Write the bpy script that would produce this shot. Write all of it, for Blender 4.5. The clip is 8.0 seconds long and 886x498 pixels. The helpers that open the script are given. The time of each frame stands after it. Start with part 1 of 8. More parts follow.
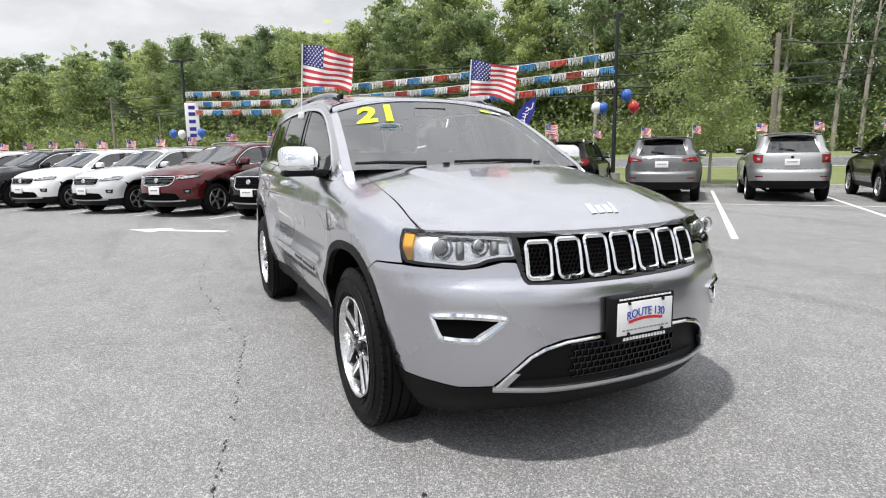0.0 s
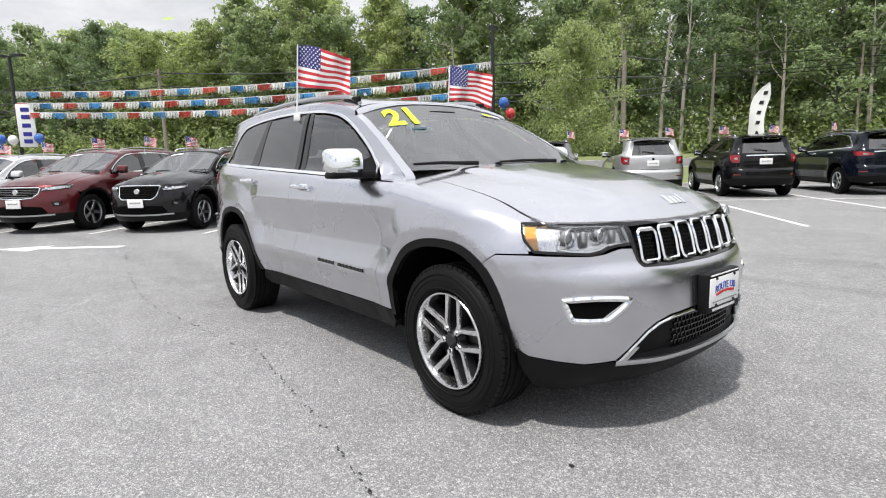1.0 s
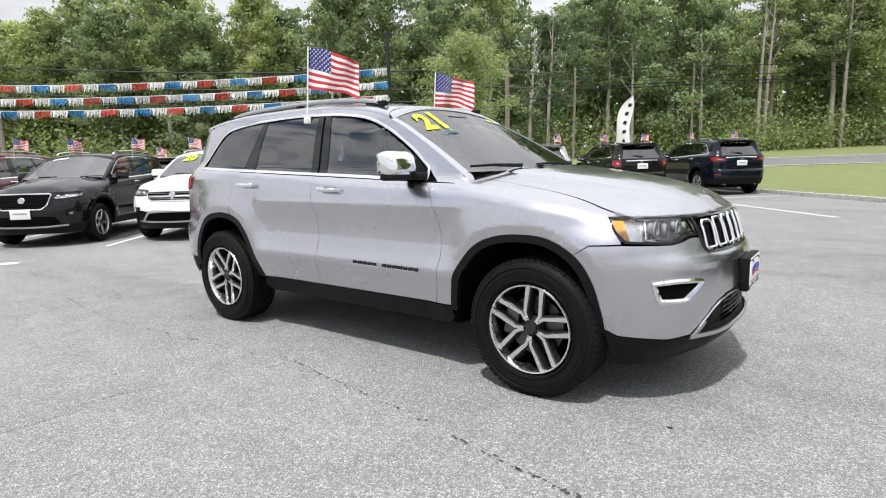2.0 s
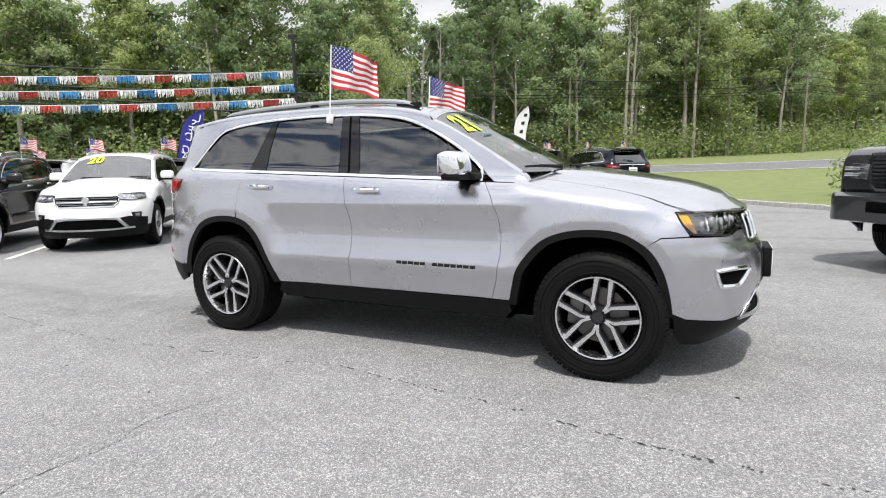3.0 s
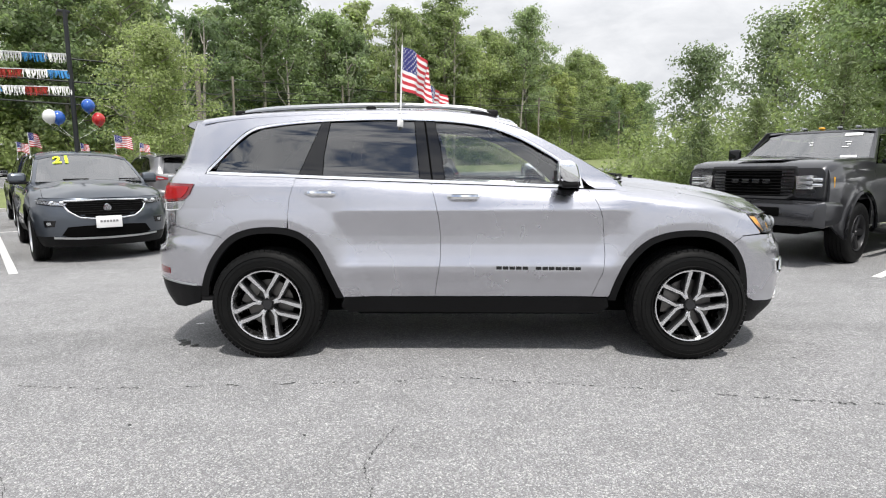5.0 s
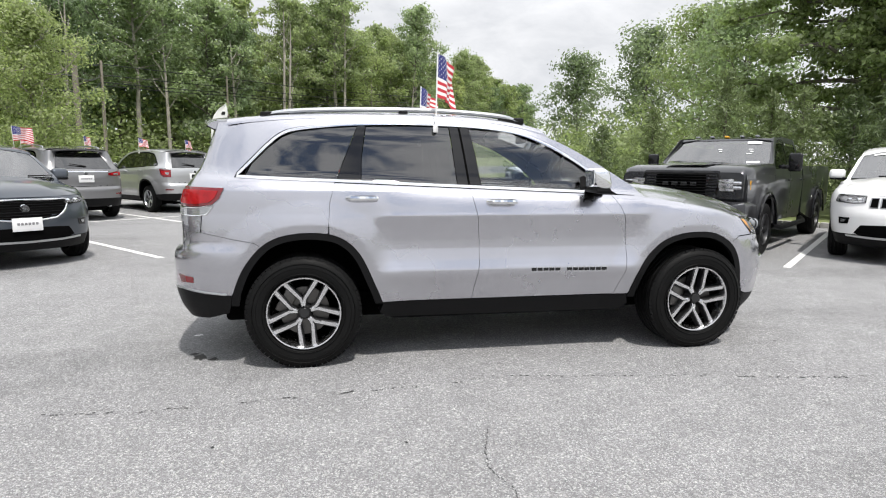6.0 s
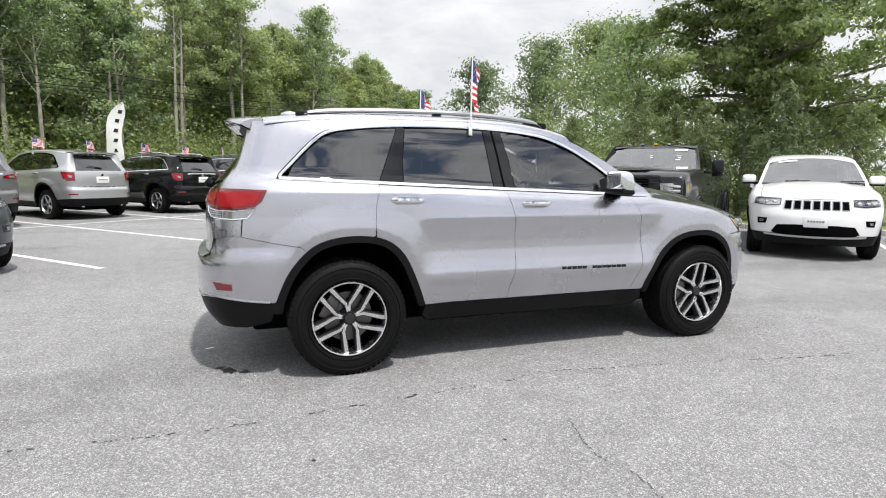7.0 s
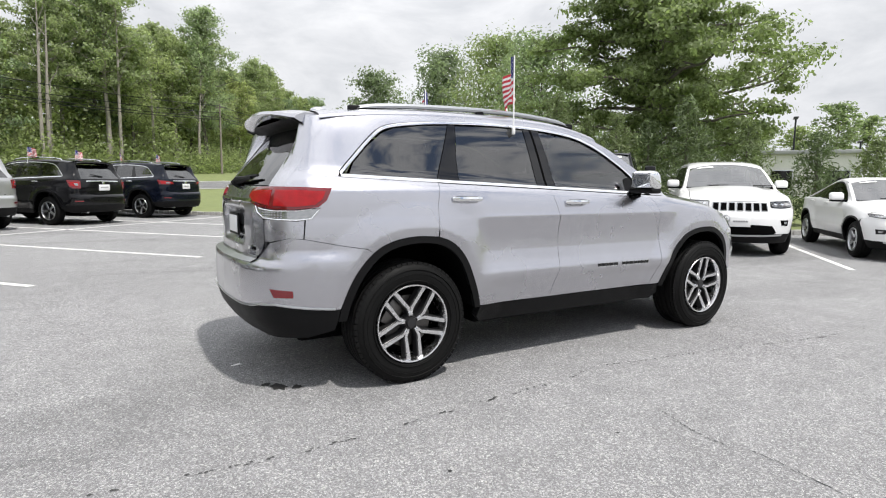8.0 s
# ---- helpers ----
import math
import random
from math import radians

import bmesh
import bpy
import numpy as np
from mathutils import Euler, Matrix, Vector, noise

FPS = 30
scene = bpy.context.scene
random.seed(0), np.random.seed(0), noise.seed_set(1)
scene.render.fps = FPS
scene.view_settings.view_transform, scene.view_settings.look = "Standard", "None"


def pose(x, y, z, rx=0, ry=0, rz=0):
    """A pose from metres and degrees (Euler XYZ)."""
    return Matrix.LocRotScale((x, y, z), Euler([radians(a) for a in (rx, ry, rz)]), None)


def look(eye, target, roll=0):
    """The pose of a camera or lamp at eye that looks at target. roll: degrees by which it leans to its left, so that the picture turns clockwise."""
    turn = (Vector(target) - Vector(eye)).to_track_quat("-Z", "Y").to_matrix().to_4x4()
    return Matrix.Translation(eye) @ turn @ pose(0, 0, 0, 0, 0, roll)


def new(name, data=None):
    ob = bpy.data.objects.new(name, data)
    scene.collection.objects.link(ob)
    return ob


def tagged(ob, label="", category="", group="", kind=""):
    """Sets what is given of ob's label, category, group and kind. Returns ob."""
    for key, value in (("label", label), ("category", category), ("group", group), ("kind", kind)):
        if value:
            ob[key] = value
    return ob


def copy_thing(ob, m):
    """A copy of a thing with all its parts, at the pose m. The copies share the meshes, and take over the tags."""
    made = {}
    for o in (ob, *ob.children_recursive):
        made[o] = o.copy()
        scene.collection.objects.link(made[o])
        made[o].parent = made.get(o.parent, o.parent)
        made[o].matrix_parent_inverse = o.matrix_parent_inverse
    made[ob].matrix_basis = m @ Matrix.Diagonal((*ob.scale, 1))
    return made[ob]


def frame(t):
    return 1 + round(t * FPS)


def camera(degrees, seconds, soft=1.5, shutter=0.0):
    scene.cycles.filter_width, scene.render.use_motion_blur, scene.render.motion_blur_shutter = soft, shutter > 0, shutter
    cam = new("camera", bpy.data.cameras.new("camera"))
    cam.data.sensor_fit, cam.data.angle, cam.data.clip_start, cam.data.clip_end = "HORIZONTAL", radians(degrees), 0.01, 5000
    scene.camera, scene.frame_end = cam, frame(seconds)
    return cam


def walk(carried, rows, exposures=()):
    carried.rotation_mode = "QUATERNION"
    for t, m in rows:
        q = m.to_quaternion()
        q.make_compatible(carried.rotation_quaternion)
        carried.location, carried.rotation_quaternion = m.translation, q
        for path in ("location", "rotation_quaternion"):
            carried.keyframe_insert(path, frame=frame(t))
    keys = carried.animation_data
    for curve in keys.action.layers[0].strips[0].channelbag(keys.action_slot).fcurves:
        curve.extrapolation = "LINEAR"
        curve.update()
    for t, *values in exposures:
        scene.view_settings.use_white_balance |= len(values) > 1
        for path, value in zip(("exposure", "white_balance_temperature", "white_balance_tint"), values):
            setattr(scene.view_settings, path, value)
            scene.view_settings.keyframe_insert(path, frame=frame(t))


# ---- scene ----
cam = camera(75.9, 8.0, 1.1)
PATH = [
    (0, (4.062, -1.684, 1.292), (2.278, -0.839, 0.972), -0.9),
    (0.5, (3.847, -2.209, 1.284), (2.182, -1.146, 0.968), -1.2),
    (1, (3.577, -2.706, 1.284), (2.054, -1.447, 0.974), -1.5),
    (1.5, (3.267, -3.172, 1.293), (1.901, -1.744, 0.987), -1.6),
    (3, (2.042, -4.216, 1.274), (1.187, -2.43, 0.987), -1.2),
    (3.5, (1.527, -4.437, 1.265), (0.857, -2.573, 0.988), -1.0),
    (4, (0.982, -4.604, 1.296), (0.509, -2.679, 1.028), -0.7),
    (5.5, (-0.68, -4.772, 1.326), (-0.522, -2.798, 1.046), 0.0),
    (6, (-1.197, -4.765, 1.374), (-0.848, -2.817, 1.084), 0.4),
    (6.5, (-1.695, -4.686, 1.378), (-1.171, -2.778, 1.091), 0.6),
    (7, (-2.158, -4.546, 1.347), (-1.466, -2.689, 1.077), 0.7),
    (7.5, (-2.621, -4.315, 1.302), (-1.761, -2.526, 1.051), 0.7),
    (8, (-3.102, -4.002, 1.262), (-2.072, -2.303, 1.028), 0.6),
]
walk(cam, [(t, look(eye, target, roll)) for t, eye, target, roll in PATH], [(0, -0.03), (1.5, 0.07), (6.5, 0.07), (8, 0.02)])

# ---- light: thin bright cloud with a high sun behind it ----
world = bpy.data.worlds.new("sky")
scene.world = world
world.use_nodes = True
wn, wl = world.node_tree.nodes, world.node_tree.links
SUN_WAY = Vector((0.13, -0.45, 1.0)).normalized()
sky = wn.new("ShaderNodeTexSky")
sky.sky_type, sky.sun_disc = "NISHITA", False
sky.sun_elevation = math.asin(SUN_WAY.z)
sky.sun_rotation = math.atan2(SUN_WAY.x, SUN_WAY.y)
sky.air_density, sky.dust_density, sky.ozone_density = 1.0, 0.6, 2.0
geo = wn.new("ShaderNodeTexCoord")
squash = wn.new("ShaderNodeMapping")
squash.inputs["Scale"].default_value = (1.0, 1.0, 2.6)
cloud = wn.new("ShaderNodeTexNoise")
cloud.inputs["Scale"].default_value, cloud.inputs["Detail"].default_value = 7.5, 7.0
cloud.inputs["Roughness"].default_value, cloud.inputs["Distortion"].default_value = 0.56, 0.35
ramp = wn.new("ShaderNodeValToRGB")
ramp.color_ramp.elements[0].position, ramp.color_ramp.elements[0].color = 0.30, (7.0, 7.2, 7.6, 1)
ramp.color_ramp.elements[1].position, ramp.color_ramp.elements[1].color = 0.68, (9.5, 9.6, 9.9, 1)
cover = wn.new("ShaderNodeValToRGB")
cover.color_ramp.elements[0].position, cover.color_ramp.elements[0].color = 0.40, (0.06, 0.06, 0.06, 1)
cover.color_ramp.elements[1].position, cover.color_ramp.elements[1].color = 0.52, (1, 1, 1, 1)
mixc = wn.new("ShaderNodeMix")
mixc.data_type = "RGBA"
wl.new(geo.outputs["Generated"], squash.inputs["Vector"])
wl.new(squash.outputs["Vector"], cloud.inputs["Vector"])
wl.new(cloud.outputs["Fac"], ramp.inputs["Fac"])
wl.new(cloud.outputs["Fac"], cover.inputs["Fac"])
glow = wn.new("ShaderNodeMapRange")
glow.inputs[1].default_value, glow.inputs[2].default_value, glow.inputs[3].default_value, glow.inputs[4].default_value = 0.22, 0.75, 0.97, 1.62
high = wn.new("ShaderNodeSeparateXYZ")
lift = wn.new("ShaderNodeMapRange")
lift.inputs[1].default_value, lift.inputs[2].default_value, lift.inputs[3].default_value, lift.inputs[4].default_value = 0.34, 0.50, 1.0, 0.0
shut = wn.new("ShaderNodeMath")
shut.operation = "MAXIMUM"
wl.new(geo.outputs["Generated"], high.inputs[0])
wl.new(high.outputs["Z"], lift.inputs[0])
wl.new(high.outputs["Z"], glow.inputs[0])
north = wn.new("ShaderNodeMapRange")
north.inputs[1].default_value, north.inputs[2].default_value, north.inputs[3].default_value, north.inputs[4].default_value = -0.35, 0.1, 0.0, 1.0
wl.new(high.outputs["Y"], north.inputs[0])
over = wn.new("ShaderNodeMath")
over.operation = "MAXIMUM"
wl.new(lift.outputs[0], over.inputs[0])
wl.new(north.outputs[0], over.inputs[1])
wl.new(over.outputs[0], shut.inputs[0])
wl.new(cover.outputs["Color"], shut.inputs[1])
wl.new(shut.outputs[0], mixc.inputs["Factor"])
wl.new(sky.outputs["Color"], mixc.inputs[6])
thin = wn.new("ShaderNodeVectorMath")
thin.operation = "SCALE"
wl.new(ramp.outputs["Color"], thin.inputs[0])
wl.new(glow.outputs[0], thin.inputs["Scale"])
wl.new(thin.outputs[0], mixc.inputs[7])
background = wn["Background"]
wl.new(mixc.outputs[2], background.inputs["Color"])
background.inputs["Strength"].default_value = 0.1
sun = new("sun", bpy.data.lights.new("sun", "SUN"))
sun.data.energy, sun.data.angle, sun.data.color = 3.9, radians(2.5), (1.0, 0.965, 0.91)
sun.matrix_world = look(SUN_WAY * 60, (0, 0, 0))

# ---- materials ----
def mat(name, base, rough=0.5, metal=0.0, vary=0.0, scale=8.0, bump=0.0, bscale=60.0, coat=0.0, spec=0.5, island=0.0):
    m = bpy.data.materials.new(name)
    m.use_nodes = True
    n, l = m.node_tree.nodes, m.node_tree.links
    p = n["Principled BSDF"]
    p.inputs["Base Color"].default_value = (*base, 1)
    p.inputs["Roughness"].default_value, p.inputs["Metallic"].default_value = rough, metal
    p.inputs["Specular IOR Level"].default_value = spec
    if coat:
        p.inputs["Coat Weight"].default_value, p.inputs["Coat Roughness"].default_value = coat, 0.02
    tc = n.new("ShaderNodeTexCoord")
    if vary or island:
        mul = n.new("ShaderNodeHueSaturation")
        mul.inputs["Color"].default_value = (*base, 1)
        val = None
        if vary:
            t1, t2 = n.new("ShaderNodeTexNoise"), n.new("ShaderNodeTexNoise")
            t1.inputs["Scale"].default_value, t1.inputs["Detail"].default_value = scale, 5
            t2.inputs["Scale"].default_value, t2.inputs["Detail"].default_value = scale * 9, 3
            add = n.new("ShaderNodeMath")
            add.operation = "ADD"
            l.new(tc.outputs["Object"], t1.inputs["Vector"])
            l.new(tc.outputs["Object"], t2.inputs["Vector"])
            l.new(t1.outputs["Fac"], add.inputs[0])
            l.new(t2.outputs["Fac"], add.inputs[1])
            rng = n.new("ShaderNodeMapRange")
            rng.inputs[1].default_value, rng.inputs[2].default_value = 0.6, 1.4
            rng.inputs[3].default_value, rng.inputs[4].default_value = 1 - vary, 1 + vary
            l.new(add.outputs[0], rng.inputs[0])
            val = rng.outputs[0]
            rr = n.new("ShaderNodeMapRange")
            rr.inputs[1].default_value, rr.inputs[2].default_value = 0.3, 0.7
            rr.inputs[3].default_value, rr.inputs[4].default_value = max(rough - 0.06, 0.01), min(rough + 0.06, 1)
            l.new(t1.outputs["Fac"], rr.inputs[0])
            l.new(rr.outputs[0], p.inputs["Roughness"])
        if island:
            gi = n.new("ShaderNodeNewGeometry")
            ri = n.new("ShaderNodeMapRange")
            ri.inputs[3].default_value, ri.inputs[4].default_value = 1 - island, 1 + island
            l.new(gi.outputs["Random Per Island"], ri.inputs[0])
            if val:
                mm = n.new("ShaderNodeMath")
                mm.operation = "MULTIPLY"
                l.new(val, mm.inputs[0])
                l.new(ri.outputs[0], mm.inputs[1])
                val = mm.outputs[0]
            else:
                val = ri.outputs[0]
        l.new(val, mul.inputs["Value"])
        l.new(mul.outputs[0], p.inputs["Base Color"])
    if bump:
        tb, b = n.new("ShaderNodeTexNoise"), n.new("ShaderNodeBump")
        tb.inputs["Scale"].default_value, tb.inputs["Detail"].default_value = bscale, 4
        b.inputs["Strength"].default_value, b.inputs["Distance"].default_value = bump, 0.01
        l.new(tc.outputs["Object"], tb.inputs["Vector"])
        l.new(tb.outputs["Fac"], b.inputs["Height"])
        l.new(b.outputs[0], p.inputs["Normal"])
    return m


def paint(name, base, metal=0.0, rough=0.35):
    """Car paint: fine flake under a clear coat, a trace of road dust."""
    m = mat(name, base, rough, metal, vary=0.025, scale=1.1, coat=1.0)
    p = m.node_tree.nodes["Principled BSDF"]
    p.inputs["Coat Roughness"].default_value, p.inputs["Specular IOR Level"].default_value = 0.055, 0.15
    return m


def glass(name, tint, ior=1.5, gloss=0.015):
    """A thin tinted pane: what lies behind shows through, the sky mirrors by Fresnel."""
    m = bpy.data.materials.new(name)
    m.use_nodes = True
    n, l = m.node_tree.nodes, m.node_tree.links
    n.remove(n["Principled BSDF"])
    tr, gl, mx, fr = n.new("ShaderNodeBsdfTransparent"), n.new("ShaderNodeBsdfGlossy"), n.new("ShaderNodeMixShader"), n.new("ShaderNodeFresnel")
    tr.inputs["Color"].default_value = (*tint, 1)
    gl.inputs["Roughness"].default_value = gloss
    gl.inputs["Color"].default_value = (1, 1, 1, 1)
    fr.inputs["IOR"].default_value = ior
    l.new(fr.outputs[0], mx.inputs[0])
    l.new(tr.outputs[0], mx.inputs[1])
    l.new(gl.outputs[0], mx.inputs[2])
    l.new(mx.outputs[0], n["Material Output"].inputs["Surface"])
    return m


SILVER = paint("silver_paint", (0.545, 0.545, 0.585), 1.0, 0.26)
MIDSILVER = paint("mid_silver_paint", (0.48, 0.485, 0.49), 0.7, 0.33)
WHITE = paint("white_paint", (0.80, 0.80, 0.80), 0.0, 0.4)
PEARL = paint("pearl_silver_paint", (0.60, 0.61, 0.62), 0.3, 0.35)
RED = paint("dark_red_paint", (0.085, 0.006, 0.009), 0.3, 0.32)
BLACK = paint("black_paint", (0.006, 0.006, 0.007), 0.0, 0.16)
CHARCOAL = paint("charcoal_paint", (0.052, 0.053, 0.058), 0.7, 0.30)
BLUEGREY = paint("blue_grey_paint", (0.066, 0.076, 0.092), 0.6, 0.34)
GREY = paint("grey_paint", (0.20, 0.20, 0.205), 0.6, 0.36)
NAVY = paint("black_blue_paint", (0.005, 0.007, 0.014), 0.1, 0.18)
for dark in (BLACK, NAVY):
    dark.node_tree.nodes["Principled BSDF"].inputs["Coat Weight"].default_value = 0.5
CHROME = mat("chrome", (0.86, 0.87, 0.88), 0.06, 1.0)
SATIN = mat("satin_metal", (0.55, 0.56, 0.57), 0.28, 1.0)
PLASTIC = mat("black_plastic", (0.0055, 0.0055, 0.006), 0.5, 0.0, vary=0.15, scale=6, bump=0.12, bscale=240, spec=0.16)
GLOSSBLACK = mat("gloss_black", (0.006, 0.006, 0.007), 0.08)
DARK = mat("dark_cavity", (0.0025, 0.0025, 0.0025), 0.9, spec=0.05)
RUBBER = mat("tyre_rubber", (0.0055, 0.0055, 0.0055), 0.58, 0.0, vary=0.35, scale=14, bump=0.15, bscale=180, spec=0.14)
ALLOY = mat("machined_alloy", (0.74, 0.74, 0.75), 0.24, 1.0, vary=0.05, scale=20)
ALLOYGREY = mat("grey_alloy", (0.045, 0.045, 0.047), 0.38, 0.7)
STEEL = mat("brake_steel", (0.13, 0.125, 0.12), 0.38, 1.0, vary=0.2, scale=12)
TINT = glass("privacy_glass", (0.030, 0.033, 0.042), 2.15)
CLEAR = glass("window_glass", (0.74, 0.78, 0.77), 2.1)
SCREEN = glass("windscreen_glass", (0.66, 0.70, 0.70), 2.5)
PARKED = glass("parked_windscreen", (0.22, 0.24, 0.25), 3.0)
LENS = glass("lamp_lens", (0.9, 0.9, 0.9), 1.75)
TAILRED = mat("red_lens", (0.34, 0.006, 0.010), 0.12, 0.0, vary=0.3, scale=25)
TAILDEEP = mat("deep_red_lens", (0.16, 0.006, 0.010), 0.08, 0.0, coat=1.0)
AMBER = mat("amber_lens", (0.92, 0.46, 0.02), 0.12, 0.0, coat=1.0)
FROST = mat("clear_lens", (0.40, 0.41, 0.42), 0.12, 0.75, vary=0.25, scale=30)
SEAT = mat("black_leather", (0.016, 0.016, 0.016), 0.55, 0.0, vary=0.2, scale=8, bump=0.2, bscale=150)
TRIMGREY = mat("grey_headliner", (0.36, 0.355, 0.345), 0.9, 0.0, vary=0.06, scale=20)
PLATEWHITE = mat("plate_white", (0.80, 0.80, 0.80), 0.45)
INKBLUE = mat("ink_blue", (0.03, 0.07, 0.36), 0.5)
INKRED = mat("ink_red", (0.55, 0.03, 0.03), 0.5)
INKGREY = mat("ink_grey", (0.22, 0.22, 0.23), 0.6)
NEON = mat("neon_yellow_vinyl", (0.70, 0.95, 0.02), 0.5)
WHITEINK = mat("white_vinyl", (0.78, 0.78, 0.78), 0.5)


# ---- mesh kit ----
def part(name, bm, material, parent=None, label="", smooth=40):
    me = bpy.data.meshes.new(name)
    bm.normal_update()
    bm.to_mesh(me)
    bm.free()
    mats = material if isinstance(material, (list, tuple)) else [material]
    for x in mats:
        me.materials.append(x)
    true = me.attributes.get("true_normal")
    if smooth and len(me.polygons):
        me.polygons.foreach_set("use_smooth", [True] * len(me.polygons))
        if not true:
            me.set_sharp_from_angle(angle=radians(smooth))
    if true:
        nv = np.zeros(len(me.vertices) * 3, np.float32)
        true.data.foreach_get("vector", nv)
        nv = nv.reshape(-1, 3)
        vi = np.zeros(len(me.loops), np.int32)
        me.loops.foreach_get("vertex_index", vi)
        ls, lt = np.zeros(len(me.polygons), np.int32), np.zeros(len(me.polygons), np.int32)
        me.polygons.foreach_get("loop_start", ls)
        me.polygons.foreach_get("loop_total", lt)
        fn = np.zeros(len(me.polygons) * 3, np.float32)
        me.polygons.foreach_get("normal", fn)
        fl = np.repeat(fn.reshape(-1, 3), lt, axis=0)
        out = nv[vi]
        bad = np.repeat(lt, lt) == 4
        out[bad] = fl[bad]
        me.normals_split_custom_set([tuple(map(float, v)) for v in out])
        me.attributes.remove(me.attributes["true_normal"])
    ob = new(name, me)
    ob.parent = parent
    if label:
        ob["label"] = label
    return ob


def empty(name, m, label, category, group="", kind=""):
    ob = new(name)
    ob.empty_display_size = 0.1
    ob.matrix_world = m
    return tagged(ob, label, category, group, kind)


def add_box(bm, c, d, m=None, bevel=0.0, seg=2):
    r = bmesh.ops.create_cube(bm, size=1.0, matrix=(m or Matrix()) @ Matrix.Translation(c) @ Matrix.Diagonal((*d, 1)))
    if bevel:
        es = list({e for v in r["verts"] for e in v.link_edges})
        bmesh.ops.bevel(bm, geom=es, offset=bevel, segments=seg, affect="EDGES", profile=0.5)
    return bm


def add_cyl(bm, a, b, r1, r2=None, seg=12, caps=True):
    a, b = Vector(a), Vector(b)
    d = b - a
    q = d.to_track_quat("Z", "Y").to_matrix().to_4x4()
    bmesh.ops.create_cone(bm, cap_ends=caps, segments=seg, radius1=r1, radius2=r1 if r2 is None else r2, depth=d.length,
                          matrix=Matrix.Translation((a + b) / 2) @ q)
    return bm


def add_sphere(bm, c, r, m=None, u=16, v=10):
    s = r if isinstance(r, (tuple, list)) else (r, r, r)
    bmesh.ops.create_uvsphere(bm, u_segments=u, v_segments=v, radius=1.0, matrix=(m or Matrix()) @ Matrix.Translation(c) @ Matrix.Diagonal((*s, 1)))
    return bm


def loft(rows, close_u=False, close_v=False, caps=False):
    """Quads between rows of points."""
    bm = bmesh.new()
    vs = [[bm.verts.new(p) for p in row] for row in rows]
    nu, nv = len(rows), len(rows[0])
    for i in range(nu if close_u else nu - 1):
        for j in range(nv if close_v else nv - 1):
            a, b, c, d = vs[i][j], vs[(i + 1) % nu][j], vs[(i + 1) % nu][(j + 1) % nv], vs[i][(j + 1) % nv]
            try:
                bm.faces.new((a, b, c, d))
            except ValueError:
                pass
    if caps:
        bm.faces.new(vs[0][::-1])
        bm.faces.new(vs[-1])
    bmesh.ops.recalc_face_normals(bm, faces=bm.faces)
    return bm


def tube(points, r, seg=6, caps=True):
    """A round bar along points; r a number or one per point."""
    pts = [Vector(p) for p in points]
    rs = r if isinstance(r, (list, tuple)) else [r] * len(pts)
    rows = []
    for i, p in enumerate(pts):
        d = (pts[min(i + 1, len(pts) - 1)] - pts[max(i - 1, 0)]).normalized()
        s = d.cross(Vector((0, 0, 1)) if abs(d.z) < 0.95 else Vector((1, 0, 0))).normalized()
        t = s.cross(d)
        rows.append([p + rs[i] * (math.cos(a) * s + math.sin(a) * t) for a in (2 * math.pi * k / seg for k in range(seg))])
    return loft(rows, close_v=True, caps=caps)


def join(*bms):
    out = bms[0]
    for b in bms[1:]:
        me = bpy.data.meshes.new("tmp")
        b.to_mesh(me)
        b.free()
        out.from_mesh(me)
        bpy.data.meshes.remove(me)
    return out


def mirrored(bm):
    b = bm.copy()
    lay = b.verts.layers.float_vector.get("true_normal")
    for v in b.verts:
        v.co.y = -v.co.y
        if lay:
            n = v[lay]
            v[lay] = Vector((n.x, -n.y, n.z))
    bmesh.ops.reverse_faces(b, faces=b.faces)
    return b


def lathe(profile, seg=48):
    """Turns (r, y) round the y axis."""
    return loft([[(r * math.cos(a), y, r * math.sin(a)) for r, y in profile] for a in (2 * math.pi * k / seg for k in range(seg))], close_u=True)


def smooth_line(pts, n=8):
    """Catmull-Rom through points."""
    p = np.array(pts, float)
    p = np.vstack([2 * p[0] - p[1], p, 2 * p[-1] - p[-2]])
    out = []
    for i in range(1, len(p) - 2):
        for k in range(n):
            t = k / n
            out.append(0.5 * (2 * p[i] + (p[i + 1] - p[i - 1]) * t + (2 * p[i - 1] - 5 * p[i] + 4 * p[i + 1] - p[i + 2]) * t * t
                              + (3 * p[i] - p[i - 1] - 3 * p[i + 1] + p[i + 2]) * t ** 3))
    out.append(p[-2])
    return [tuple(float(c) for c in q) for q in out]


def sstep(a, b, x):
    t = min(max((x - a) / (b - a), 0.0), 1.0)
    return t * t * (3 - 2 * t)


from mathutils.geometry import delaunay_2d_cdt


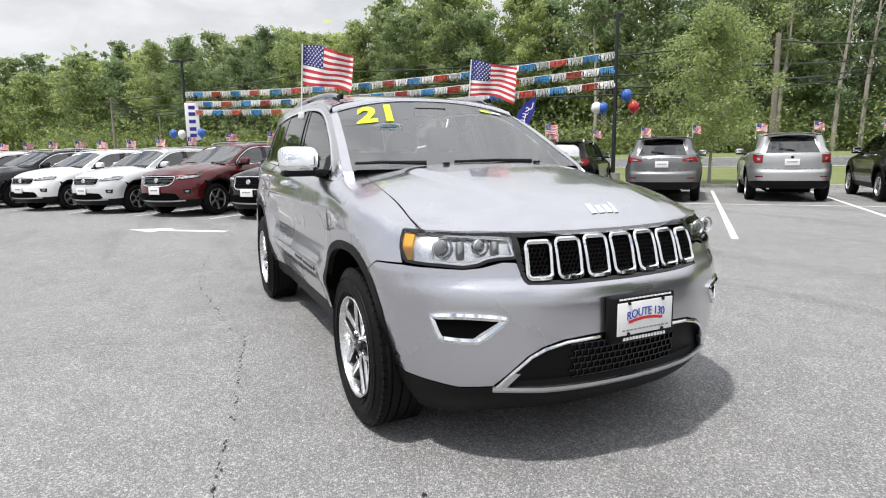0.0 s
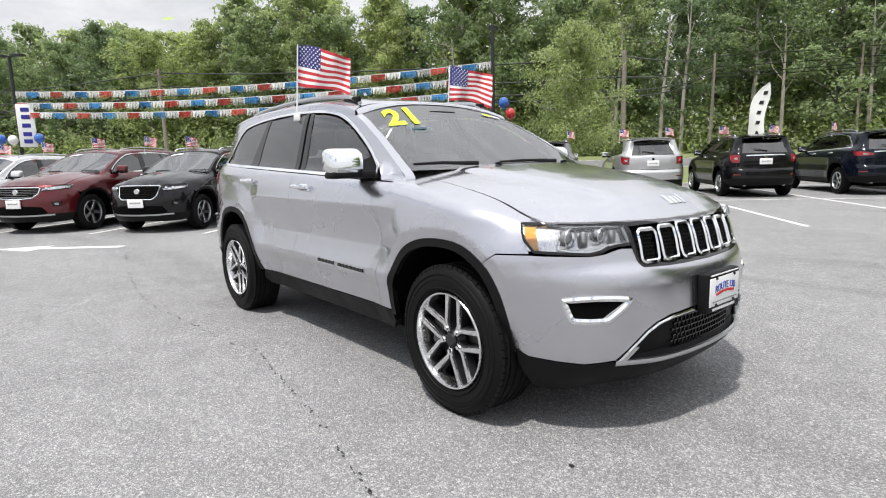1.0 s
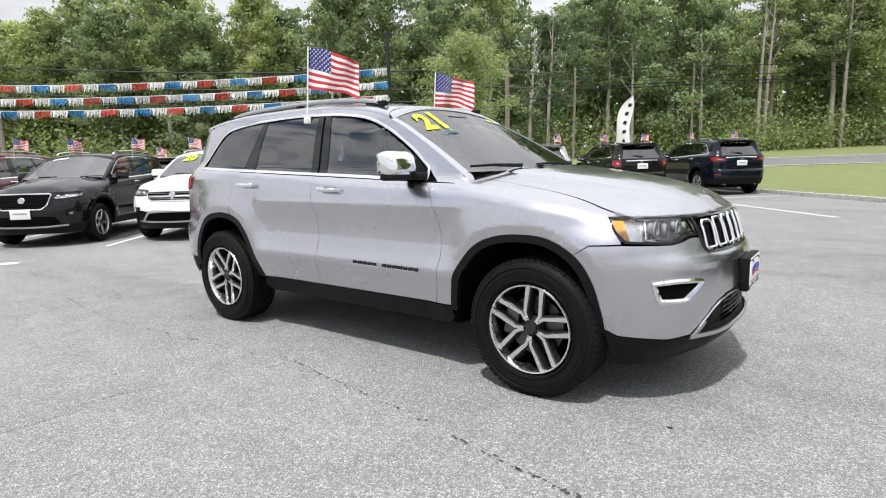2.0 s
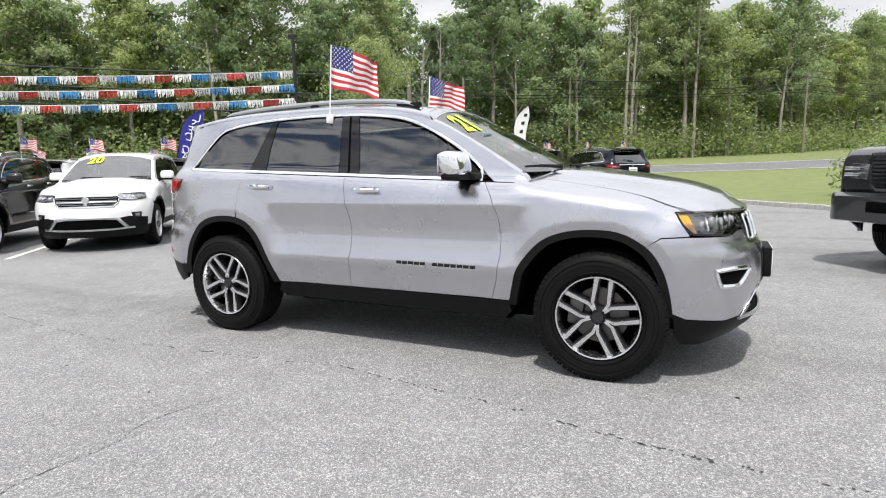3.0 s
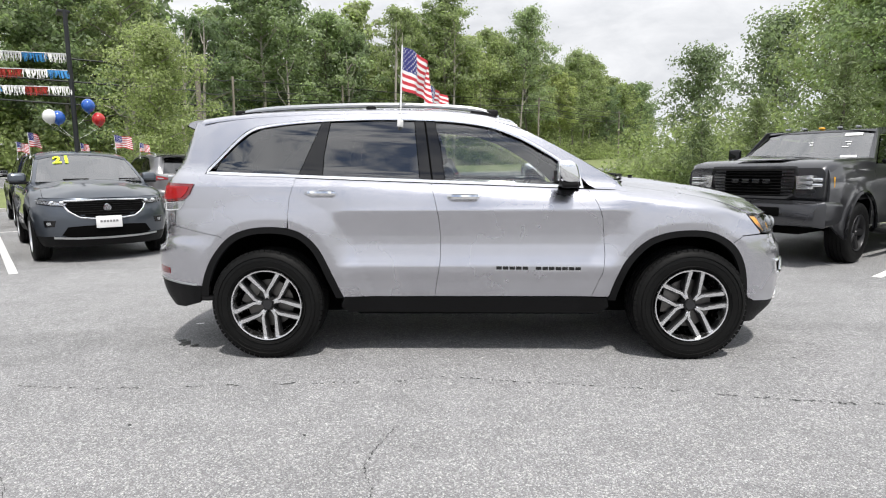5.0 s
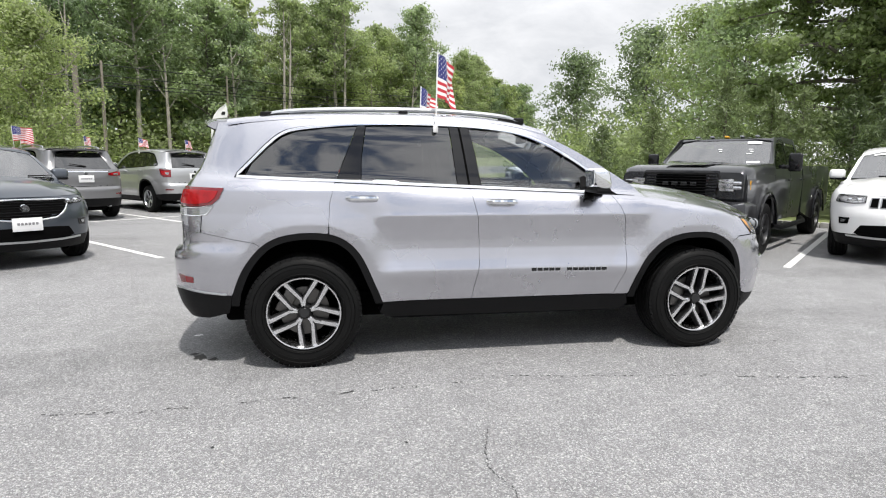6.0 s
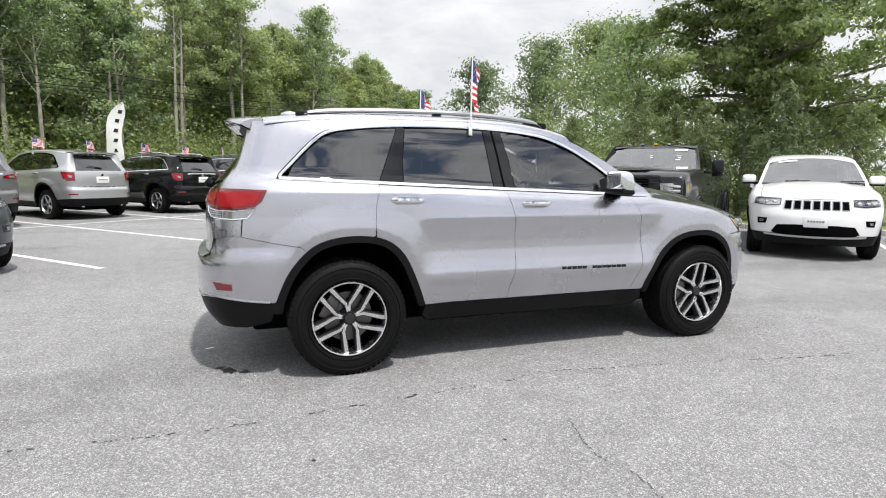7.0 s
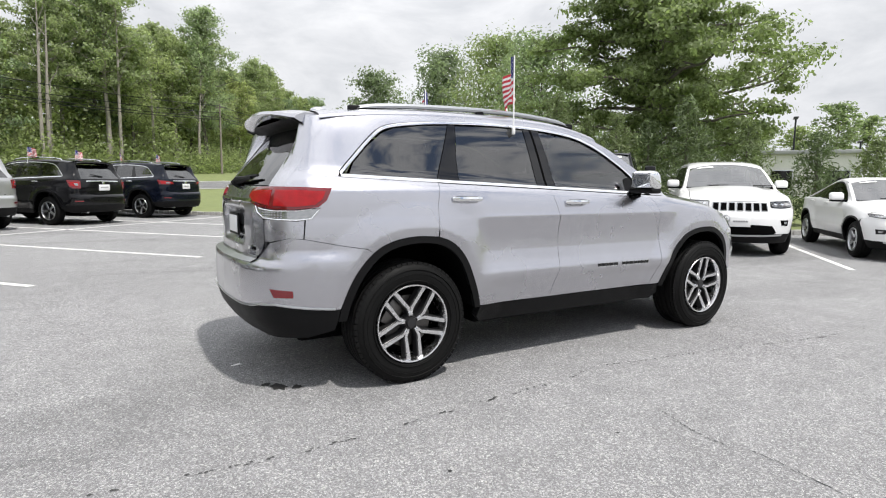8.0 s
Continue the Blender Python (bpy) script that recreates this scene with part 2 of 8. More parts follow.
def patch(poly, surf, step=0.04, thick=0.012, gap=0.0, mid=(0, 0, 0.8), lift=0.0, vstep=None, rows=None, true=False):
    """A panel: the outline poly in (u, v) laid on surf(u, v), with turned-in edges."""
    p = np.array(poly, float)
    keep = [i for i in range(len(p)) if np.hypot(*(p[i] - p[i - 1])) > 1e-5]
    p = p[keep]
    area = 0.5 * np.sum(p[:, 0] * np.roll(p[:, 1], -1) - np.roll(p[:, 0], -1) * p[:, 1])
    if area < 0:
        p = p[::-1]
    if gap:
        e = np.roll(p, -1, 0) - p
        e /= np.linalg.norm(e, axis=1)[:, None]
        n = np.stack([-e[:, 1], e[:, 0]], 1)
        m = n + np.roll(n, 1, 0)
        m /= np.maximum(np.sum(m * m, 1), 0.5)[:, None]
        p = p + 2 * gap * m * 0.5 * 2
    vstep = vstep or step
    line = []
    for a, b in zip(p, np.roll(p, -1, 0)):
        k = max(1, int(math.ceil(max(abs(b[0] - a[0]) / step, abs(b[1] - a[1]) / vstep))))
        line += [a + (b - a) * i / k for i in range(k)]
    line = np.array(line)
    lo, hi = line.min(0), line.max(0)
    us, vs = np.arange(lo[0] + step / 2, hi[0], step), np.arange(lo[1] + vstep / 2, hi[1], vstep)
    if rows is not None:
        vs = np.array([v for v in rows if lo[1] < v < hi[1]])
    inner = np.zeros((0, 2))
    if len(us) and len(vs):
        gu, gv = np.meshgrid(us, vs)
        gu = gu - us[0] + math.ceil(lo[0] / step) * step + (np.arange(len(vs)) % 2)[:, None] * step * 0.5
        q = np.stack([gu.ravel(), gv.ravel()], 1)
        a, b = line, np.roll(line, -1, 0)
        cross = (a[None, :, 1] > q[:, None, 1]) != (b[None, :, 1] > q[:, None, 1])
        with np.errstate(divide="ignore", invalid="ignore"):
            xi = (b[None, :, 0] - a[None, :, 0]) * (q[:, None, 1] - a[None, :, 1]) / (b[None, :, 1] - a[None, :, 1]) + a[None, :, 0]
        inside = (cross & (q[:, None, 0] < xi)).sum(1) % 2 == 1
        near = (((q[:, None, 0] - line[None, :, 0]) / step) ** 2 + ((q[:, None, 1] - line[None, :, 1]) / vstep) ** 2).min(1) > 0.2
        inner = q[inside & near]
    flat = np.vstack([line, inner])
    if len(vs) > 1:
        grid = np.concatenate([[vs[0] - 1], vs, [vs[-1] + 1]])
        mark = np.concatenate([[-1 / max(vs[1] - vs[0], 1e-6)], np.arange(len(vs)), [len(vs) - 1 + 1 / max(vs[-1] - vs[-2], 1e-6)]])
    else:
        grid, mark = np.array([lo[1] - 1, hi[1] + 1]), np.array([0.0, 2 / vstep + (hi[1] - lo[1]) / vstep])
    wide = np.stack([flat[:, 0], np.interp(flat[:, 1], grid, mark) * step], 1)
    pts = [Vector(map(float, x)) for x in wide]
    n = len(line)
    r = delaunay_2d_cdt(pts, [(i, (i + 1) % n) for i in range(n)], [list(range(n))], 1, 1e-7)
    bm = bmesh.new()
    lay = bm.verts.layers.float_vector.new("true_normal") if true else None
    mid = Vector(mid)
    spot = [(x[0], float(np.interp(x[1] / step, mark, grid))) for x in r[0]]
    vv = [bm.verts.new(surf(*x)) for x in spot]
    for f in r[2]:
        try:
            bm.faces.new([vv[i] for i in f])
        except ValueError:
            pass
    bm.normal_update()
    way = sum((f.normal.dot(f.calc_center_median() - mid) * f.calc_area() for f in bm.faces))
    if way < 0:
        bmesh.ops.reverse_faces(bm, faces=bm.faces)
        bm.normal_update()
    nor = {v: v.normal.copy() for v in bm.verts}
    if true:
        e = 0.005
        for v, x in zip(bm.verts, spot):
            a, b = Vector(surf(x[0] + e, x[1])) - Vector(surf(x[0] - e, x[1])), Vector(surf(x[0], x[1] + e)) - Vector(surf(x[0], x[1] - e))
            k = a.cross(b)
            if k.length > 1e-9:
                k.normalize()
                nor[v] = k if k.dot(nor[v]) > 0 else -k
            v[lay] = nor[v]
    if lift:
        for v in bm.verts:
            v.co += nor[v] * lift
    if thick:
        rim = [e for e in bm.edges if len(e.link_faces) == 1]
        low = {}
        for e in rim:
            for v in e.verts:
                if v not in low:
                    low[v] = bm.verts.new(v.co - nor[v] * thick)
        for e in rim:
            l0 = e.link_loops[0]
            a, b = l0.vert, l0.link_loop_next.vert
            bm.faces.new((b, a, low[a], low[b]))
    loose = [v for v in bm.verts if not v.link_faces]
    if loose:
        bmesh.ops.delete(bm, geom=loose, context="VERTS")
    return bm


def ring(poly, surf, width, height=0.006, mid=(0, 0, 0.8), closed=True, step=0.03, lift=0.0):
    """A raised trim strip along a line in (u, v), with a rounded section."""
    p = [np.array(x, float) for x in poly]
    line = []
    pairs = list(zip(p, p[1:] + p[:1])) if closed else list(zip(p, p[1:]))
    for a, b in pairs:
        k = max(1, int(np.hypot(*(b - a)) / step))
        line += [a + (b - a) * i / k for i in range(k)]
    if not closed:
        line.append(p[-1])
    rows, n = [], len(line)
    mid = Vector(mid)
    for i, q in enumerate(line):
        a, b = (line[i - 1], line[(i + 1) % n]) if closed else (line[max(i - 1, 0)], line[min(i + 1, n - 1)])
        d = (b - a) / max(np.hypot(*(b - a)), 1e-9)
        m = np.array([-d[1], d[0]]) * width / 2
        o, c, e = (Vector(surf(*(q + k * m))) for k in (-1, 0, 1))
        t = (Vector(surf(*(q + d * 0.004))) - Vector(surf(*(q - d * 0.004))))
        nn = t.cross(e - o).normalized()
        if nn.dot(c - mid) < 0:
            nn = -nn
        rows.append([o - nn * 0.004, o + nn * (lift + height * 0.6), c + nn * (lift + height), e + nn * (lift + height * 0.6), e - nn * 0.004])
    return loft(rows, close_u=closed)


def text_mesh(body, size, depth, spacing=1.0, bold=0.0):
    c = bpy.data.curves.new("letters", "FONT")
    c.offset = bold
    c.body, c.size, c.extrude, c.align_x, c.align_y, c.space_character = body, size, depth, "CENTER", "CENTER", spacing
    o = bpy.data.objects.new("letters", c)
    scene.collection.objects.link(o)
    me = bpy.data.meshes.new_from_object(o.evaluated_get(bpy.context.evaluated_depsgraph_get()))
    bpy.data.objects.remove(o)
    bpy.data.curves.remove(c)
    bm = bmesh.new()
    bm.from_mesh(me)
    bpy.data.meshes.remove(me)
    return bm


# ---- the shape of a car body: outlines in plan, stacked by height ----
BASE = [(2.345, 0), (2.335, 0.2), (2.30, 0.4), (2.23, 0.57), (2.155, 0.70), (2.075, 0.79), (1.975, 0.855), (1.84, 0.897), (1.6, 0.93), (1.2, 0.94), (0.6, 0.94), (0, 0.94),
        (-0.6, 0.94), (-1.2, 0.94), (-1.6, 0.93), (-1.85, 0.905), (-2.03, 0.868), (-2.15, 0.825), (-2.25, 0.755), (-2.325, 0.65), (-2.37, 0.5), (-2.395, 0.3), (-2.405, 0)]
DOORS = [(0.25, -0.12), (0.40, -0.074), (0.44, -0.059), (0.55, -0.024), (0.642, 0.011), (0.652, 0.011), (0.69, 0.000), (0.73, -0.013), (0.77, -0.022), (0.81, -0.029), (0.86, -0.030), (0.91, -0.025), (0.96, -0.013), (1.0, 0.001),
         (1.026, 0.011), (1.036, 0.012), (1.06, 0.004), (1.10, -0.010), (1.15, -0.034), (1.18, -0.058), (1.21, -0.095), (1.25, -0.117), (1.3, -0.134), (1.4, -0.166), (1.5, -0.199), (1.6, -0.238), (1.65, -0.262), (1.72, -0.30)]
PLAIN = [(0.25, -0.09), (0.44, -0.032), (0.6, -0.006), (0.75, 0.004), (0.9, 0.006), (1.0, 0.0), (1.08, -0.012), (1.13, -0.03), (1.18, -0.062), (1.21, -0.095), (1.25, -0.117),
         (1.3, -0.134), (1.4, -0.166), (1.5, -0.199), (1.6, -0.238), (1.65, -0.262), (1.72, -0.30)]
NOSE = [(0.18, -0.20), (0.25, -0.11), (0.33, -0.03), (0.42, -0.004), (0.5, 0.002), (0.62, 0.0), (0.70, -0.004), (0.765, -0.018), (0.79, -0.04), (0.82, -0.062), (0.9, -0.085), (0.97, -0.115), (1.0, -0.14), (1.06, -0.22), (1.2, -0.5)]
TAIL = [(0.25, -0.17), (0.34, -0.08), (0.42, -0.03), (0.52, -0.005), (0.6, 0.0), (0.74, 0.0), (0.775, -0.012), (0.79, -0.06), (0.9, -0.066), (1.0, -0.062), (1.1, -0.07), (1.2, -0.10), (1.26, -0.14),
        (1.3, -0.175), (1.45, -0.30), (1.6, -0.43), (1.66, -0.49), (1.75, -0.58)]
SHOULDER = [(0.6, 1.19), (0.9, 1.18), (1.2, 1.135), (1.5, 1.085), (1.7, 1.048), (1.87, 1.004), (2.0, 0.985), (2.4, 0.96)]
HOODMID = [(0.6, 1.27), (0.9, 1.262), (1.2, 1.238), (1.5, 1.198), (1.8, 1.148), (2.0, 1.104), (2.1, 1.072), (2.2, 1.03), (2.3, 0.985)]
ROOFEDGE = [(1.06, 1.150), (0.97, 1.215), (0.85, 1.29), (0.73, 1.365), (0.55, 1.468), (0.39, 1.55), (0.2, 1.62), (0.05, 1.655), (-0.25, 1.69), (-0.6, 1.70), (-1.1, 1.695), (-1.5, 1.68), (-1.8, 1.655), (-1.98, 1.63), (-2.2, 1.60)]
ROOFMID = [(0.6, 1.60), (0.3, 1.70), (0.1, 1.735), (-0.2, 1.765), (-0.6, 1.778), (-1.1, 1.772), (-1.5, 1.755), (-1.8, 1.728), (-2.2, 1.685)]
ARCH_F = [(0.905, 0.41), (0.93, 0.52), (0.985, 0.67), (1.11, 0.815), (1.25, 0.88), (1.42, 0.90), (1.58, 0.882), (1.72, 0.80), (1.80, 0.68), (1.845, 0.53), (1.865, 0.41)]
ARCH_R = [(-0.925, 0.43), (-0.985, 0.58), (-1.07, 0.765), (-1.165, 0.87), (-1.28, 0.918), (-1.44, 0.93), (-1.60, 0.905), (-1.72, 0.84), (-1.83, 0.71), (-1.90, 0.56), (-1.93, 0.44)]
CHROME_TOP = [(-1.885, 1.312), (-1.81, 1.39), (-1.70, 1.50), (-1.60, 1.578), (-1.50, 1.612), (-1.3, 1.638), (-1.07, 1.655), (-0.69, 1.665), (-0.3, 1.655), (-0.05, 1.632), (0.13, 1.595), (0.33, 1.512), (0.55, 1.382), (0.70, 1.262), (0.77, 1.195)]


def pairs(table):
    """A smooth table through the points, with no overshoot."""
    a = np.array(table, float)
    a = a[np.argsort(a[:, 0])]
    x, y = a[:, 0], a[:, 1]
    h, d = np.diff(x), np.diff(y) / np.diff(x)
    m = np.zeros(len(x))
    m[0], m[-1] = d[0], d[-1]
    for i in range(1, len(x) - 1):
        if d[i - 1] * d[i] > 0:
            w1, w2 = 2 * h[i] + h[i - 1], h[i] + 2 * h[i - 1]
            m[i] = (w1 + w2) / (w1 / d[i - 1] + w2 / d[i])
    xs = np.unique(np.concatenate([np.linspace(p, q, 9) for p, q in zip(x, x[1:])]))
    i = np.clip(np.searchsorted(x, xs, side="right") - 1, 0, len(h) - 1)
    t = (xs - x[i]) / h[i]
    ys = (1 + 2 * t) * (1 - t) ** 2 * y[i] + t * (1 - t) ** 2 * h[i] * m[i] + t * t * (3 - 2 * t) * y[i + 1] + t * t * (t - 1) * h[i] * m[i + 1]
    return xs, ys


class Shape:
    def __init__(self, sx=1.0, sy=1.0, sz=1.0, crease=1.0, roofedge=None, roofmid=None, tail=None, sedan=0.0):
        self.sedan = sedan
        self.k = Vector((sx, sy, sz))
        b = np.array(smooth_line(BASE, 12))
        d = np.r_[0, np.cumsum(np.hypot(*np.diff(b, axis=0).T))]
        self.b, self.d, self.length = b, d, d[-1]
        t = np.gradient(b, axis=0)
        t /= np.linalg.norm(t, axis=1)[:, None]
        self.n = np.stack([-t[:, 1], t[:, 0]], 1)
        self.n *= np.sign((self.n * b).sum(1))[:, None]
        self.n[0], self.n[-1] = (1, 0), (-1, 0)
        self.doors, self.plain, self.nose, self.tail = pairs(DOORS), pairs(PLAIN), pairs(NOSE), pairs(tail or TAIL)
        self.sh, self.hm = pairs(SHOULDER), pairs(HOODMID)
        self.re, self.rm = pairs(roofedge or ROOFEDGE), pairs(roofmid or ROOFMID)
        self.crease = crease
        self.bx, self.bd = b[::-1, 0], d[::-1]
        fr = b[:, 0] > 1.9
        self.fy, self.fd = b[fr, 1], d[fr]
        rr = b[:, 0] < -1.95
        self.ry, self.rd = b[rr, 1][::-1], (self.length - d[rr])[::-1]
        self.arches = [np.array(smooth_line(a, 3)) for a in (ARCH_F, ARCH_R)]

    def clear(self, x, z):
        """How far a place on the side lies outside the wheel opening's edge."""
        a = self.arches[0 if x > 0 else 1]
        mid = a[:, 0].mean()
        if abs(x - mid) > 0.72:
            return 1.0
        p, q = a[:-1], a[1:]
        e = q - p
        k = np.clip(((x - p[:, 0]) * e[:, 0] + (z - p[:, 1]) * e[:, 1]) / (e * e).sum(1), 0, 1)
        near = math.sqrt(float(((p + e * k[:, None] - (x, z)) ** 2).sum(1).min()))
        return near if z < 0.42 or math.hypot(x - mid, z - 0.42) > math.hypot(*(a[np.argmin(np.hypot(a[:, 0] - x, a[:, 1] - z))] - (mid, 0.42))) else -near

    def sx(self, x):
        """Way along the outline from the nose, for a place x on the side."""
        return float(np.interp(x, self.bx, self.bd))

    def fs(self, y):
        """The same for a place y (minus: the car's left) on the nose."""
        return math.copysign(float(np.interp(abs(y), self.fy, self.fd)), y)

    def rs(self, y):
        """Way from the middle of the tail, for a place y on the tail."""
        return math.copysign(float(np.interp(abs(y), self.ry, self.rd)), y)

    def rx(self, x):
        return self.length - self.sx(x)

    def raw(self, s, z):
        a = abs(s)
        x, y = np.interp(a, self.d, self.b[:, 0]), np.interp(a, self.d, self.b[:, 1])
        nx, ny = np.interp(a, self.d, self.n[:, 0]), np.interp(a, self.d, self.n[:, 1])
        zb = 1.19 + (0.78 - x) * 0.0415
        ze = z - (zb - 1.21) * min(max((z - 1.05) / 0.15, 0), 1)
        w = self.crease * sstep(-1.02, -0.85, x) * (1 - sstep(0.85, 1.12, x))
        side = w * np.interp(ze, *self.doors) + (1 - w) * np.interp(ze, *self.plain)
        if self.crease == 1.0:
            d = self.clear(x, z)
            side += 0.020 * min(max((0.21 - d) / 0.155, 0), 1) - 0.007 * min(max((0.055 - d) / 0.055, 0), 1)
            side += 0.024 * sstep(-1.76, -2.0, x) * (1 - sstep(0.79, 0.865, z))
        else:
            for cx in (1.45, -1.45):
                r = math.hypot(x - cx, z - 0.38)
                side += 0.026 * (1 - sstep(0.565, 0.68, r))
        front, rear = max(nx, 0) ** 2, max(-nx, 0) ** 2
        if x > 0.93:
            top = np.interp(x, *self.sh)
            side = side - 0.05 * sstep(1.45, 1.9, x) * sstep(0.82, 1.0, z)
            q = min(max((z - top + 0.07) / 0.075, 0), 0.96)
            side -= 0.055 * (1 - math.sqrt(1 - q * q)) * sstep(0.93, 1.08, x)
        d = front * np.interp(z, *self.nose) + rear * np.interp(z, *self.tail) + (1 - front - rear) * side
        return x + nx * d, -math.copysign(1, s) * max(y + ny * d, 0.0) if abs(s) > 1e-9 else 0.0, z

    def low(self, x, z):
        """A saloon's roofline falls towards the tail."""
        if self.sedan and z > 1.2:
            z = 1.2 + (z - 1.2) * (1 - self.sedan * sstep(0.0, 2.2, 0.1 - x))
        return z

    def side(self, s, z):
        x, y, z = self.raw(s, z)
        z = self.low(x, z)
        return Vector((x * self.k.x, y * self.k.y, z * self.k.z))

    def back(self, s, z):
        x, y, z = self.raw(math.copysign(self.length - abs(s), s) if abs(s) > 1e-6 else self.length - 1e-6, z)
        z = self.low(x, z)
        return Vector((x * self.k.x, y * self.k.y if abs(s) > 1e-6 else 0, z * self.k.z))

    def line(self, pts):
        """(x, z) to (s, z)."""
        return [(self.sx(x), z) for x, z in pts]

    def edge_y(self, x):
        return abs(self.raw(self.sx(x), np.interp(x, *self.sh))[1])

    def hood(self, x, y):
        ye = self.edge_y(min(x, 1.95))
        zc, ze = np.interp(x, *self.hm), np.interp(min(x, 2.0), *self.sh)
        t = min(abs(y) / ye, 1.0)
        z = zc - (zc - ze) * t ** 2.6
        rim = 0.50 - 0.12 * sstep(1.1, 2.1, x)
        z += 0.017 * (1 - sstep(rim - 0.035, rim + 0.035, abs(y))) * sstep(0.9, 1.25, x) * (1 - sstep(1.85, 2.2, x))
        ahead = float(np.interp(abs(y), (0, 0.2, 0.36, 0.52, 0.66, 0.768), (2.235, 2.222, 2.185, 2.125, 2.05, 1.955))) - x
        if abs(y) < 0.768 and ahead < 0.16:
            f = (1 - max(ahead, 0) / 0.16) ** 2.2
            z += (0.990 + 0.010 * (abs(y) / 0.768) ** 2 - z) * f
        return Vector((x * self.k.x, y * self.k.y, z * self.k.z))

    def roof(self, x, v):
        """v from -1 (left edge) to 1 (right edge)."""
        ze, zm = np.interp(x, *self.re), np.interp(x, *self.rm)
        ye = abs(self.raw(self.sx(x), ze)[1])
        a = abs(v) * math.pi / 2
        y, h = ye * math.sin(a) ** 0.8, math.cos(a) ** 0.8 if abs(v) < 1 else 0.0
        bow = 0.09 * (1 - v * v) * sstep(-0.5, 0.3, x)
        return Vector(((x - bow) * self.k.x, -math.copysign(y, v) * self.k.y, self.low(x, ze + (zm - ze) * h) * self.k.z))

    def screen(self, u, v):
        """u across (-1..1, 1 the right), v up."""
        x = 0.955 + (0.30 - 0.955) * v
        z = np.interp(x, *self.re)
        ye = abs(self.raw(self.sx(x), z)[1])
        zm = 1.225 + (np.interp(0.30, *self.rm) - 1.225) * (v - 0.10 * v * (1 - v))
        xm = 1.17 + (0.21 - 1.17) * v
        k = 1 - u * u
        return Vector(((x + (xm - x) * k) * self.k.x, -u * ye * self.k.y, (z + (zm - z) * (1 - abs(u) ** 2.4)) * self.k.z))


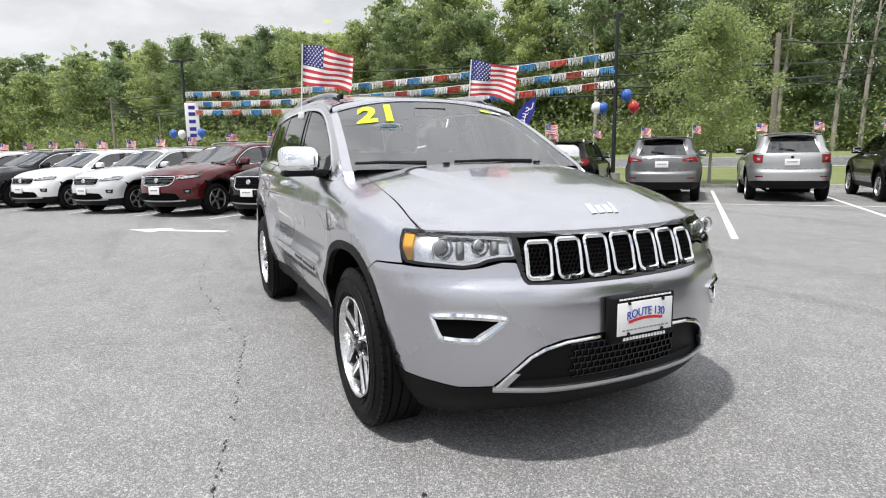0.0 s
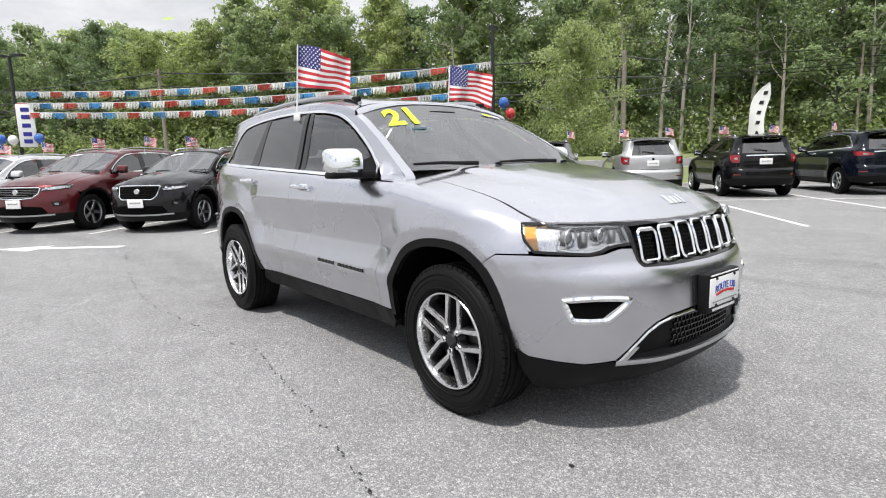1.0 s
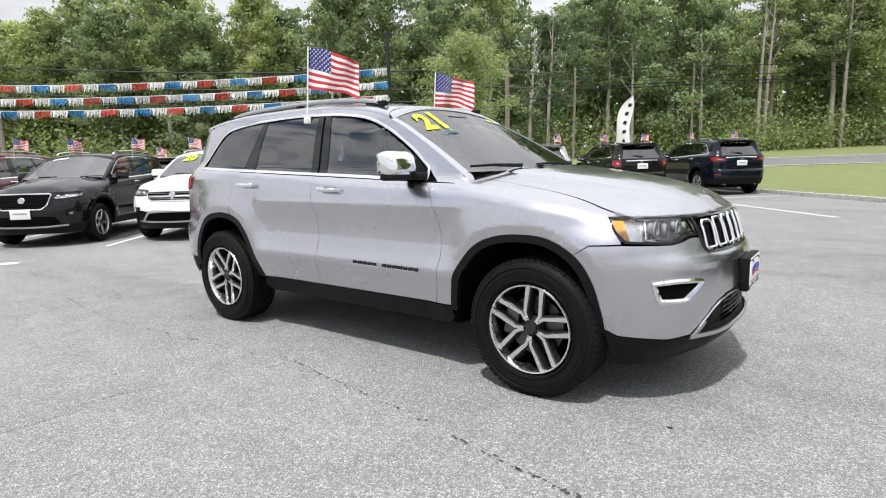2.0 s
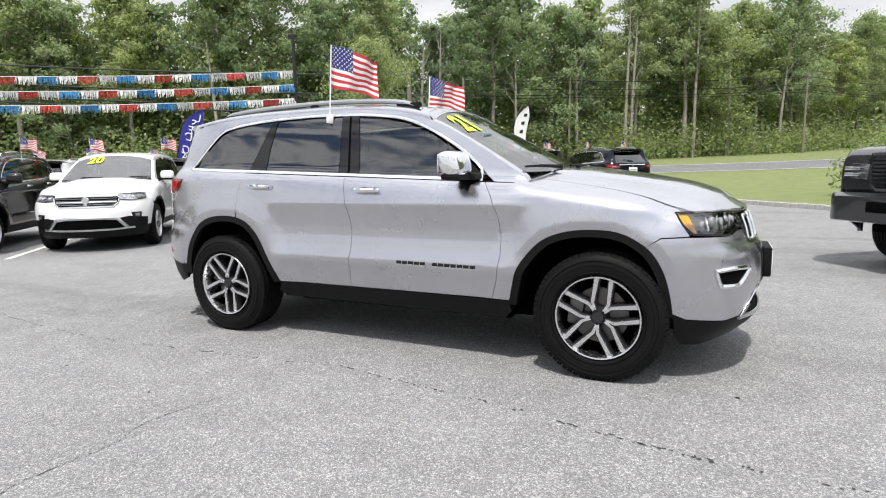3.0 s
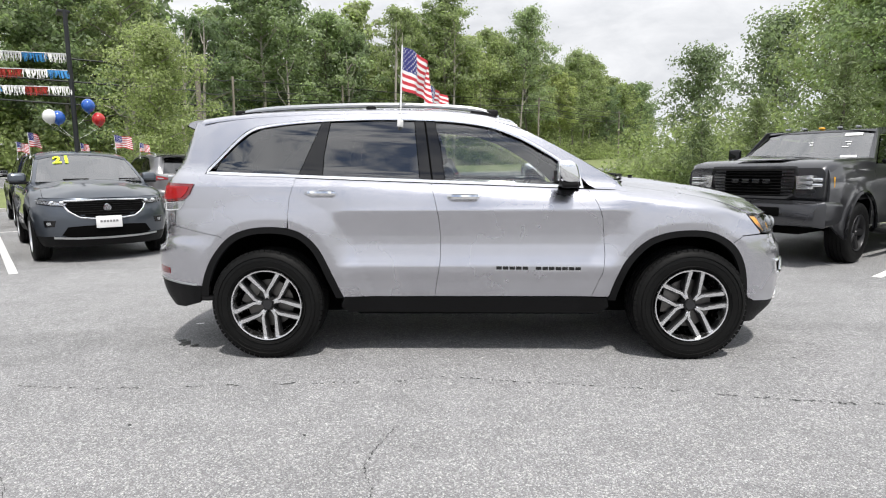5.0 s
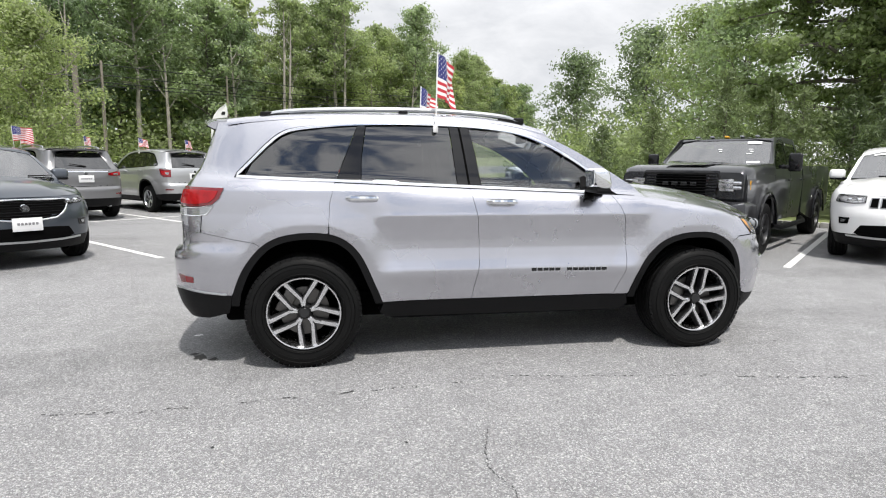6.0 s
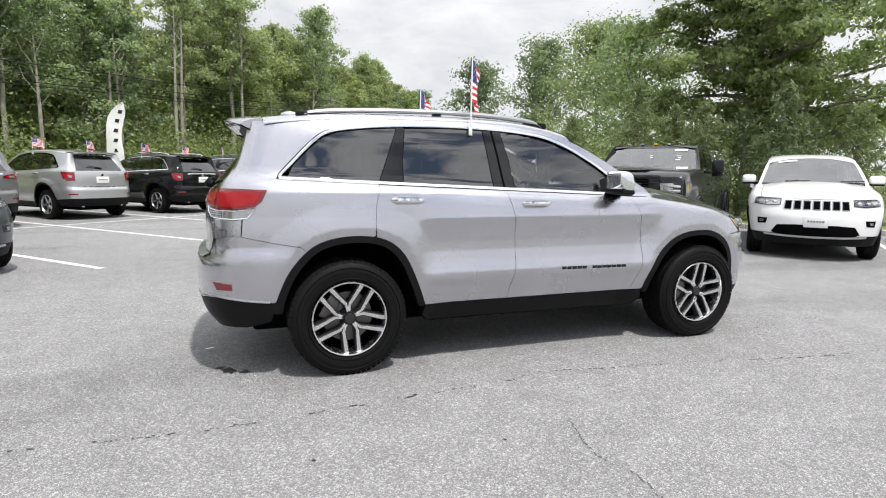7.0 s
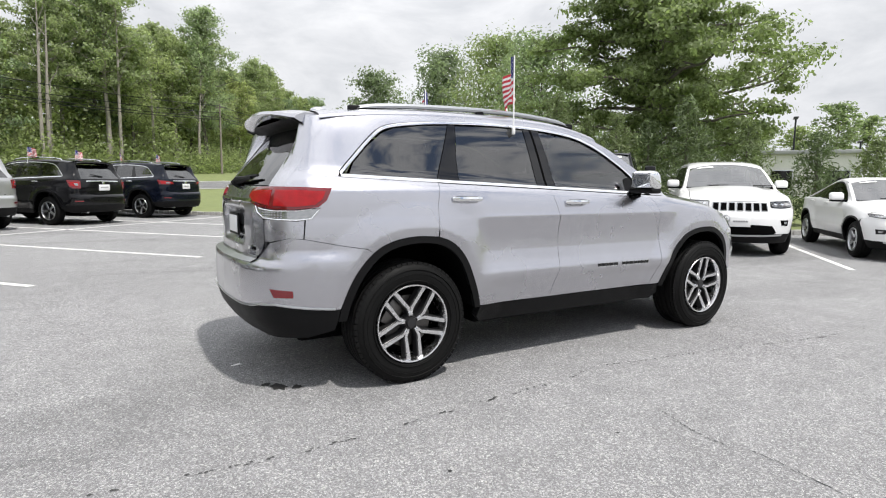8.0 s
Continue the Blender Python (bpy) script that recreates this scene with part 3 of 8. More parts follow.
def wheel(parent, at, sign, r=0.385, w=0.262, rim=0.252, style="twin", fine=True, turn=0.0, face=None):
    """A wheel under its car: tyre > sidewall marks, rim > spokes, nuts, brake disc."""
    m = Matrix.Translation(at) @ (Matrix() if sign < 0 else pose(0, 0, 0, 0, 0, 180)) @ pose(0, 0, 0, 0, turn, 0)
    hub = new("wheel")
    hub.parent, hub.matrix_local = parent, m
    h = w / 2
    seg = 72 if fine else 32
    prof = [(rim, -h + 0.012), (rim + 0.012, -h + 0.002), (rim + 0.045, -h - 0.004), (r - 0.06, -h - 0.006), (r - 0.03, -h + 0.004), (r - 0.012, -h + 0.018), (r - 0.004, -h + 0.032)]
    grooves = []
    for g in (-0.07, -0.025, 0.025, 0.07):
        grooves += [(r, g - 0.006), (r - 0.009, g - 0.004), (r - 0.009, g + 0.004), (r, g + 0.006)]
    prof += grooves + [(a, -b) for a, b in prof[::-1]]
    rows = []
    for k in range(seg):
        a = 2 * math.pi * k / seg
        rows.append([((q - (0.005 if (k % 2 and abs(y) > h - 0.05 and q > r - 0.02) else 0)) * math.cos(a), y, (q - (0.005 if (k % 2 and abs(y) > h - 0.05 and q > r - 0.02) else 0)) * math.sin(a)) for q, y in prof])
    bm = loft(rows, close_u=True)
    if fine:
        for k in range(64):
            a = 2 * math.pi * k / 64
            for y in (-h + 0.038, h - 0.038):
                add_box(bm, (0, 0, 0), (0.020, 0.040, 0.031), m=pose(0, 0, 0, 0, math.degrees(a), 0) @ Matrix.Translation((r - 0.0125, y, 0)) @ pose(0, 0, 0, 0, 0, 12 if y < 0 else -12))
        for rr, hh in ((rim + 0.020, 0.0025), (rim + 0.062, 0.002), (r - 0.045, 0.002)):
            bm = join(bm, lathe([(rr - 0.003, -h - 0.002), (rr, -h - 0.006 - hh), (rr + 0.003, -h - 0.002)], 72))
    part("tyre", bm, RUBBER, hub, smooth=28)
    depth = -h + 0.02
    barrel = [(rim - 0.002, -h + 0.004), (rim - 0.006, -h - 0.002), (rim - 0.014, -h), (rim - 0.022, -h + 0.02), (rim - 0.03, 0.0), (rim - 0.03, h - 0.02)]
    part("rim", lathe(barrel, seg if fine else 24), face or (ALLOY if fine else SATIN), hub, "machined alloy rim")
    bm = bmesh.new()
    add_cyl(bm, (0, depth + 0.075, 0), (0, depth + 0.095, 0), rim * 0.66, seg=40 if fine else 16)
    part("brake_disc", bm, STEEL, hub)
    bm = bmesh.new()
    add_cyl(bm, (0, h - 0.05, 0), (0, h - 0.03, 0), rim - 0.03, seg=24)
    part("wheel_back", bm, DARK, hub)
    if fine:
        bm = bmesh.new()
        add_box(bm, (-rim * 0.55, depth + 0.07, 0.0), (0.09, 0.06, 0.17), bevel=0.015)
        part("caliper", bm, STEEL, hub)
    spokes = 5
    arms = [-1, 1] if style == "twin" else [0]
    wid = 0.0105 if style == "twin" else 0.026
    for i in range(spokes):
        a0 = 2 * math.pi * i / spokes + math.pi / 2
        e, t = Vector((math.cos(a0), 0, math.sin(a0))), Vector((-math.sin(a0), 0, math.cos(a0)))
        bmf, bmb = bmesh.new(), bmesh.new()
        for arm in arms:
            line = [(0.040, 0.024, 0.8), (0.085, 0.046, 0.9), (rim * 0.55, 0.044, 1.0), (rim - 0.010, 0.041, 1.25)] if arm else [(0.04, 0, 1.0), (rim * 0.5, 0, 0.9), (rim - 0.012, 0, 1.15)]
            for bm, ww, y0, y1 in ((bmf, wid, depth - 0.004, depth + 0.005), (bmb, wid * 1.6, depth + 0.005, depth + 0.055)):
                rows = []
                for rr, off, k in line:
                    dip = 0.018 * (1 - rr / rim)
                    c = e * rr + t * off * arm
                    k = ww * k
                    rows.append([c - t * k + Vector((0, y0 + dip, 0)), c + t * k + Vector((0, y0 + dip, 0)), c + t * k * 1.2 + Vector((0, y1 + dip, 0)), c - t * k * 1.2 + Vector((0, y1 + dip, 0))])
                b2 = loft(rows, close_v=True, caps=True)
                me = bpy.data.meshes.new("t")
                b2.to_mesh(me)
                b2.free()
                bm.from_mesh(me)
                bpy.data.meshes.remove(me)
        sp = part("spoke", bmf, face or (ALLOY if fine else SATIN), hub)
        part("spoke_back", bmb, ALLOYGREY, sp, "dark grey spoke side")
        if fine:
            bm = bmesh.new()
            aa = a0 + math.pi / 5
            add_cyl(bm, (0.062 * math.cos(aa), depth + 0.035, 0.062 * math.sin(aa)), (0.062 * math.cos(aa), depth - 0.002, 0.062 * math.sin(aa)), 0.0125, 0.0105, 6)
            part("lug_nut", bm, CHROME, hub)
    bm = bmesh.new()
    add_cyl(bm, (0, depth + 0.06, 0), (0, depth + 0.016, 0), 0.060, 0.040, 24)
    add_cyl(bm, (0, depth + 0.012, 0), (0, depth, 0), 0.036, 0.031, 24)
    part("hub_cap", bm, ALLOYGREY, hub, "dark centre cap")
    return hub


def body(car, S, skin, step=0.04, fine=True, screen=None, frame_trim=CHROME, doors=True, handles=CHROME, lower=PLASTIC, sill_z=0.435, rear_glass=None):
    """Panels, glass and trim that every passenger car here shares."""
    L, side, back = S.line, S.side, S.back
    gp = 0.0015 if fine else 0.003
    vs = 0.016 if fine else 0.05
    marks = [0.25] + [z for z, _ in DOORS if z > 0.25]
    level = []
    for a, b in zip(marks, marks[1:]):
        k = max(1, int(math.ceil((b - a) / (0.017 if fine else 0.06) - 1e-6)))
        level += [a + (b - a) * i / k for i in range(k)]
    def both(name, poly, material, surf=side, label="", **kw):
        kw.setdefault("vstep", vs)
        if kw["vstep"] == vs:
            kw["rows"] = level
        bm = patch(poly, surf, step, true=fine, **kw)
        part(name, mirrored(bm), material, car, label)
        return part(name, bm, material, car, label)
    # inner shell: what shows in the joints
    rows = [[S.side(s, z) - Vector((0, math.copysign(0.02, S.side(s, z).y), 0)) for z in (0.98, 1.05, 1.12, 1.17)] for s in np.linspace(S.sx(0.9), S.sx(-1.9), 30)]
    shell = loft(rows)
    part("inner_shell", mirrored(shell), DARK, car)
    part("inner_shell", shell, DARK, car)
    # arch lines
    af, ar = smooth_line(ARCH_F, 5), smooth_line(ARCH_R, 5)
    cut = lambda line, lo, hi: [p for p in line if lo <= p[0] <= hi]
    belt = lambda x: 1.172 + (0.78 - x) * 0.0415
    fd_front = [(0.79, sill_z), (0.845, 0.60), (0.862, 0.72), (0.86, 0.85), (0.842, 0.98), (0.80, 1.09), (0.745, belt(0.745))]
    bd = [(-0.312, belt(-0.312)), (-0.262, 1.0), (-0.248, 0.85), (-0.25, 0.70), (-0.275, 0.55), (-0.292, sill_z)]
    rd_rear = [(-1.28, 0.919), (-1.282, 1.0), (-1.275, 1.12), (-1.24, belt(-1.24))]
    both("front_door", L(fd_front + bd), skin, gap=gp)
    both("rear_door", L(bd[::-1] + rd_rear[::-1] + cut(ar, -1.275, -0.94)[::-1] + [(-0.93, sill_z)]), skin, gap=gp)
    shx = [x for x in np.linspace(0.93, 1.87, 14)]
    sidecut = [(1.955, 0.768), (1.8, 0.772), (1.5, 0.758), (1.2, 0.735), (1.06, 0.722), (1.005, 0.70), (0.985, 0.66), (1.0, 0.60), (1.06, 0.42), (1.13, 0.2), (1.15, 0.0)]
    ridge = lambda s: float(np.interp(np.interp(abs(s), S.d, S.b[:, 0]), *S.sh))
    def over(s, v):
        """The fender: its side, then over the shoulder on to the hood's surface."""
        t = ridge(s)
        if v <= t:
            return side(s, v)
        e = side(s, t)
        a, b = S.hood(e.x / S.k.x, e.y / S.k.y), S.hood(e.x / S.k.x, (e.y + math.copysign(v - t, -e.y)) / S.k.y)
        return Vector((e.x, b.y, e.z + b.z - a.z))
    ss = np.linspace(S.sx(0.9), S.sx(2.0), 60)
    ee = [S.raw(s, ridge(s)) for s in ss]
    ex, ey = np.array([e[0] for e in ee]), np.array([abs(e[1]) for e in ee])
    def inboard(x, y):
        s = float(np.interp(x, ex, ss))
        return s, ridge(s) + float(np.interp(x, ex, ey)) - y
    fender = L(fd_front + [(0.80, 1.172), (0.93, 1.168)]) + [inboard(0.945, 0.85), inboard(0.945, 0.70)] + [inboard(x, y) for x, y in smooth_line(sidecut[:6], 4)[::-1]] \
        + L([(1.945, 0.997), (1.866, 0.998), (1.900, 0.928), (1.937, 0.868), (1.785, 0.861), (1.708, 0.8085)] + cut(af, 0.91, 1.70)[::-1] + [(0.905, sill_z)])
    bm = patch(fender, over, step, gap=gp, vstep=vs, true=fine)
    part("front_fender", mirrored(bm), skin, car)
    part("front_fender", bm, skin, car)
    top = [(x, float(np.interp(x, *S.re))) for x in np.linspace(0.955, -1.93, 40)]
    ct = [(x, z) for x, z in smooth_line(CHROME_TOP, 4)]
    glass_line = [p for p in ct]
    frame_poly = [(-1.287, 0.925)] + rd_rear[1:] + [(-1.245, belt(-1.245) + 0.004), (-1.6, belt(-1.6) + 0.004), (-1.905, belt(-1.905) + 0.006)] + [(x - 0.012, z + 0.01) for x, z in ct] + [(0.80, 1.176), (0.93, 1.170), (0.99, 1.158), (1.045, 1.150), (1.0, 1.185), (0.97, 1.205)] + top \
        + [(-2.03, 1.52), (-2.12, 1.40), (-2.20, 1.29), (-2.235, 1.225), (-2.06, 1.222), (-2.035, 1.215), (-2.10, 1.05), (-2.11, 0.93), (-1.9, 0.888), (-1.76, 0.866), (-1.722, 0.838)] + cut(ar, -1.70, -1.29)[::-1]
    both("side_frame", L(frame_poly), skin, gap=gp * 0.5)
    # glass
    zb = lambda x: belt(x) + 0.022
    inner = [(x + (0.014 if x < -1.4 else 0.0), z - 0.014) for x, z in ct]
    quarter = [(-1.235, zb(-1.235)), (-1.835, zb(-1.835)), (-1.80, 1.375), (-1.69, 1.483), (-1.59, 1.56), (-1.495, 1.596), (-1.3, 1.622), (-1.085, 1.638), (-1.15, 1.48)]
    rwin = [(-0.395, zb(-0.395)), (-1.06, zb(-1.06)), (-1.055, 1.42), (-1.02, 1.638), (-0.69, 1.648), (-0.435, 1.644), (-0.415, 1.45)]
    fwin = [(0.735, zb(0.735)), (-0.215, zb(-0.215)), (-0.245, 1.45), (-0.285, 1.636), (-0.06, 1.614), (0.12, 1.575), (0.31, 1.497), (0.52, 1.372), (0.66, 1.262)]
    both("quarter_window", L(quarter), TINT, thick=0.0, lift=-0.006, vstep=0.04)
    both("rear_side_window", L(rwin), TINT, thick=0.0, lift=-0.006, vstep=0.04)
    both("front_side_window", L(fwin), CLEAR if fine else TINT, thick=0.0, lift=-0.006, vstep=0.06)
    both("rear_pillar_trim", L([(-1.065, zb(-1.065)), (-1.23, zb(-1.23)), (-1.145, 1.48), (-1.08, 1.641), (-1.025, 1.643), (-1.06, 1.42)]), GLOSSBLACK, lift=-0.003)
    both("middle_pillar_trim", L([(-0.22, zb(-0.22)), (-0.39, zb(-0.39)), (-0.41, 1.45), (-0.43, 1.648), (-0.29, 1.642), (-0.25, 1.45)]), GLOSSBLACK, lift=-0.003)
    if fine:
        both("door_seal", L([(-0.30, zb(-0.30)), (-0.313, zb(-0.313)), (-0.34, 1.45), (-0.368, 1.65), (-0.355, 1.65), (-0.327, 1.45)]), DARK, lift=0.001)
        both("mirror_corner", L([(0.735, zb(0.735)), (0.53, zb(0.53)), (0.53, 1.30), (0.60, 1.318), (0.66, 1.262)]), PLASTIC, lift=-0.002)
    if frame_trim:
        base_line = [(x, belt(x) + 0.012) for x in np.linspace(0.715, -1.885, 30)]
        for sgn in (0, 1):
            bm = ring(L(base_line + ct[:-4]), side, 0.018, 0.005)
            part("window_trim", mirrored(bm) if sgn else bm, frame_trim, car, "bright chrome window trim" if frame_trim is CHROME else "")
    # sill, arch lips
    both("sill", L([(0.90, sill_z - 0.008), (-0.92, sill_z - 0.002), (-0.945, 0.36), (-0.90, 0.315), (0.86, 0.305), (0.915, 0.36)]), lower, thick=0.05)
    for line in (af, ar):
        mid = np.array([1.40 if line is af else -1.43, 0.42])
        inn = [tuple(mid + (np.array(p) - mid) * (0.90, 0.915)) for p in line]
        both("arch_lip", L(line + inn[::-1]), lower, thick=0.03, lift=0.004, vstep=0.03)
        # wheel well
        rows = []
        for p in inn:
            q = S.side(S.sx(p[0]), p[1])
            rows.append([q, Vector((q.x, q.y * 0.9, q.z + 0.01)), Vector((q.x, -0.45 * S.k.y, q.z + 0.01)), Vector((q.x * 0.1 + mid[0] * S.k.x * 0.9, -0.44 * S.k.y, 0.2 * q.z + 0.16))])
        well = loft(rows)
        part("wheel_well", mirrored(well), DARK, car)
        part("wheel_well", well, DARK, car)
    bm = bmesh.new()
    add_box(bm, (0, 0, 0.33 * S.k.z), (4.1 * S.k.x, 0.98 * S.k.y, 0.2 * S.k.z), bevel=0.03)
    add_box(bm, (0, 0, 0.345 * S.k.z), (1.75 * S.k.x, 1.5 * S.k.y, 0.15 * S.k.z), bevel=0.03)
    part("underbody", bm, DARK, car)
    # hood, cowl, fender tops
    nose_line = smooth_line([(1.955, 0.768), (2.05, 0.66), (2.125, 0.52), (2.185, 0.36), (2.222, 0.2), (2.235, 0.0)], 5)
    half = nose_line[::-1] + sidecut[1:]
    hood_poly = half + [(x, -y) for x, y in half[::-1][1:-1]]
    part("hood", patch(hood_poly, S.hood, 0.022 if fine else step, gap=gp, thick=0.02, true=fine), skin, car)
    cowl = [(0.93, 0.72), (0.985, 0.665), (1.0, 0.60), (1.06, 0.42), (1.13, 0.2), (1.15, 0.0)]
    cowl = cowl + [(x, -y) for x, y in cowl[::-1][1:]] + [(0.80, -0.6), (0.95, -0.3), (1.0, 0), (0.95, 0.3), (0.80, 0.6)]
    part("cowl", patch(cowl, lambda x, y: S.hood(x, y) - Vector((0, 0, 0.012)), 0.08, thick=0.0), PLASTIC, car)
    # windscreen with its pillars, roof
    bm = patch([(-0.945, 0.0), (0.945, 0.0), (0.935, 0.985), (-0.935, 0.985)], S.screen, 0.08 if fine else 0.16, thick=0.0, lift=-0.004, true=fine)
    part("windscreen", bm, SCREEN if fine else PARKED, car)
    for sg in (-1, 1):
        bm = patch([(sg * 0.94, -0.06), (sg * 1.0, -0.06), (sg * 1.0, 1.0), (sg * 0.93, 1.0)], lambda u, v: S.screen(u, v) - Vector((0, 0, 9.0 * min(v, 0.0) ** 2)), 0.04, thick=0.01, true=fine)
        part("front_pillar", bm, skin, car)
    bm = patch([(-0.935, 0.972), (0.935, 0.972), (0.935, 1.01), (-0.935, 1.01)], S.screen, 0.05, thick=0.008, lift=0.001)
    part("screen_band", bm, skin, car)
    lip = []
    for u in np.linspace(-0.97, 0.97, 25):
        v = math.copysign(math.asin(min(abs(u) ** 1.25, 1.0)) * 2 / math.pi, u)
        a, b = S.screen(u, 0.99), S.roof(0.26, v)
        lip.append([a + Vector((0, 0, 0.002)), a.lerp(b, 0.5) + Vector((0.006, 0, 0.008)), b + Vector((0, 0, 0.0015))])
    part("roof_lip", loft(lip), skin, car)
    xs, vv = np.linspace(0.30, -1.95, 36 if fine else 16), np.linspace(-1, 1, 33 if fine else 15)
    part("roof", loft([[S.roof(x, v) for v in vv] for x in xs]), skin, car)
    if fine:
        part("headliner", loft([[S.roof(x, v) - Vector((0, 0, 0.035)) for v in np.linspace(-0.95, 0.95, 9)] for x in np.linspace(0.2, -1.85, 9)]), TRIMGREY, car)
    # rear window
    rs = S.rs
    bw = [(rs(0.62), 1.235), (rs(0.60), 1.43), (rs(0.55), 1.605), (-rs(0.55), 1.605), (-rs(0.60), 1.43), (-rs(0.62), 1.235)]
    part("back_window", patch(bw, back, 0.08, thick=0.0, lift=-0.004), TINT, car)
    for sg in (-1, 1):
        dp = [(sg * rs(0.625), 1.225), (sg * S.rx(-2.235), 1.225), (sg * S.rx(-2.20), 1.29), (sg * S.rx(-2.12), 1.40), (sg * S.rx(-2.03), 1.52), (sg * S.rx(-1.918), 1.652), (sg * rs(0.56), 1.66), (sg * rs(0.605), 1.43)]
        part("rear_pillar", patch(dp, back, 0.05, gap=0, thick=0.012, true=fine), skin, car)


def handle(car, x, z, S, material):
    for sg in (-1, 1):
        p = S.side(S.sx(x), z)
        bm = bmesh.new()
        add_sphere(bm, (p.x - 0.005, p.y + 0.006, p.z - 0.010), (0.052, 0.012, 0.026), u=16, v=10)
        bm = join(tube([(p.x - 0.105, p.y - 0.004, p.z), (p.x - 0.08, p.y - 0.036, p.z + 0.002), (p.x + 0.06, p.y - 0.038, p.z + 0.001), (p.x + 0.095, p.y - 0.02, p.z)], [0.014, 0.019, 0.0185, 0.017], 8), bm)
        part("door_handle", bm if sg < 0 else mirrored(bm), material, car, "chrome door handle" if material is CHROME else "")


def mirror(car, S, cap, at=(0.60, 0.985, 1.285), chrome_label=""):
    for sg in (-1, 1):
        x, y, z = at[0] * S.k.x, at[1] * S.k.y, at[2] * S.k.z
        bm = bmesh.new()
        add_box(bm, (x, -y, z + 0.005), (0.13, 0.235, 0.155), m=None, bevel=0.05, seg=4)
        for v in bm.verts:
            f = (v.co.z - z) / 0.08
            v.co.x -= 0.02 * f + 0.10 * (-(v.co.y) - y + 0.1) * 0.9
        low = bmesh.new()
        add_box(low, (x + 0.008, -y + 0.02, z - 0.075), (0.115, 0.25, 0.04), bevel=0.018)
        add_box(low, (x + 0.05, -y + 0.14, z - 0.075), (0.09, 0.13, 0.045), bevel=0.015)
        for v in low.verts:
            v.co.x -= 0.09 * (-(v.co.y) - y + 0.1)
        mr = bmesh.new()
        add_box(mr, (x - 0.066, -y, z + 0.008), (0.008, 0.19, 0.115), bevel=0.003)
        for v in mr.verts:
            v.co.x -= 0.09 * (-(v.co.y) - y + 0.1)
        for nm, b, m in (("mirror_cap", bm, cap), ("mirror_base", low, PLASTIC), ("mirror_glass", mr, CHROME)):
            part(nm, b if sg < 0 else mirrored(b), m, car)


# ---- the silver car in the middle ----
def hero():
    car = empty("silver_suv", Matrix(), "silver metallic mid-size suv with chrome trim standing on the asphalt", "car")
    S = Shape()
    side, back, L, fs, rs = S.side, S.back, S.line, S.fs, S.rs
    body(car, S, SILVER, 0.035)
    for x in (1.458, -1.458):
        for sg in (-1, 1):
            wheel(car, (x, sg * 0.815, 0.383), sg, turn=8 if x > 0 else 31)
    handle(car, -0.09, 1.128, S, CHROME)
    handle(car, -1.055, 1.155, S, CHROME)
    mirror(car, S, CHROME)
    both = lambda name, poly, m, surf, label="", **kw: (part(name, patch(poly, surf, 0.03, **kw), m, car, label), part(name, patch([(-s, z) for s, z in poly], surf, 0.03, **kw), m, car, label))
    # front bumper skin, with its openings left out
    low = [(fs(0.60), 0.385), (fs(0.545), 0.44), (fs(0.475), 0.513), (fs(0.42), 0.548), (fs(0.34), 0.572), (fs(0.2), 0.583), (0.0, 0.587)]
    upper = [(S.sx(1.785), 0.857), (S.sx(1.93), 0.862), (fs(0.80), 0.858), (fs(0.70), 0.852), (fs(0.64), 0.858), (fs(0.56), 0.878), (fs(0.51), 0.875), (fs(0.487), 0.81), (fs(0.47), 0.793), (fs(0.3), 0.787), (0.0, 0.785)]
    arch = [(1.708, 0.8085)] + [p for p in smooth_line(ARCH_F, 5) if p[0] > 1.715 and p[1] > 0.43]
    whole = upper + [(-a, z) for a, z in upper[::-1][1:]] + [(-a, z) for a, z in L(arch)] + [(-a, z) for a, z in (L([(1.862, 0.43), (1.93, 0.40)]) + [(fs(0.80), 0.385), (fs(0.72), 0.375)])] \
        + [(-a, z) for a, z in low] + low[::-1][1:] + [(fs(0.72), 0.375), (fs(0.80), 0.385)] + L([(1.93, 0.40), (1.862, 0.43)]) + L(arch[::-1])
    part("front_bumper", patch(whole, side, 0.03, gap=0.0008, thick=0.03, vstep=0.02, true=True), SILVER, car)
    # black chin and lower opening
    chin_top = [(S.sx(1.862), 0.425), (S.sx(1.93), 0.394), (fs(0.80), 0.379), (fs(0.72), 0.369), (fs(0.60), 0.379)] + [(a, z - 0.006) for a, z in low[1:]]
    chin_bot = [(0.0, 0.262), (fs(0.5), 0.25), (fs(0.70), 0.232), (fs(0.80), 0.225), (S.sx(1.93), 0.232), (S.sx(1.885), 0.30)]
    chin = chin_top + [(-a, z) for a, z in chin_top[::-1][1:]] + [(-a, z) for a, z in chin_bot[::-1]] + chin_bot[1:]
    recess = lambda s, z: side(s, z) - Vector((0.045 * max(0.0, 1 - (abs(s) / 0.62) ** 6) * sstep(0.36, 0.40, z), 0, 0))
    part("lower_fascia", patch(chin, recess, 0.03, thick=0.02, vstep=0.02), PLASTIC, car)
    trap = [(fs(0.592), 0.372), (fs(0.535), 0.437), (fs(0.462), 0.509), (fs(0.405), 0.541), (fs(0.32), 0.561), (fs(0.175), 0.569)]
    for sg in (1, -1):
        part("chrome_strip", ring([(sg * a, z) for a, z in trap], side, 0.013, 0.008, closed=False), CHROME, car, "chrome lower grille strip")
    bot = [(a, z) for a, z in [(fs(0.60), 0.372), (fs(0.4), 0.366), (fs(0.2), 0.364), (0.0, 0.363)]]
    part("chrome_strip", ring(bot + [(-a, z) for a, z in bot[::-1][1:]], side, 0.024, 0.012, closed=False), SATIN, car, "satin chrome lower lip")
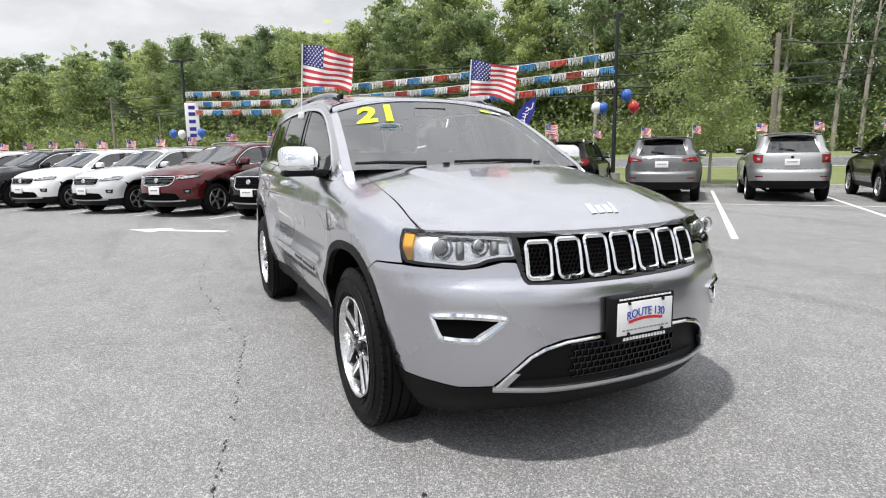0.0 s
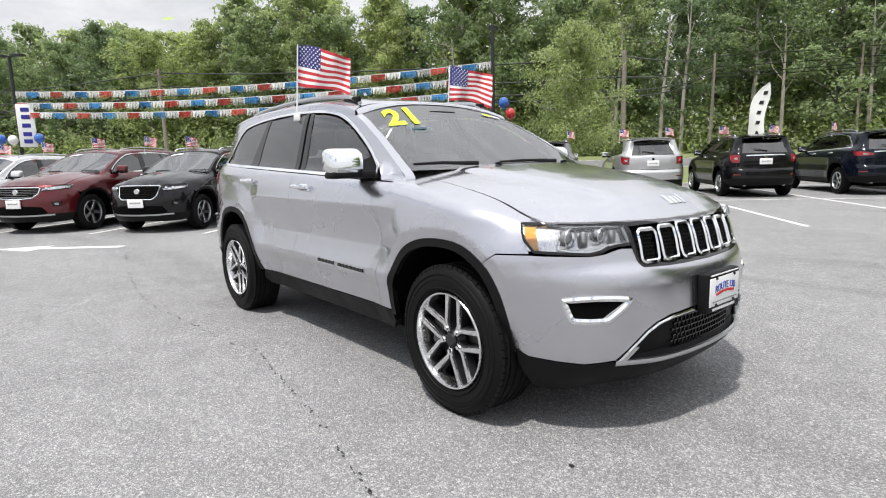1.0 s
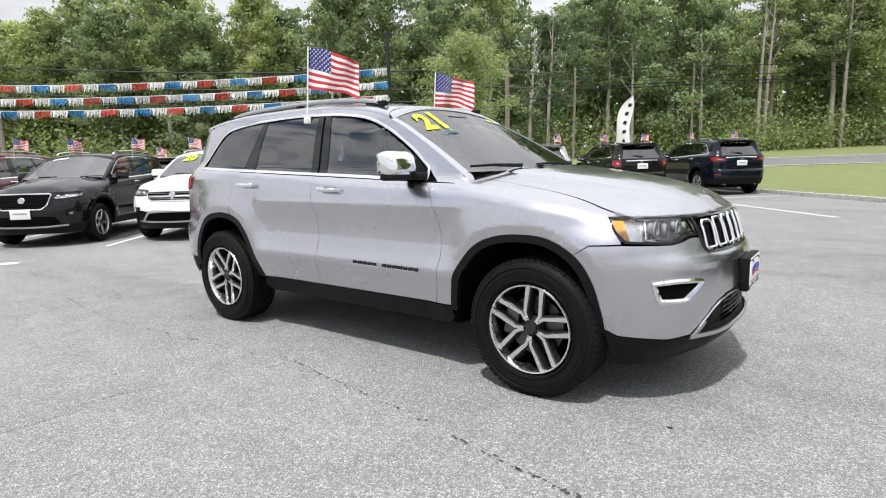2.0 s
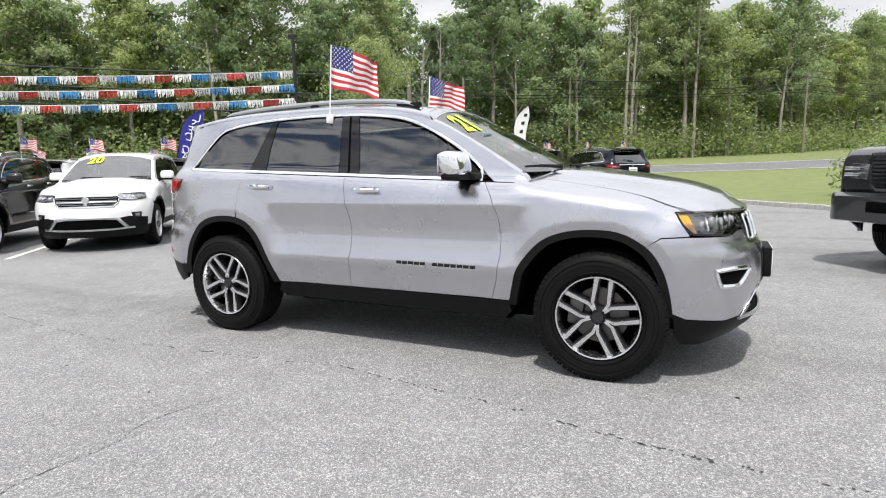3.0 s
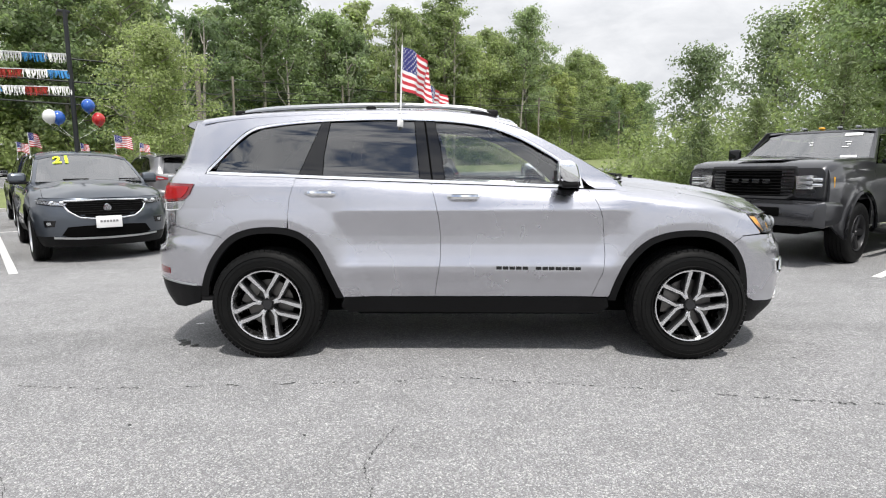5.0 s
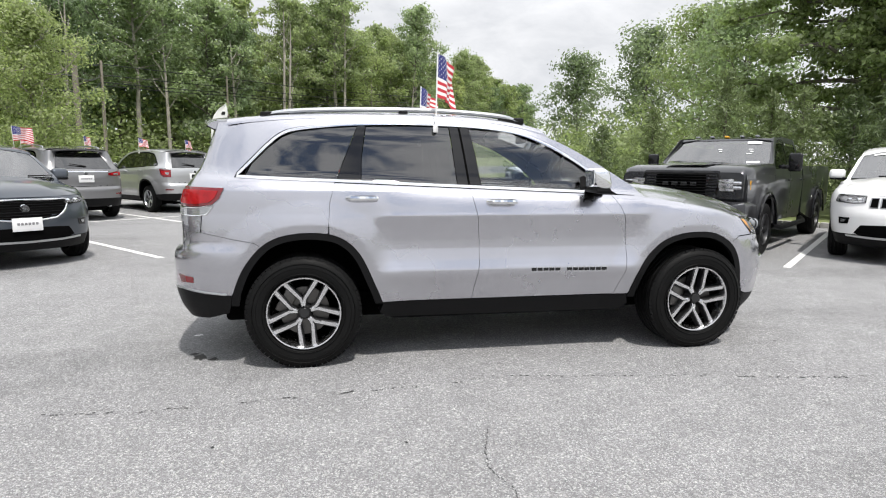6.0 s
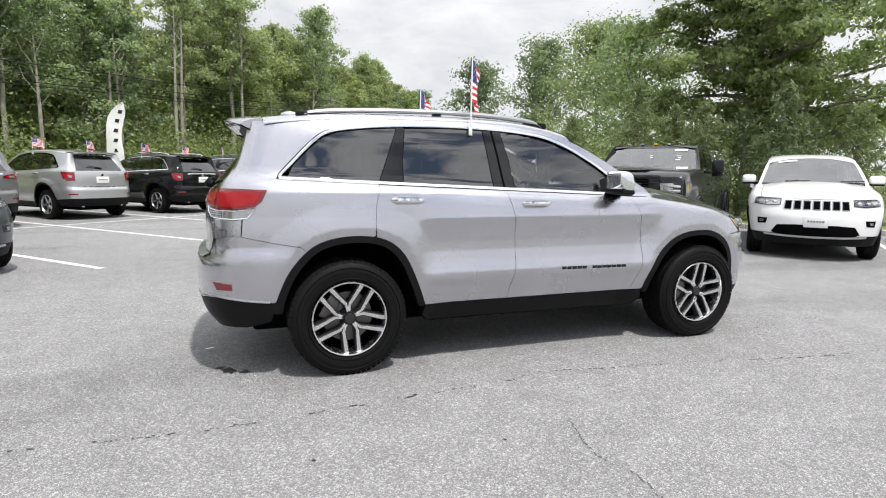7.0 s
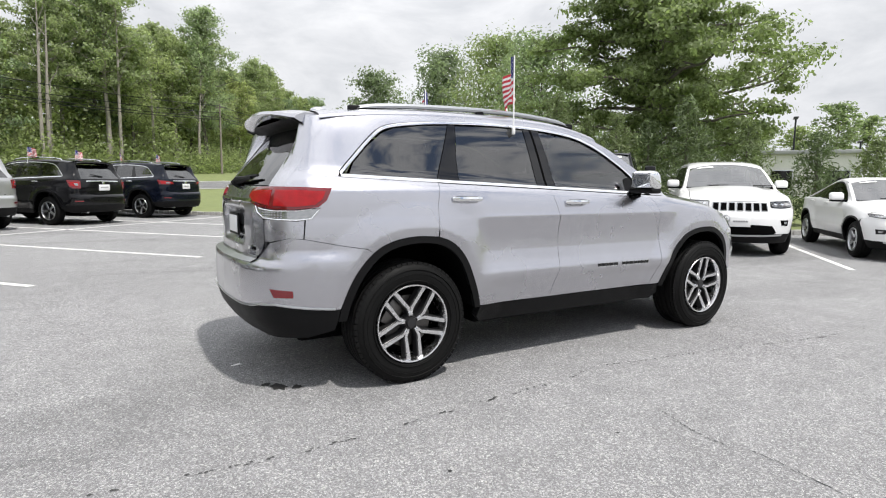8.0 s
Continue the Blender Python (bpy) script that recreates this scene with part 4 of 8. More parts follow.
    for sg in (1, -1):
        b = patch([(sg * fs(0.60), 0.365), (sg * fs(0.535), 0.445), (sg * fs(0.50), 0.44), (sg * fs(0.55), 0.38)], side, 0.03, thick=0.02, lift=0.004)
        part("chrome_corner", b, SATIN, car)
    bm = bmesh.new()
    for i in range(24):
        for j in range(6):
            y, z = (i - 11.5) * 0.03 + (j % 2) * 0.015, 0.395 + j * 0.028
            if abs(y) > 0.27:
                continue
            p = recess(fs(y), z)
            add_box(bm, (p.x + 0.004, -y, z), (0.012, 0.026, 0.006), m=None)
            add_box(bm, (p.x + 0.004, -y + 0.0135, z + 0.013), (0.012, 0.004, 0.026), m=None)
    part("lower_mesh", bm, GLOSSBLACK, car)
    # fog lamp bezels
    for sg in (1, -1):
        fog = [(sg * fs(0.795), 0.672), (sg * fs(0.70), 0.678), (sg * fs(0.572), 0.668), (sg * fs(0.562), 0.652), (sg * fs(0.632), 0.590), (sg * fs(0.665), 0.578), (sg * fs(0.755), 0.582), (sg * fs(0.772), 0.592)]
        fog = smooth_line(fog + fog[:1], 4)[:-1]
        part("fog_recess", patch(fog, side, 0.03, thick=0.0, lift=0.002), DARK, car)
        part("fog_bezel", ring(fog, side, 0.024, 0.017), CHROME, car, "chrome fog lamp surround")
        wedge = [(sg * fs(0.575), 0.660), (sg * fs(0.562), 0.650), (sg * fs(0.632), 0.589), (sg * fs(0.668), 0.588), (sg * fs(0.64), 0.612)]
        part("fog_wedge", patch(wedge, side, 0.03, thick=0.01, lift=0.009), CHROME, car)
    # grille band with seven framed openings
    gr = [(fs(0.512), 0.980), (fs(0.4), 0.985), (fs(0.2), 0.989), (0.0, 0.991)]
    gb = [(0.0, 0.788), (fs(0.3), 0.790), (fs(0.468), 0.797), (fs(0.486), 0.815)]
    band = gr + [(-a, z) for a, z in gr[::-1][1:]] + [(-a, z) for a, z in gb[::-1]] + gb[1:]
    sunk = lambda s, z: side(s, z) - Vector((0.028, 0, 0))
    part("grille_back", patch(band, sunk, 0.04, thick=0.0), DARK, car)
    part("grille_surround", ring(band, side, 0.024, 0.004, lift=-0.004), GLOSSBLACK, car)
    for i in range(7):
        yc, hw = (i - 3) * 0.138, 0.056
        zt, zb = 0.962 - 0.012 * (abs(i - 3) / 3) ** 2, 0.808 + 0.004 * (abs(i - 3) / 3)
        rr = 0.020
        out = []
        for cy, cz, a0 in ((hw - rr, zt - rr, 0), (-hw + rr, zt - rr, 90), (-hw + rr, zb + rr, 180), (hw - rr, zb + rr, 270)):
            for k in range(5):
                a = radians(a0 + 22.5 * k)
                out.append((fs(yc + (cy + rr * math.cos(a)) * (0.94 + 0.06 * (cz > 0.9))), cz + rr * math.sin(a)))
        slot = part("grille_slot", ring(out, side, 0.017, 0.016, step=0.02, lift=-0.002), CHROME, car, "chrome framed grille opening")
        bm = bmesh.new()
        for a in range(7):
            for b in range(9):
                y, z = yc + (a - 3) * 0.018, zb + 0.014 + b * 0.0165
                y += 0.009 * (b % 2)
                if abs(y - yc) > hw - 0.008 or z > zt - 0.01:
                    continue
                p = side(fs(y), z)
                add_box(bm, (p.x - 0.014, -y, z), (0.014, 0.0105, 0.0046))
                add_box(bm, (p.x - 0.014, -y + 0.008, z + 0.0082), (0.014, 0.0036, 0.0165))
        part("grille_mesh", bm, PLASTIC, slot, "black honeycomb mesh")
    # headlamps
    for sg in (1, -1):
        lamp = [(S.sx(1.868), 0.993), (S.sx(1.96), 0.992), (fs(0.70), 0.987), (fs(0.6), 0.984), (fs(0.522), 0.979), (fs(0.507), 0.893), (fs(0.575), 0.892), (fs(0.615), 0.884), (fs(0.65), 0.869), (fs(0.70), 0.861), (fs(0.77), 0.868), (S.sx(1.955), 0.878), (S.sx(1.905), 0.925)]
        lamp = [(sg * a, z) for a, z in lamp]
        deep = lambda s, z: side(s, z) - Vector((0.035, 0, 0)) - Vector((0, 0.02 * math.copysign(1, -s), 0)) * 0
        box_ = part("headlamp", patch(lamp, deep, 0.03, thick=0.0), mat_lamp, car, "clear headlamp with amber side marker")
        part("lamp_rim", ring(lamp, side, 0.012, 0.003), GLOSSBLACK, box_)
        inner = [(fs(0.80), 0.978), (fs(0.70), 0.975), (fs(0.6), 0.972), (fs(0.534), 0.967), (fs(0.520), 0.905), (fs(0.578), 0.904), (fs(0.62), 0.896), (fs(0.655), 0.881), (fs(0.70), 0.874), (fs(0.77), 0.880), (fs(0.81), 0.89)]
        part("lamp_bezel", ring([(sg * a, z) for a, z in inner], side, 0.010, 0.003, lift=-0.012), CHROME, box_, "chrome line inside the lamp")
        part("lamp_lens", patch(lamp, side, 0.03, thick=0.0, lift=0.001), LENS, box_)
        amber = [(S.sx(1.885), 0.984), (S.sx(1.945), 0.982), (S.sx(1.975), 0.885), (S.sx(1.955), 0.884), (S.sx(1.912), 0.928)]
        part("side_marker", patch([(sg * a, z) for a, z in amber], side, 0.03, thick=0.02, lift=-0.006), AMBER, box_, "amber side marker")
        for y, z, r in ((0.735, 0.935, 0.043), (0.60, 0.938, 0.036)):
            p = side(fs(y), z)
            bm = bmesh.new()
            add_sphere(bm, (p.x - 0.040, -sg * y, z), (0.025, r * 0.8, r * 0.8), u=20, v=12)
            part("projector", bm, LENSBALL, box_)
            bm = lathe([(r * 0.8, 0.0), (r * 0.95, -0.008), (r * 1.0, -0.004)], 24)
            for v in bm.verts:
                v.co = Vector((p.x - 0.018 - v.co.y, -sg * y + v.co.x, z + v.co.z))
            part("projector_ring", bm, SATIN, box_)
        for y in (0.67, 0.545):
            p = side(fs(y), 0.925)
            bm = bmesh.new()
            add_box(bm, (p.x - 0.034, -sg * y, 0.922), (0.03, 0.035, 0.075), bevel=0.012)
            part("reflector", bm, SATIN, box_)
    # badge bars on the hood edge
    for y0, w, x0, x1 in ((0.066, 0.018, 2.088, 2.150), (0.030, 0.030, 2.105, 2.148), (-0.012, 0.030, 2.105, 2.148), (-0.054, 0.030, 2.092, 2.148)):
        bm = patch([(x0, y0 - w / 2), (x1, y0 - w / 2), (x1, y0 + w / 2), (x0, y0 + w / 2)], S.hood, 0.02, thick=0.006, lift=0.004)
        part("badge", bm, CHROME, car, "small chrome badge shape")
    # front plate in a black frame
    bm = bmesh.new()
    add_box(bm, (2.362, 0.015, 0.635), (0.05, 0.33, 0.19), bevel=0.012)
    holder = part("plate_holder", bm, PLASTIC, car)
    bm = bmesh.new()
    add_box(bm, (2.389, 0.015, 0.64), (0.006, 0.292, 0.135), bevel=0.002)
    plate = part("dealer_plate", bm, PLATEWHITE, holder, "white dealer plate with blue and red print")
    letters = text_mesh("ROUTE 130", 0.046, 0.0012, 0.95)
    for v in letters.verts:
        bend = -3.0 * v.co.x ** 2 * 0.35
        v.co = Vector((2.3935 + v.co.z, 0.015 + v.co.x * 0.92, 0.662 + v.co.y * 1.05 + bend))
    part("plate_words", letters, INKBLUE, holder)
    bm = bmesh.new()
    for k in range(9):
        y = (k - 4) * 0.020
        add_box(bm, (2.3935, 0.015 + y, 0.636 - 1.2 * y * y), (0.003, 0.0205, 0.011))
    part("plate_ribbon", bm, INKRED, holder)
    bm = bmesh.new()
    for k in range(12):
        add_box(bm, (2.3935, 0.015 + (k - 5.5) * 0.021, 0.594), (0.003, 0.015, 0.005))
    part("plate_print", bm, INKGREY, holder)
    bm = bmesh.new()
    for k in range(14):
        add_box(bm, (2.389, 0.015 + (k - 6.5) * 0.0165, 0.556), (0.004, 0.011, 0.012))
        add_box(bm, (2.389, 0.015 + (k - 6.5) * 0.02, 0.721), (0.004, 0.014, 0.006))
    part("frame_print", bm, PLATEWHITE, holder)
    for y in (-0.075, 0.105):
        for z in (0.704, 0.578):
            bm = bmesh.new()
            add_cyl(bm, (2.39, y, z), (2.397, y, z), 0.008, 0.007, 8)
            part("plate_screw", bm, GLOSSBLACK, holder)
    # side name bars
    for sg in (-1, 1):
        bm = bmesh.new()
        for k in range(13):
            if k == 5:
                continue
            x = 0.148 + k * 0.0445
            p = S.side(S.sx(x), 0.642)
            add_box(bm, (p.x, p.y - 0.002, 0.648 - 0.006 * k / 12), (0.037, 0.006, 0.026), bevel=0.002)
            add_box(bm, (p.x, p.y - 0.0052, 0.648 - 0.006 * k / 12), (0.024, 0.002, 0.007))
        part("name_badge", bm if sg < 0 else mirrored(bm), [GLOSSBLACK], car, "black and chrome letter bars on the door")
        bm = bmesh.new()
        for k in range(13):
            if k == 5:
                continue
            x = 0.148 + k * 0.0445
            p = S.side(S.sx(x), 0.642)
            for dz in (0.0125, -0.0125):
                add_box(bm, (p.x, p.y - 0.0045, 0.648 + dz - 0.006 * k / 12), (0.036, 0.006, 0.0035))
        part("name_badge_edge", bm if sg < 0 else mirrored(bm), CHROME, car)
    # tail: bumper, black lower part, tailgate, lamps
    rx = S.rx
    arch = [(-1.722, 0.838)] + [p for p in smooth_line(ARCH_R, 5) if p[0] < -1.73 and p[1] > 0.52]
    ub = [(rx(-1.76), 0.864), (rx(-1.9), 0.8865), (rx(-2.11), 0.9285), (rs(0.80), 0.931), (rs(0.70), 0.90), (rs(0.62), 0.835), (rs(0.56), 0.795), (rs(0.3), 0.79), (0.0, 0.789)]
    lb = [(0.0, 0.50), (rs(0.4), 0.505), (rs(0.56), 0.515), (rs(0.64), 0.535), (rs(0.75), 0.545), (rx(-2.1), 0.525), (rx(-1.92), 0.515)]
    whole = ub + [(-a, z) for a, z in ub[::-1][1:]] + [(-a, z) for a, z in [(rx(x), z) for x, z in arch]] + [(-a, z) for a, z in lb[::-1]] + lb[1:] + [(rx(x), z) for x, z in arch[::-1]]
    part("rear_bumper", patch(whole, back, 0.03, gap=0.0008, thick=0.03, vstep=0.02, true=True), SILVER, car)
    lb2 = [(a, z - 0.006) for a, z in lb]
    lc = [(0.0, 0.36), (rs(0.5), 0.35), (rs(0.7), 0.335), (rx(-2.1), 0.345), (rx(-1.95), 0.39), (rx(-1.93), 0.45)]
    part("rear_lower_bumper", patch([(-a, z) for a, z in lb2[::-1]] + lb2[1:] + lc[::-1] + [(-a, z) for a, z in lc[1:]], back, 0.03, thick=0.02, vstep=0.02), PLASTIC, car)
    bs = [(rx(-1.95), 0.521), (rx(-2.1), 0.530), (rs(0.75), 0.548), (rs(0.64), 0.540), (rs(0.56), 0.522), (rs(0.4), 0.510), (0.0, 0.505)]
    part("bumper_strip", ring([(-a, z) for a, z in bs] + bs[::-1][1:], back, 0.012, 0.006, closed=False), SATIN, car, "thin bright bumper strip")
    part("bumper_sill", ring([(-rs(0.55), 0.792), (0, 0.786), (rs(0.55), 0.792)], back, 0.03, 0.006, closed=False), SATIN, car, "chrome sill guard on the bumper")
    gate = [(rs(0.60), 0.835), (rs(0.54), 0.803), (rs(0.3), 0.797), (0.0, 0.796)]
    gt = [(0.0, 1.228), (rs(0.4), 1.228), (rs(0.615), 1.224), (rs(0.555), 1.2), (rs(0.54), 1.11), (rs(0.56), 1.07), (rs(0.64), 1.03), (rs(0.64), 0.90)]
    dish = lambda s, z: back(s, z) + Vector((0.035 * (1 - sstep(0.26, 0.34, abs(s))) * sstep(0.86, 0.90, z) * (1 - sstep(1.06, 1.10, z)), 0, 0))
    part("tailgate", patch(gate + [(-a, z) for a, z in gate[::-1][1:]] + [(-a, z) for a, z in gt[::-1]] + gt[1:], dish, 0.03, gap=0.002, thick=0.02, vstep=0.02, true=True), SILVER, car)
    part("gate_trim", ring([(-rs(0.46), 1.135), (0, 1.135), (rs(0.46), 1.135)], back, 0.03, 0.012, closed=False), CHROME, car, "chrome bar across the tailgate")
    bm = bmesh.new()
    p = back(0.0, 0.98)
    add_box(bm, (p.x + 0.02, 0, 0.975), (0.012, 0.27, 0.145), bevel=0.004)
    rp = part("rear_plate_frame", bm, PLASTIC, car)
    bm = bmesh.new()
    add_box(bm, (p.x + 0.012, 0, 0.975), (0.006, 0.235, 0.11), bevel=0.002)
    part("rear_plate", bm, PLATEWHITE, rp, "white temporary plate")
    for sg in (1, -1):
        lens = [(rx(-1.955), 1.218), (rx(-2.15), 1.224), (rs(0.70), 1.224), (rs(0.52), 1.220), (rs(0.415), 1.208), (rs(0.40), 1.165), (rs(0.47), 1.122), (rs(0.60), 1.103), (rs(0.74), 1.096), (rx(-2.15), 1.098), (rx(-2.03), 1.112), (rx(-1.985), 1.150)]
        lens = [(sg * a, z) for a, z in lens]
        lamp = part("tail_lamp", patch(lens, back, 0.03, thick=0.02, lift=0.008, true=True), TAILDEEP, car, "red wrap-around tail lamp with a clear lower strip")
        core = [(rx(-1.99), 1.200), (rx(-2.15), 1.205), (rs(0.735), 1.205), (rs(0.73), 1.115), (rx(-2.15), 1.113), (rx(-2.05), 1.125), (rx(-2.01), 1.155)]
        part("lamp_core", patch([(sg * a, z) for a, z in core], back, 0.03, thick=0.004, lift=0.0115, true=True), TAILRED, lamp)
        core = [(rs(0.705), 1.204), (rs(0.54), 1.200), (rs(0.43), 1.190), (rs(0.42), 1.165), (rs(0.49), 1.135), (rs(0.695), 1.116)]
        part("lamp_core", patch([(sg * a, z) for a, z in core], back, 0.03, thick=0.004, lift=0.0115, true=True), TAILRED, lamp)
        clear = [(rx(-2.02), 1.108), (rx(-2.15), 1.090), (rs(0.72), 1.088), (rs(0.60), 1.095), (rs(0.53), 1.112), (rs(0.56), 1.075), (rs(0.64), 1.044), (rs(0.75), 1.038), (rx(-2.15), 1.036), (rx(-2.07), 1.046)]
        part("reverse_lamp", patch([(sg * a, z) for a, z in clear], back, 0.03, thick=0.02, lift=0.004, true=True), FROST, lamp, "clear reversing lamp")
        part("lamp_edge", ring([(sg * a, z) for a, z in clear], back, 0.008, 0.007), CHROME, lamp)
        ribs = bmesh.new()
        for k in range(9):
            for j in range(3):
                p = back(sg * rs(0.63 + k * 0.018), 1.050 + j * 0.014)
                add_box(ribs, p + Vector((-0.004, 0, 0)), (0.006, 0.010, 0.006))
        part("lamp_ribs", ribs, SATIN, lamp)
        refl = [(rs(0.725), 0.640), (rs(0.815), 0.632), (rs(0.815), 0.592), (rs(0.745), 0.590)]
        part("reflector", patch([(sg * a, z) for a, z in refl], back, 0.03, thick=0.006, lift=0.004), TAILDEEP, car, "red bumper reflector")
        part("badge", patch([(sg * rs(a), z) for a, z in ((0.40, 0.862), (0.54, 0.865), (0.54, 0.845), (0.40, 0.842))], back, 0.04, thick=0.004, lift=0.004), CHROME, car, "small chrome badge shape")
    for sg in (1, -1):
        corner = [(rx(-2.108), 1.037), (rx(-2.15), 1.030), (rs(0.66), 1.036), (rs(0.645), 1.03), (rs(0.645), 0.905), (rs(0.70), 0.904), (rs(0.80), 0.932), (rx(-2.115), 0.930)]
        part("rear_corner", patch([(sg * a, z) for a, z in corner], back, 0.03, gap=0.0008, thick=0.02, true=True), SILVER, car)
    # spoiler, wiper, rails, fin, exhaust
    rows = []
    for y in np.linspace(-0.60, 0.60, 17):
        e = abs(y) / 0.60
        tip = -2.17 + 0.10 * e ** 3
        z0 = 1.722 - 0.055 * e ** 2.2
        rows.append([(-1.90, y, z0 + 0.004), (-2.02, y, z0 + 0.002), (tip, y, z0 - 0.016), (tip - 0.012, y, z0 - 0.034), (tip + 0.02, y, z0 - 0.052), (-2.02, y, z0 - 0.06), (-1.90, y, z0 - 0.07)])
    part("spoiler", loft(rows, close_v=True, caps=True), SILVER, car, "silver roof spoiler")
    for sg in (-1, 1):
        bm = loft([[(-1.86, sg * 0.585, 1.655), (-2.06, sg * 0.60, 1.648), (-2.10, sg * 0.592, 1.63), (-1.98, sg * 0.585, 1.575), (-1.88, sg * 0.60, 1.60)], [(-1.86, sg * 0.56, 1.655), (-2.06, sg * 0.57, 1.648), (-2.10, sg * 0.565, 1.63), (-1.98, sg * 0.55, 1.575), (-1.88, sg * 0.56, 1.60)]], close_v=True, caps=True)
        part("spoiler_cheek", bm, PLASTIC, car, "black spoiler underside")
    bm = loft([[(-1.93, y, 1.648), (-2.08, y, 1.644), (-2.02, y, 1.60), (-1.94, y, 1.60)] for y in np.linspace(-0.56, 0.56, 9)], close_v=True, caps=True)
    part("spoiler_under", bm, PLASTIC, car)
    g = lambda y, z: back(rs(y), z) + Vector((-0.022, 0, 0.008))
    bm = join(tube([g(0.0, 1.225), g(0.02, 1.25), g(0.12, 1.262), g(0.30, 1.272)], [0.034, 0.03, 0.018, 0.012], 8), tube([g(0.02, 1.262), g(0.22, 1.275), g(0.40, 1.285)], [0.010, 0.014, 0.008], 6))
    part("rear_wiper", bm, PLASTIC, car, "black rear wiper")
    for sg in (-1, 1):
        pts = smooth_line([(0.16, 1.675), (0.10, 1.705), (-0.05, 1.742), (-0.5, 1.768), (-1.1, 1.764), (-1.5, 1.746), (-1.68, 1.718), (-1.74, 1.69)], 4)
        rail = part("roof_rail", tube([(x, sg * (0.60 - 0.02 * abs(x + 0.8)), z) for x, z in pts], 0.017, 8), SATIN, car, "satin silver roof rail")
        for x, z in ((0.06, 1.70), (-0.75, 1.738), (-1.64, 1.708)):
            bm = bmesh.new()
            add_box(bm, (x, sg * (0.60 - 0.02 * abs(x + 0.8)), z), (0.20 if x != -0.75 else 0.07, 0.032, 0.06), bevel=0.014)
            part("rail_foot", bm, PLASTIC, rail)
    bm = bmesh.new()
    add_sphere(bm, (-1.72, 0, 1.755), (0.07, 0.025, 0.032))
    part("aerial_fin", bm, SILVER, car)
    for sg in (-1, 1):
        bm = tube([(-2.0, sg * 0.52, 0.355), (-2.20, sg * 0.52, 0.35), (-2.255, sg * 0.52, 0.345)], 0.035, 12)
        part("exhaust_tip", bm, ALLOYGREY, car)
    for x0, y0 in ((1.02, -0.36), (1.05, 0.30)):
        a, b = Vector((1.11 - 0.10 * abs(y0), y0, 1.255)), Vector((0.97 - 0.04 * abs(y0), y0 - 0.42 if y0 < 0 else y0 - 0.5, 1.262))
        pts = [S.screen(-a.y / 0.78, 0.035) + Vector((0.012, 0, 0.02)), S.screen(-(a.y + b.y) / 2 / 0.78, 0.05) + Vector((0.012, 0, 0.022)), S.screen(max(min(-b.y / 0.78, 0.92), -0.92), 0.045) + Vector((0.012, 0, 0.02))]
        part("wiper", tube(pts, [0.014, 0.01, 0.008], 6), PLASTIC, car, "black windscreen wiper")
    for y in (0.30, -0.30):
        p = S.hood(1.20, y)
        bm = bmesh.new()
        add_box(bm, p + Vector((0, 0, 0.008)), (0.03, 0.035, 0.014), bevel=0.004)
        part("washer_nozzle", bm, PLASTIC, car)
    # numbers on the windscreen
    num = text_mesh("21", 0.27, 0.0, 1.1, 0.011)
    for v in num.verts:
        v.co = S.screen(0.575 - v.co.x / 0.72 - v.co.y * 0.30, 0.785 + v.co.y * 1.25) + Vector((0.7, 0, 0.75)).normalized() * 0.0015
    part("windscreen_number", num, NEON, car, "neon yellow number 21 on the windscreen")
    up = lambda u, v: S.screen(u, v) + Vector((0.7, 0, 0.75)).normalized() * 0.001
    for r in (1.0, 0.8):
        turn = np.linspace(0, 2 * math.pi, 29)[:-1]
        bm = loft([[up(0.54 + 0.125 * q * math.cos(a), 0.60 + 0.05 * q * math.sin(a)) for q in (r, r - 0.05)] for a in turn], close_u=True)
        part("windscreen_sticker", bm, STICKER, car, "faint pale blue oval sticker")
    bm = bmesh.new()
    for k in range(7):
        p = up(0.54 + (k - 3) * 0.022, 0.60)
        add_box(bm, p, (0.012, 0.011, 0.012))
    part("sticker_print", bm, STICKER, car)
    for u, m_ in ((-0.72, WHITEINK), (-0.60, NEON)):
        bm = patch([(u - 0.05, 0.86), (u + 0.05, 0.86), (u + 0.05, 0.90), (u - 0.05, 0.90)], S.screen, 0.05, thick=0.0, lift=0.003)
        part("windscreen_sticker", bm, m_, car)
    # cabin
    cabin(car)
    return car, S


def seat(parent, x, y, w=0.52):
    s = new("seat")
    s.parent, s.matrix_local = parent, Matrix.Translation((x, y, 0))
    bm = bmesh.new()
    add_box(bm, (0.05, 0, 0.68), (0.54, w, 0.18), bevel=0.06, seg=3)
    part("cushion", bm, SEAT, s)
    bm = bmesh.new()
    add_box(bm, (0, 0, 0), (0.15, w, 0.64), m=pose(-0.28, 0, 1.02, 0, -14, 0), bevel=0.06, seg=3)
    part("backrest", bm, SEAT, s)
    bm = bmesh.new()
    add_box(bm, (0, 0, 0), (0.10, min(w, 0.28), 0.19), m=pose(-0.38, 0, 1.44, 0, -10, 0), bevel=0.045, seg=3)
    part("headrest", bm, SEAT, s)


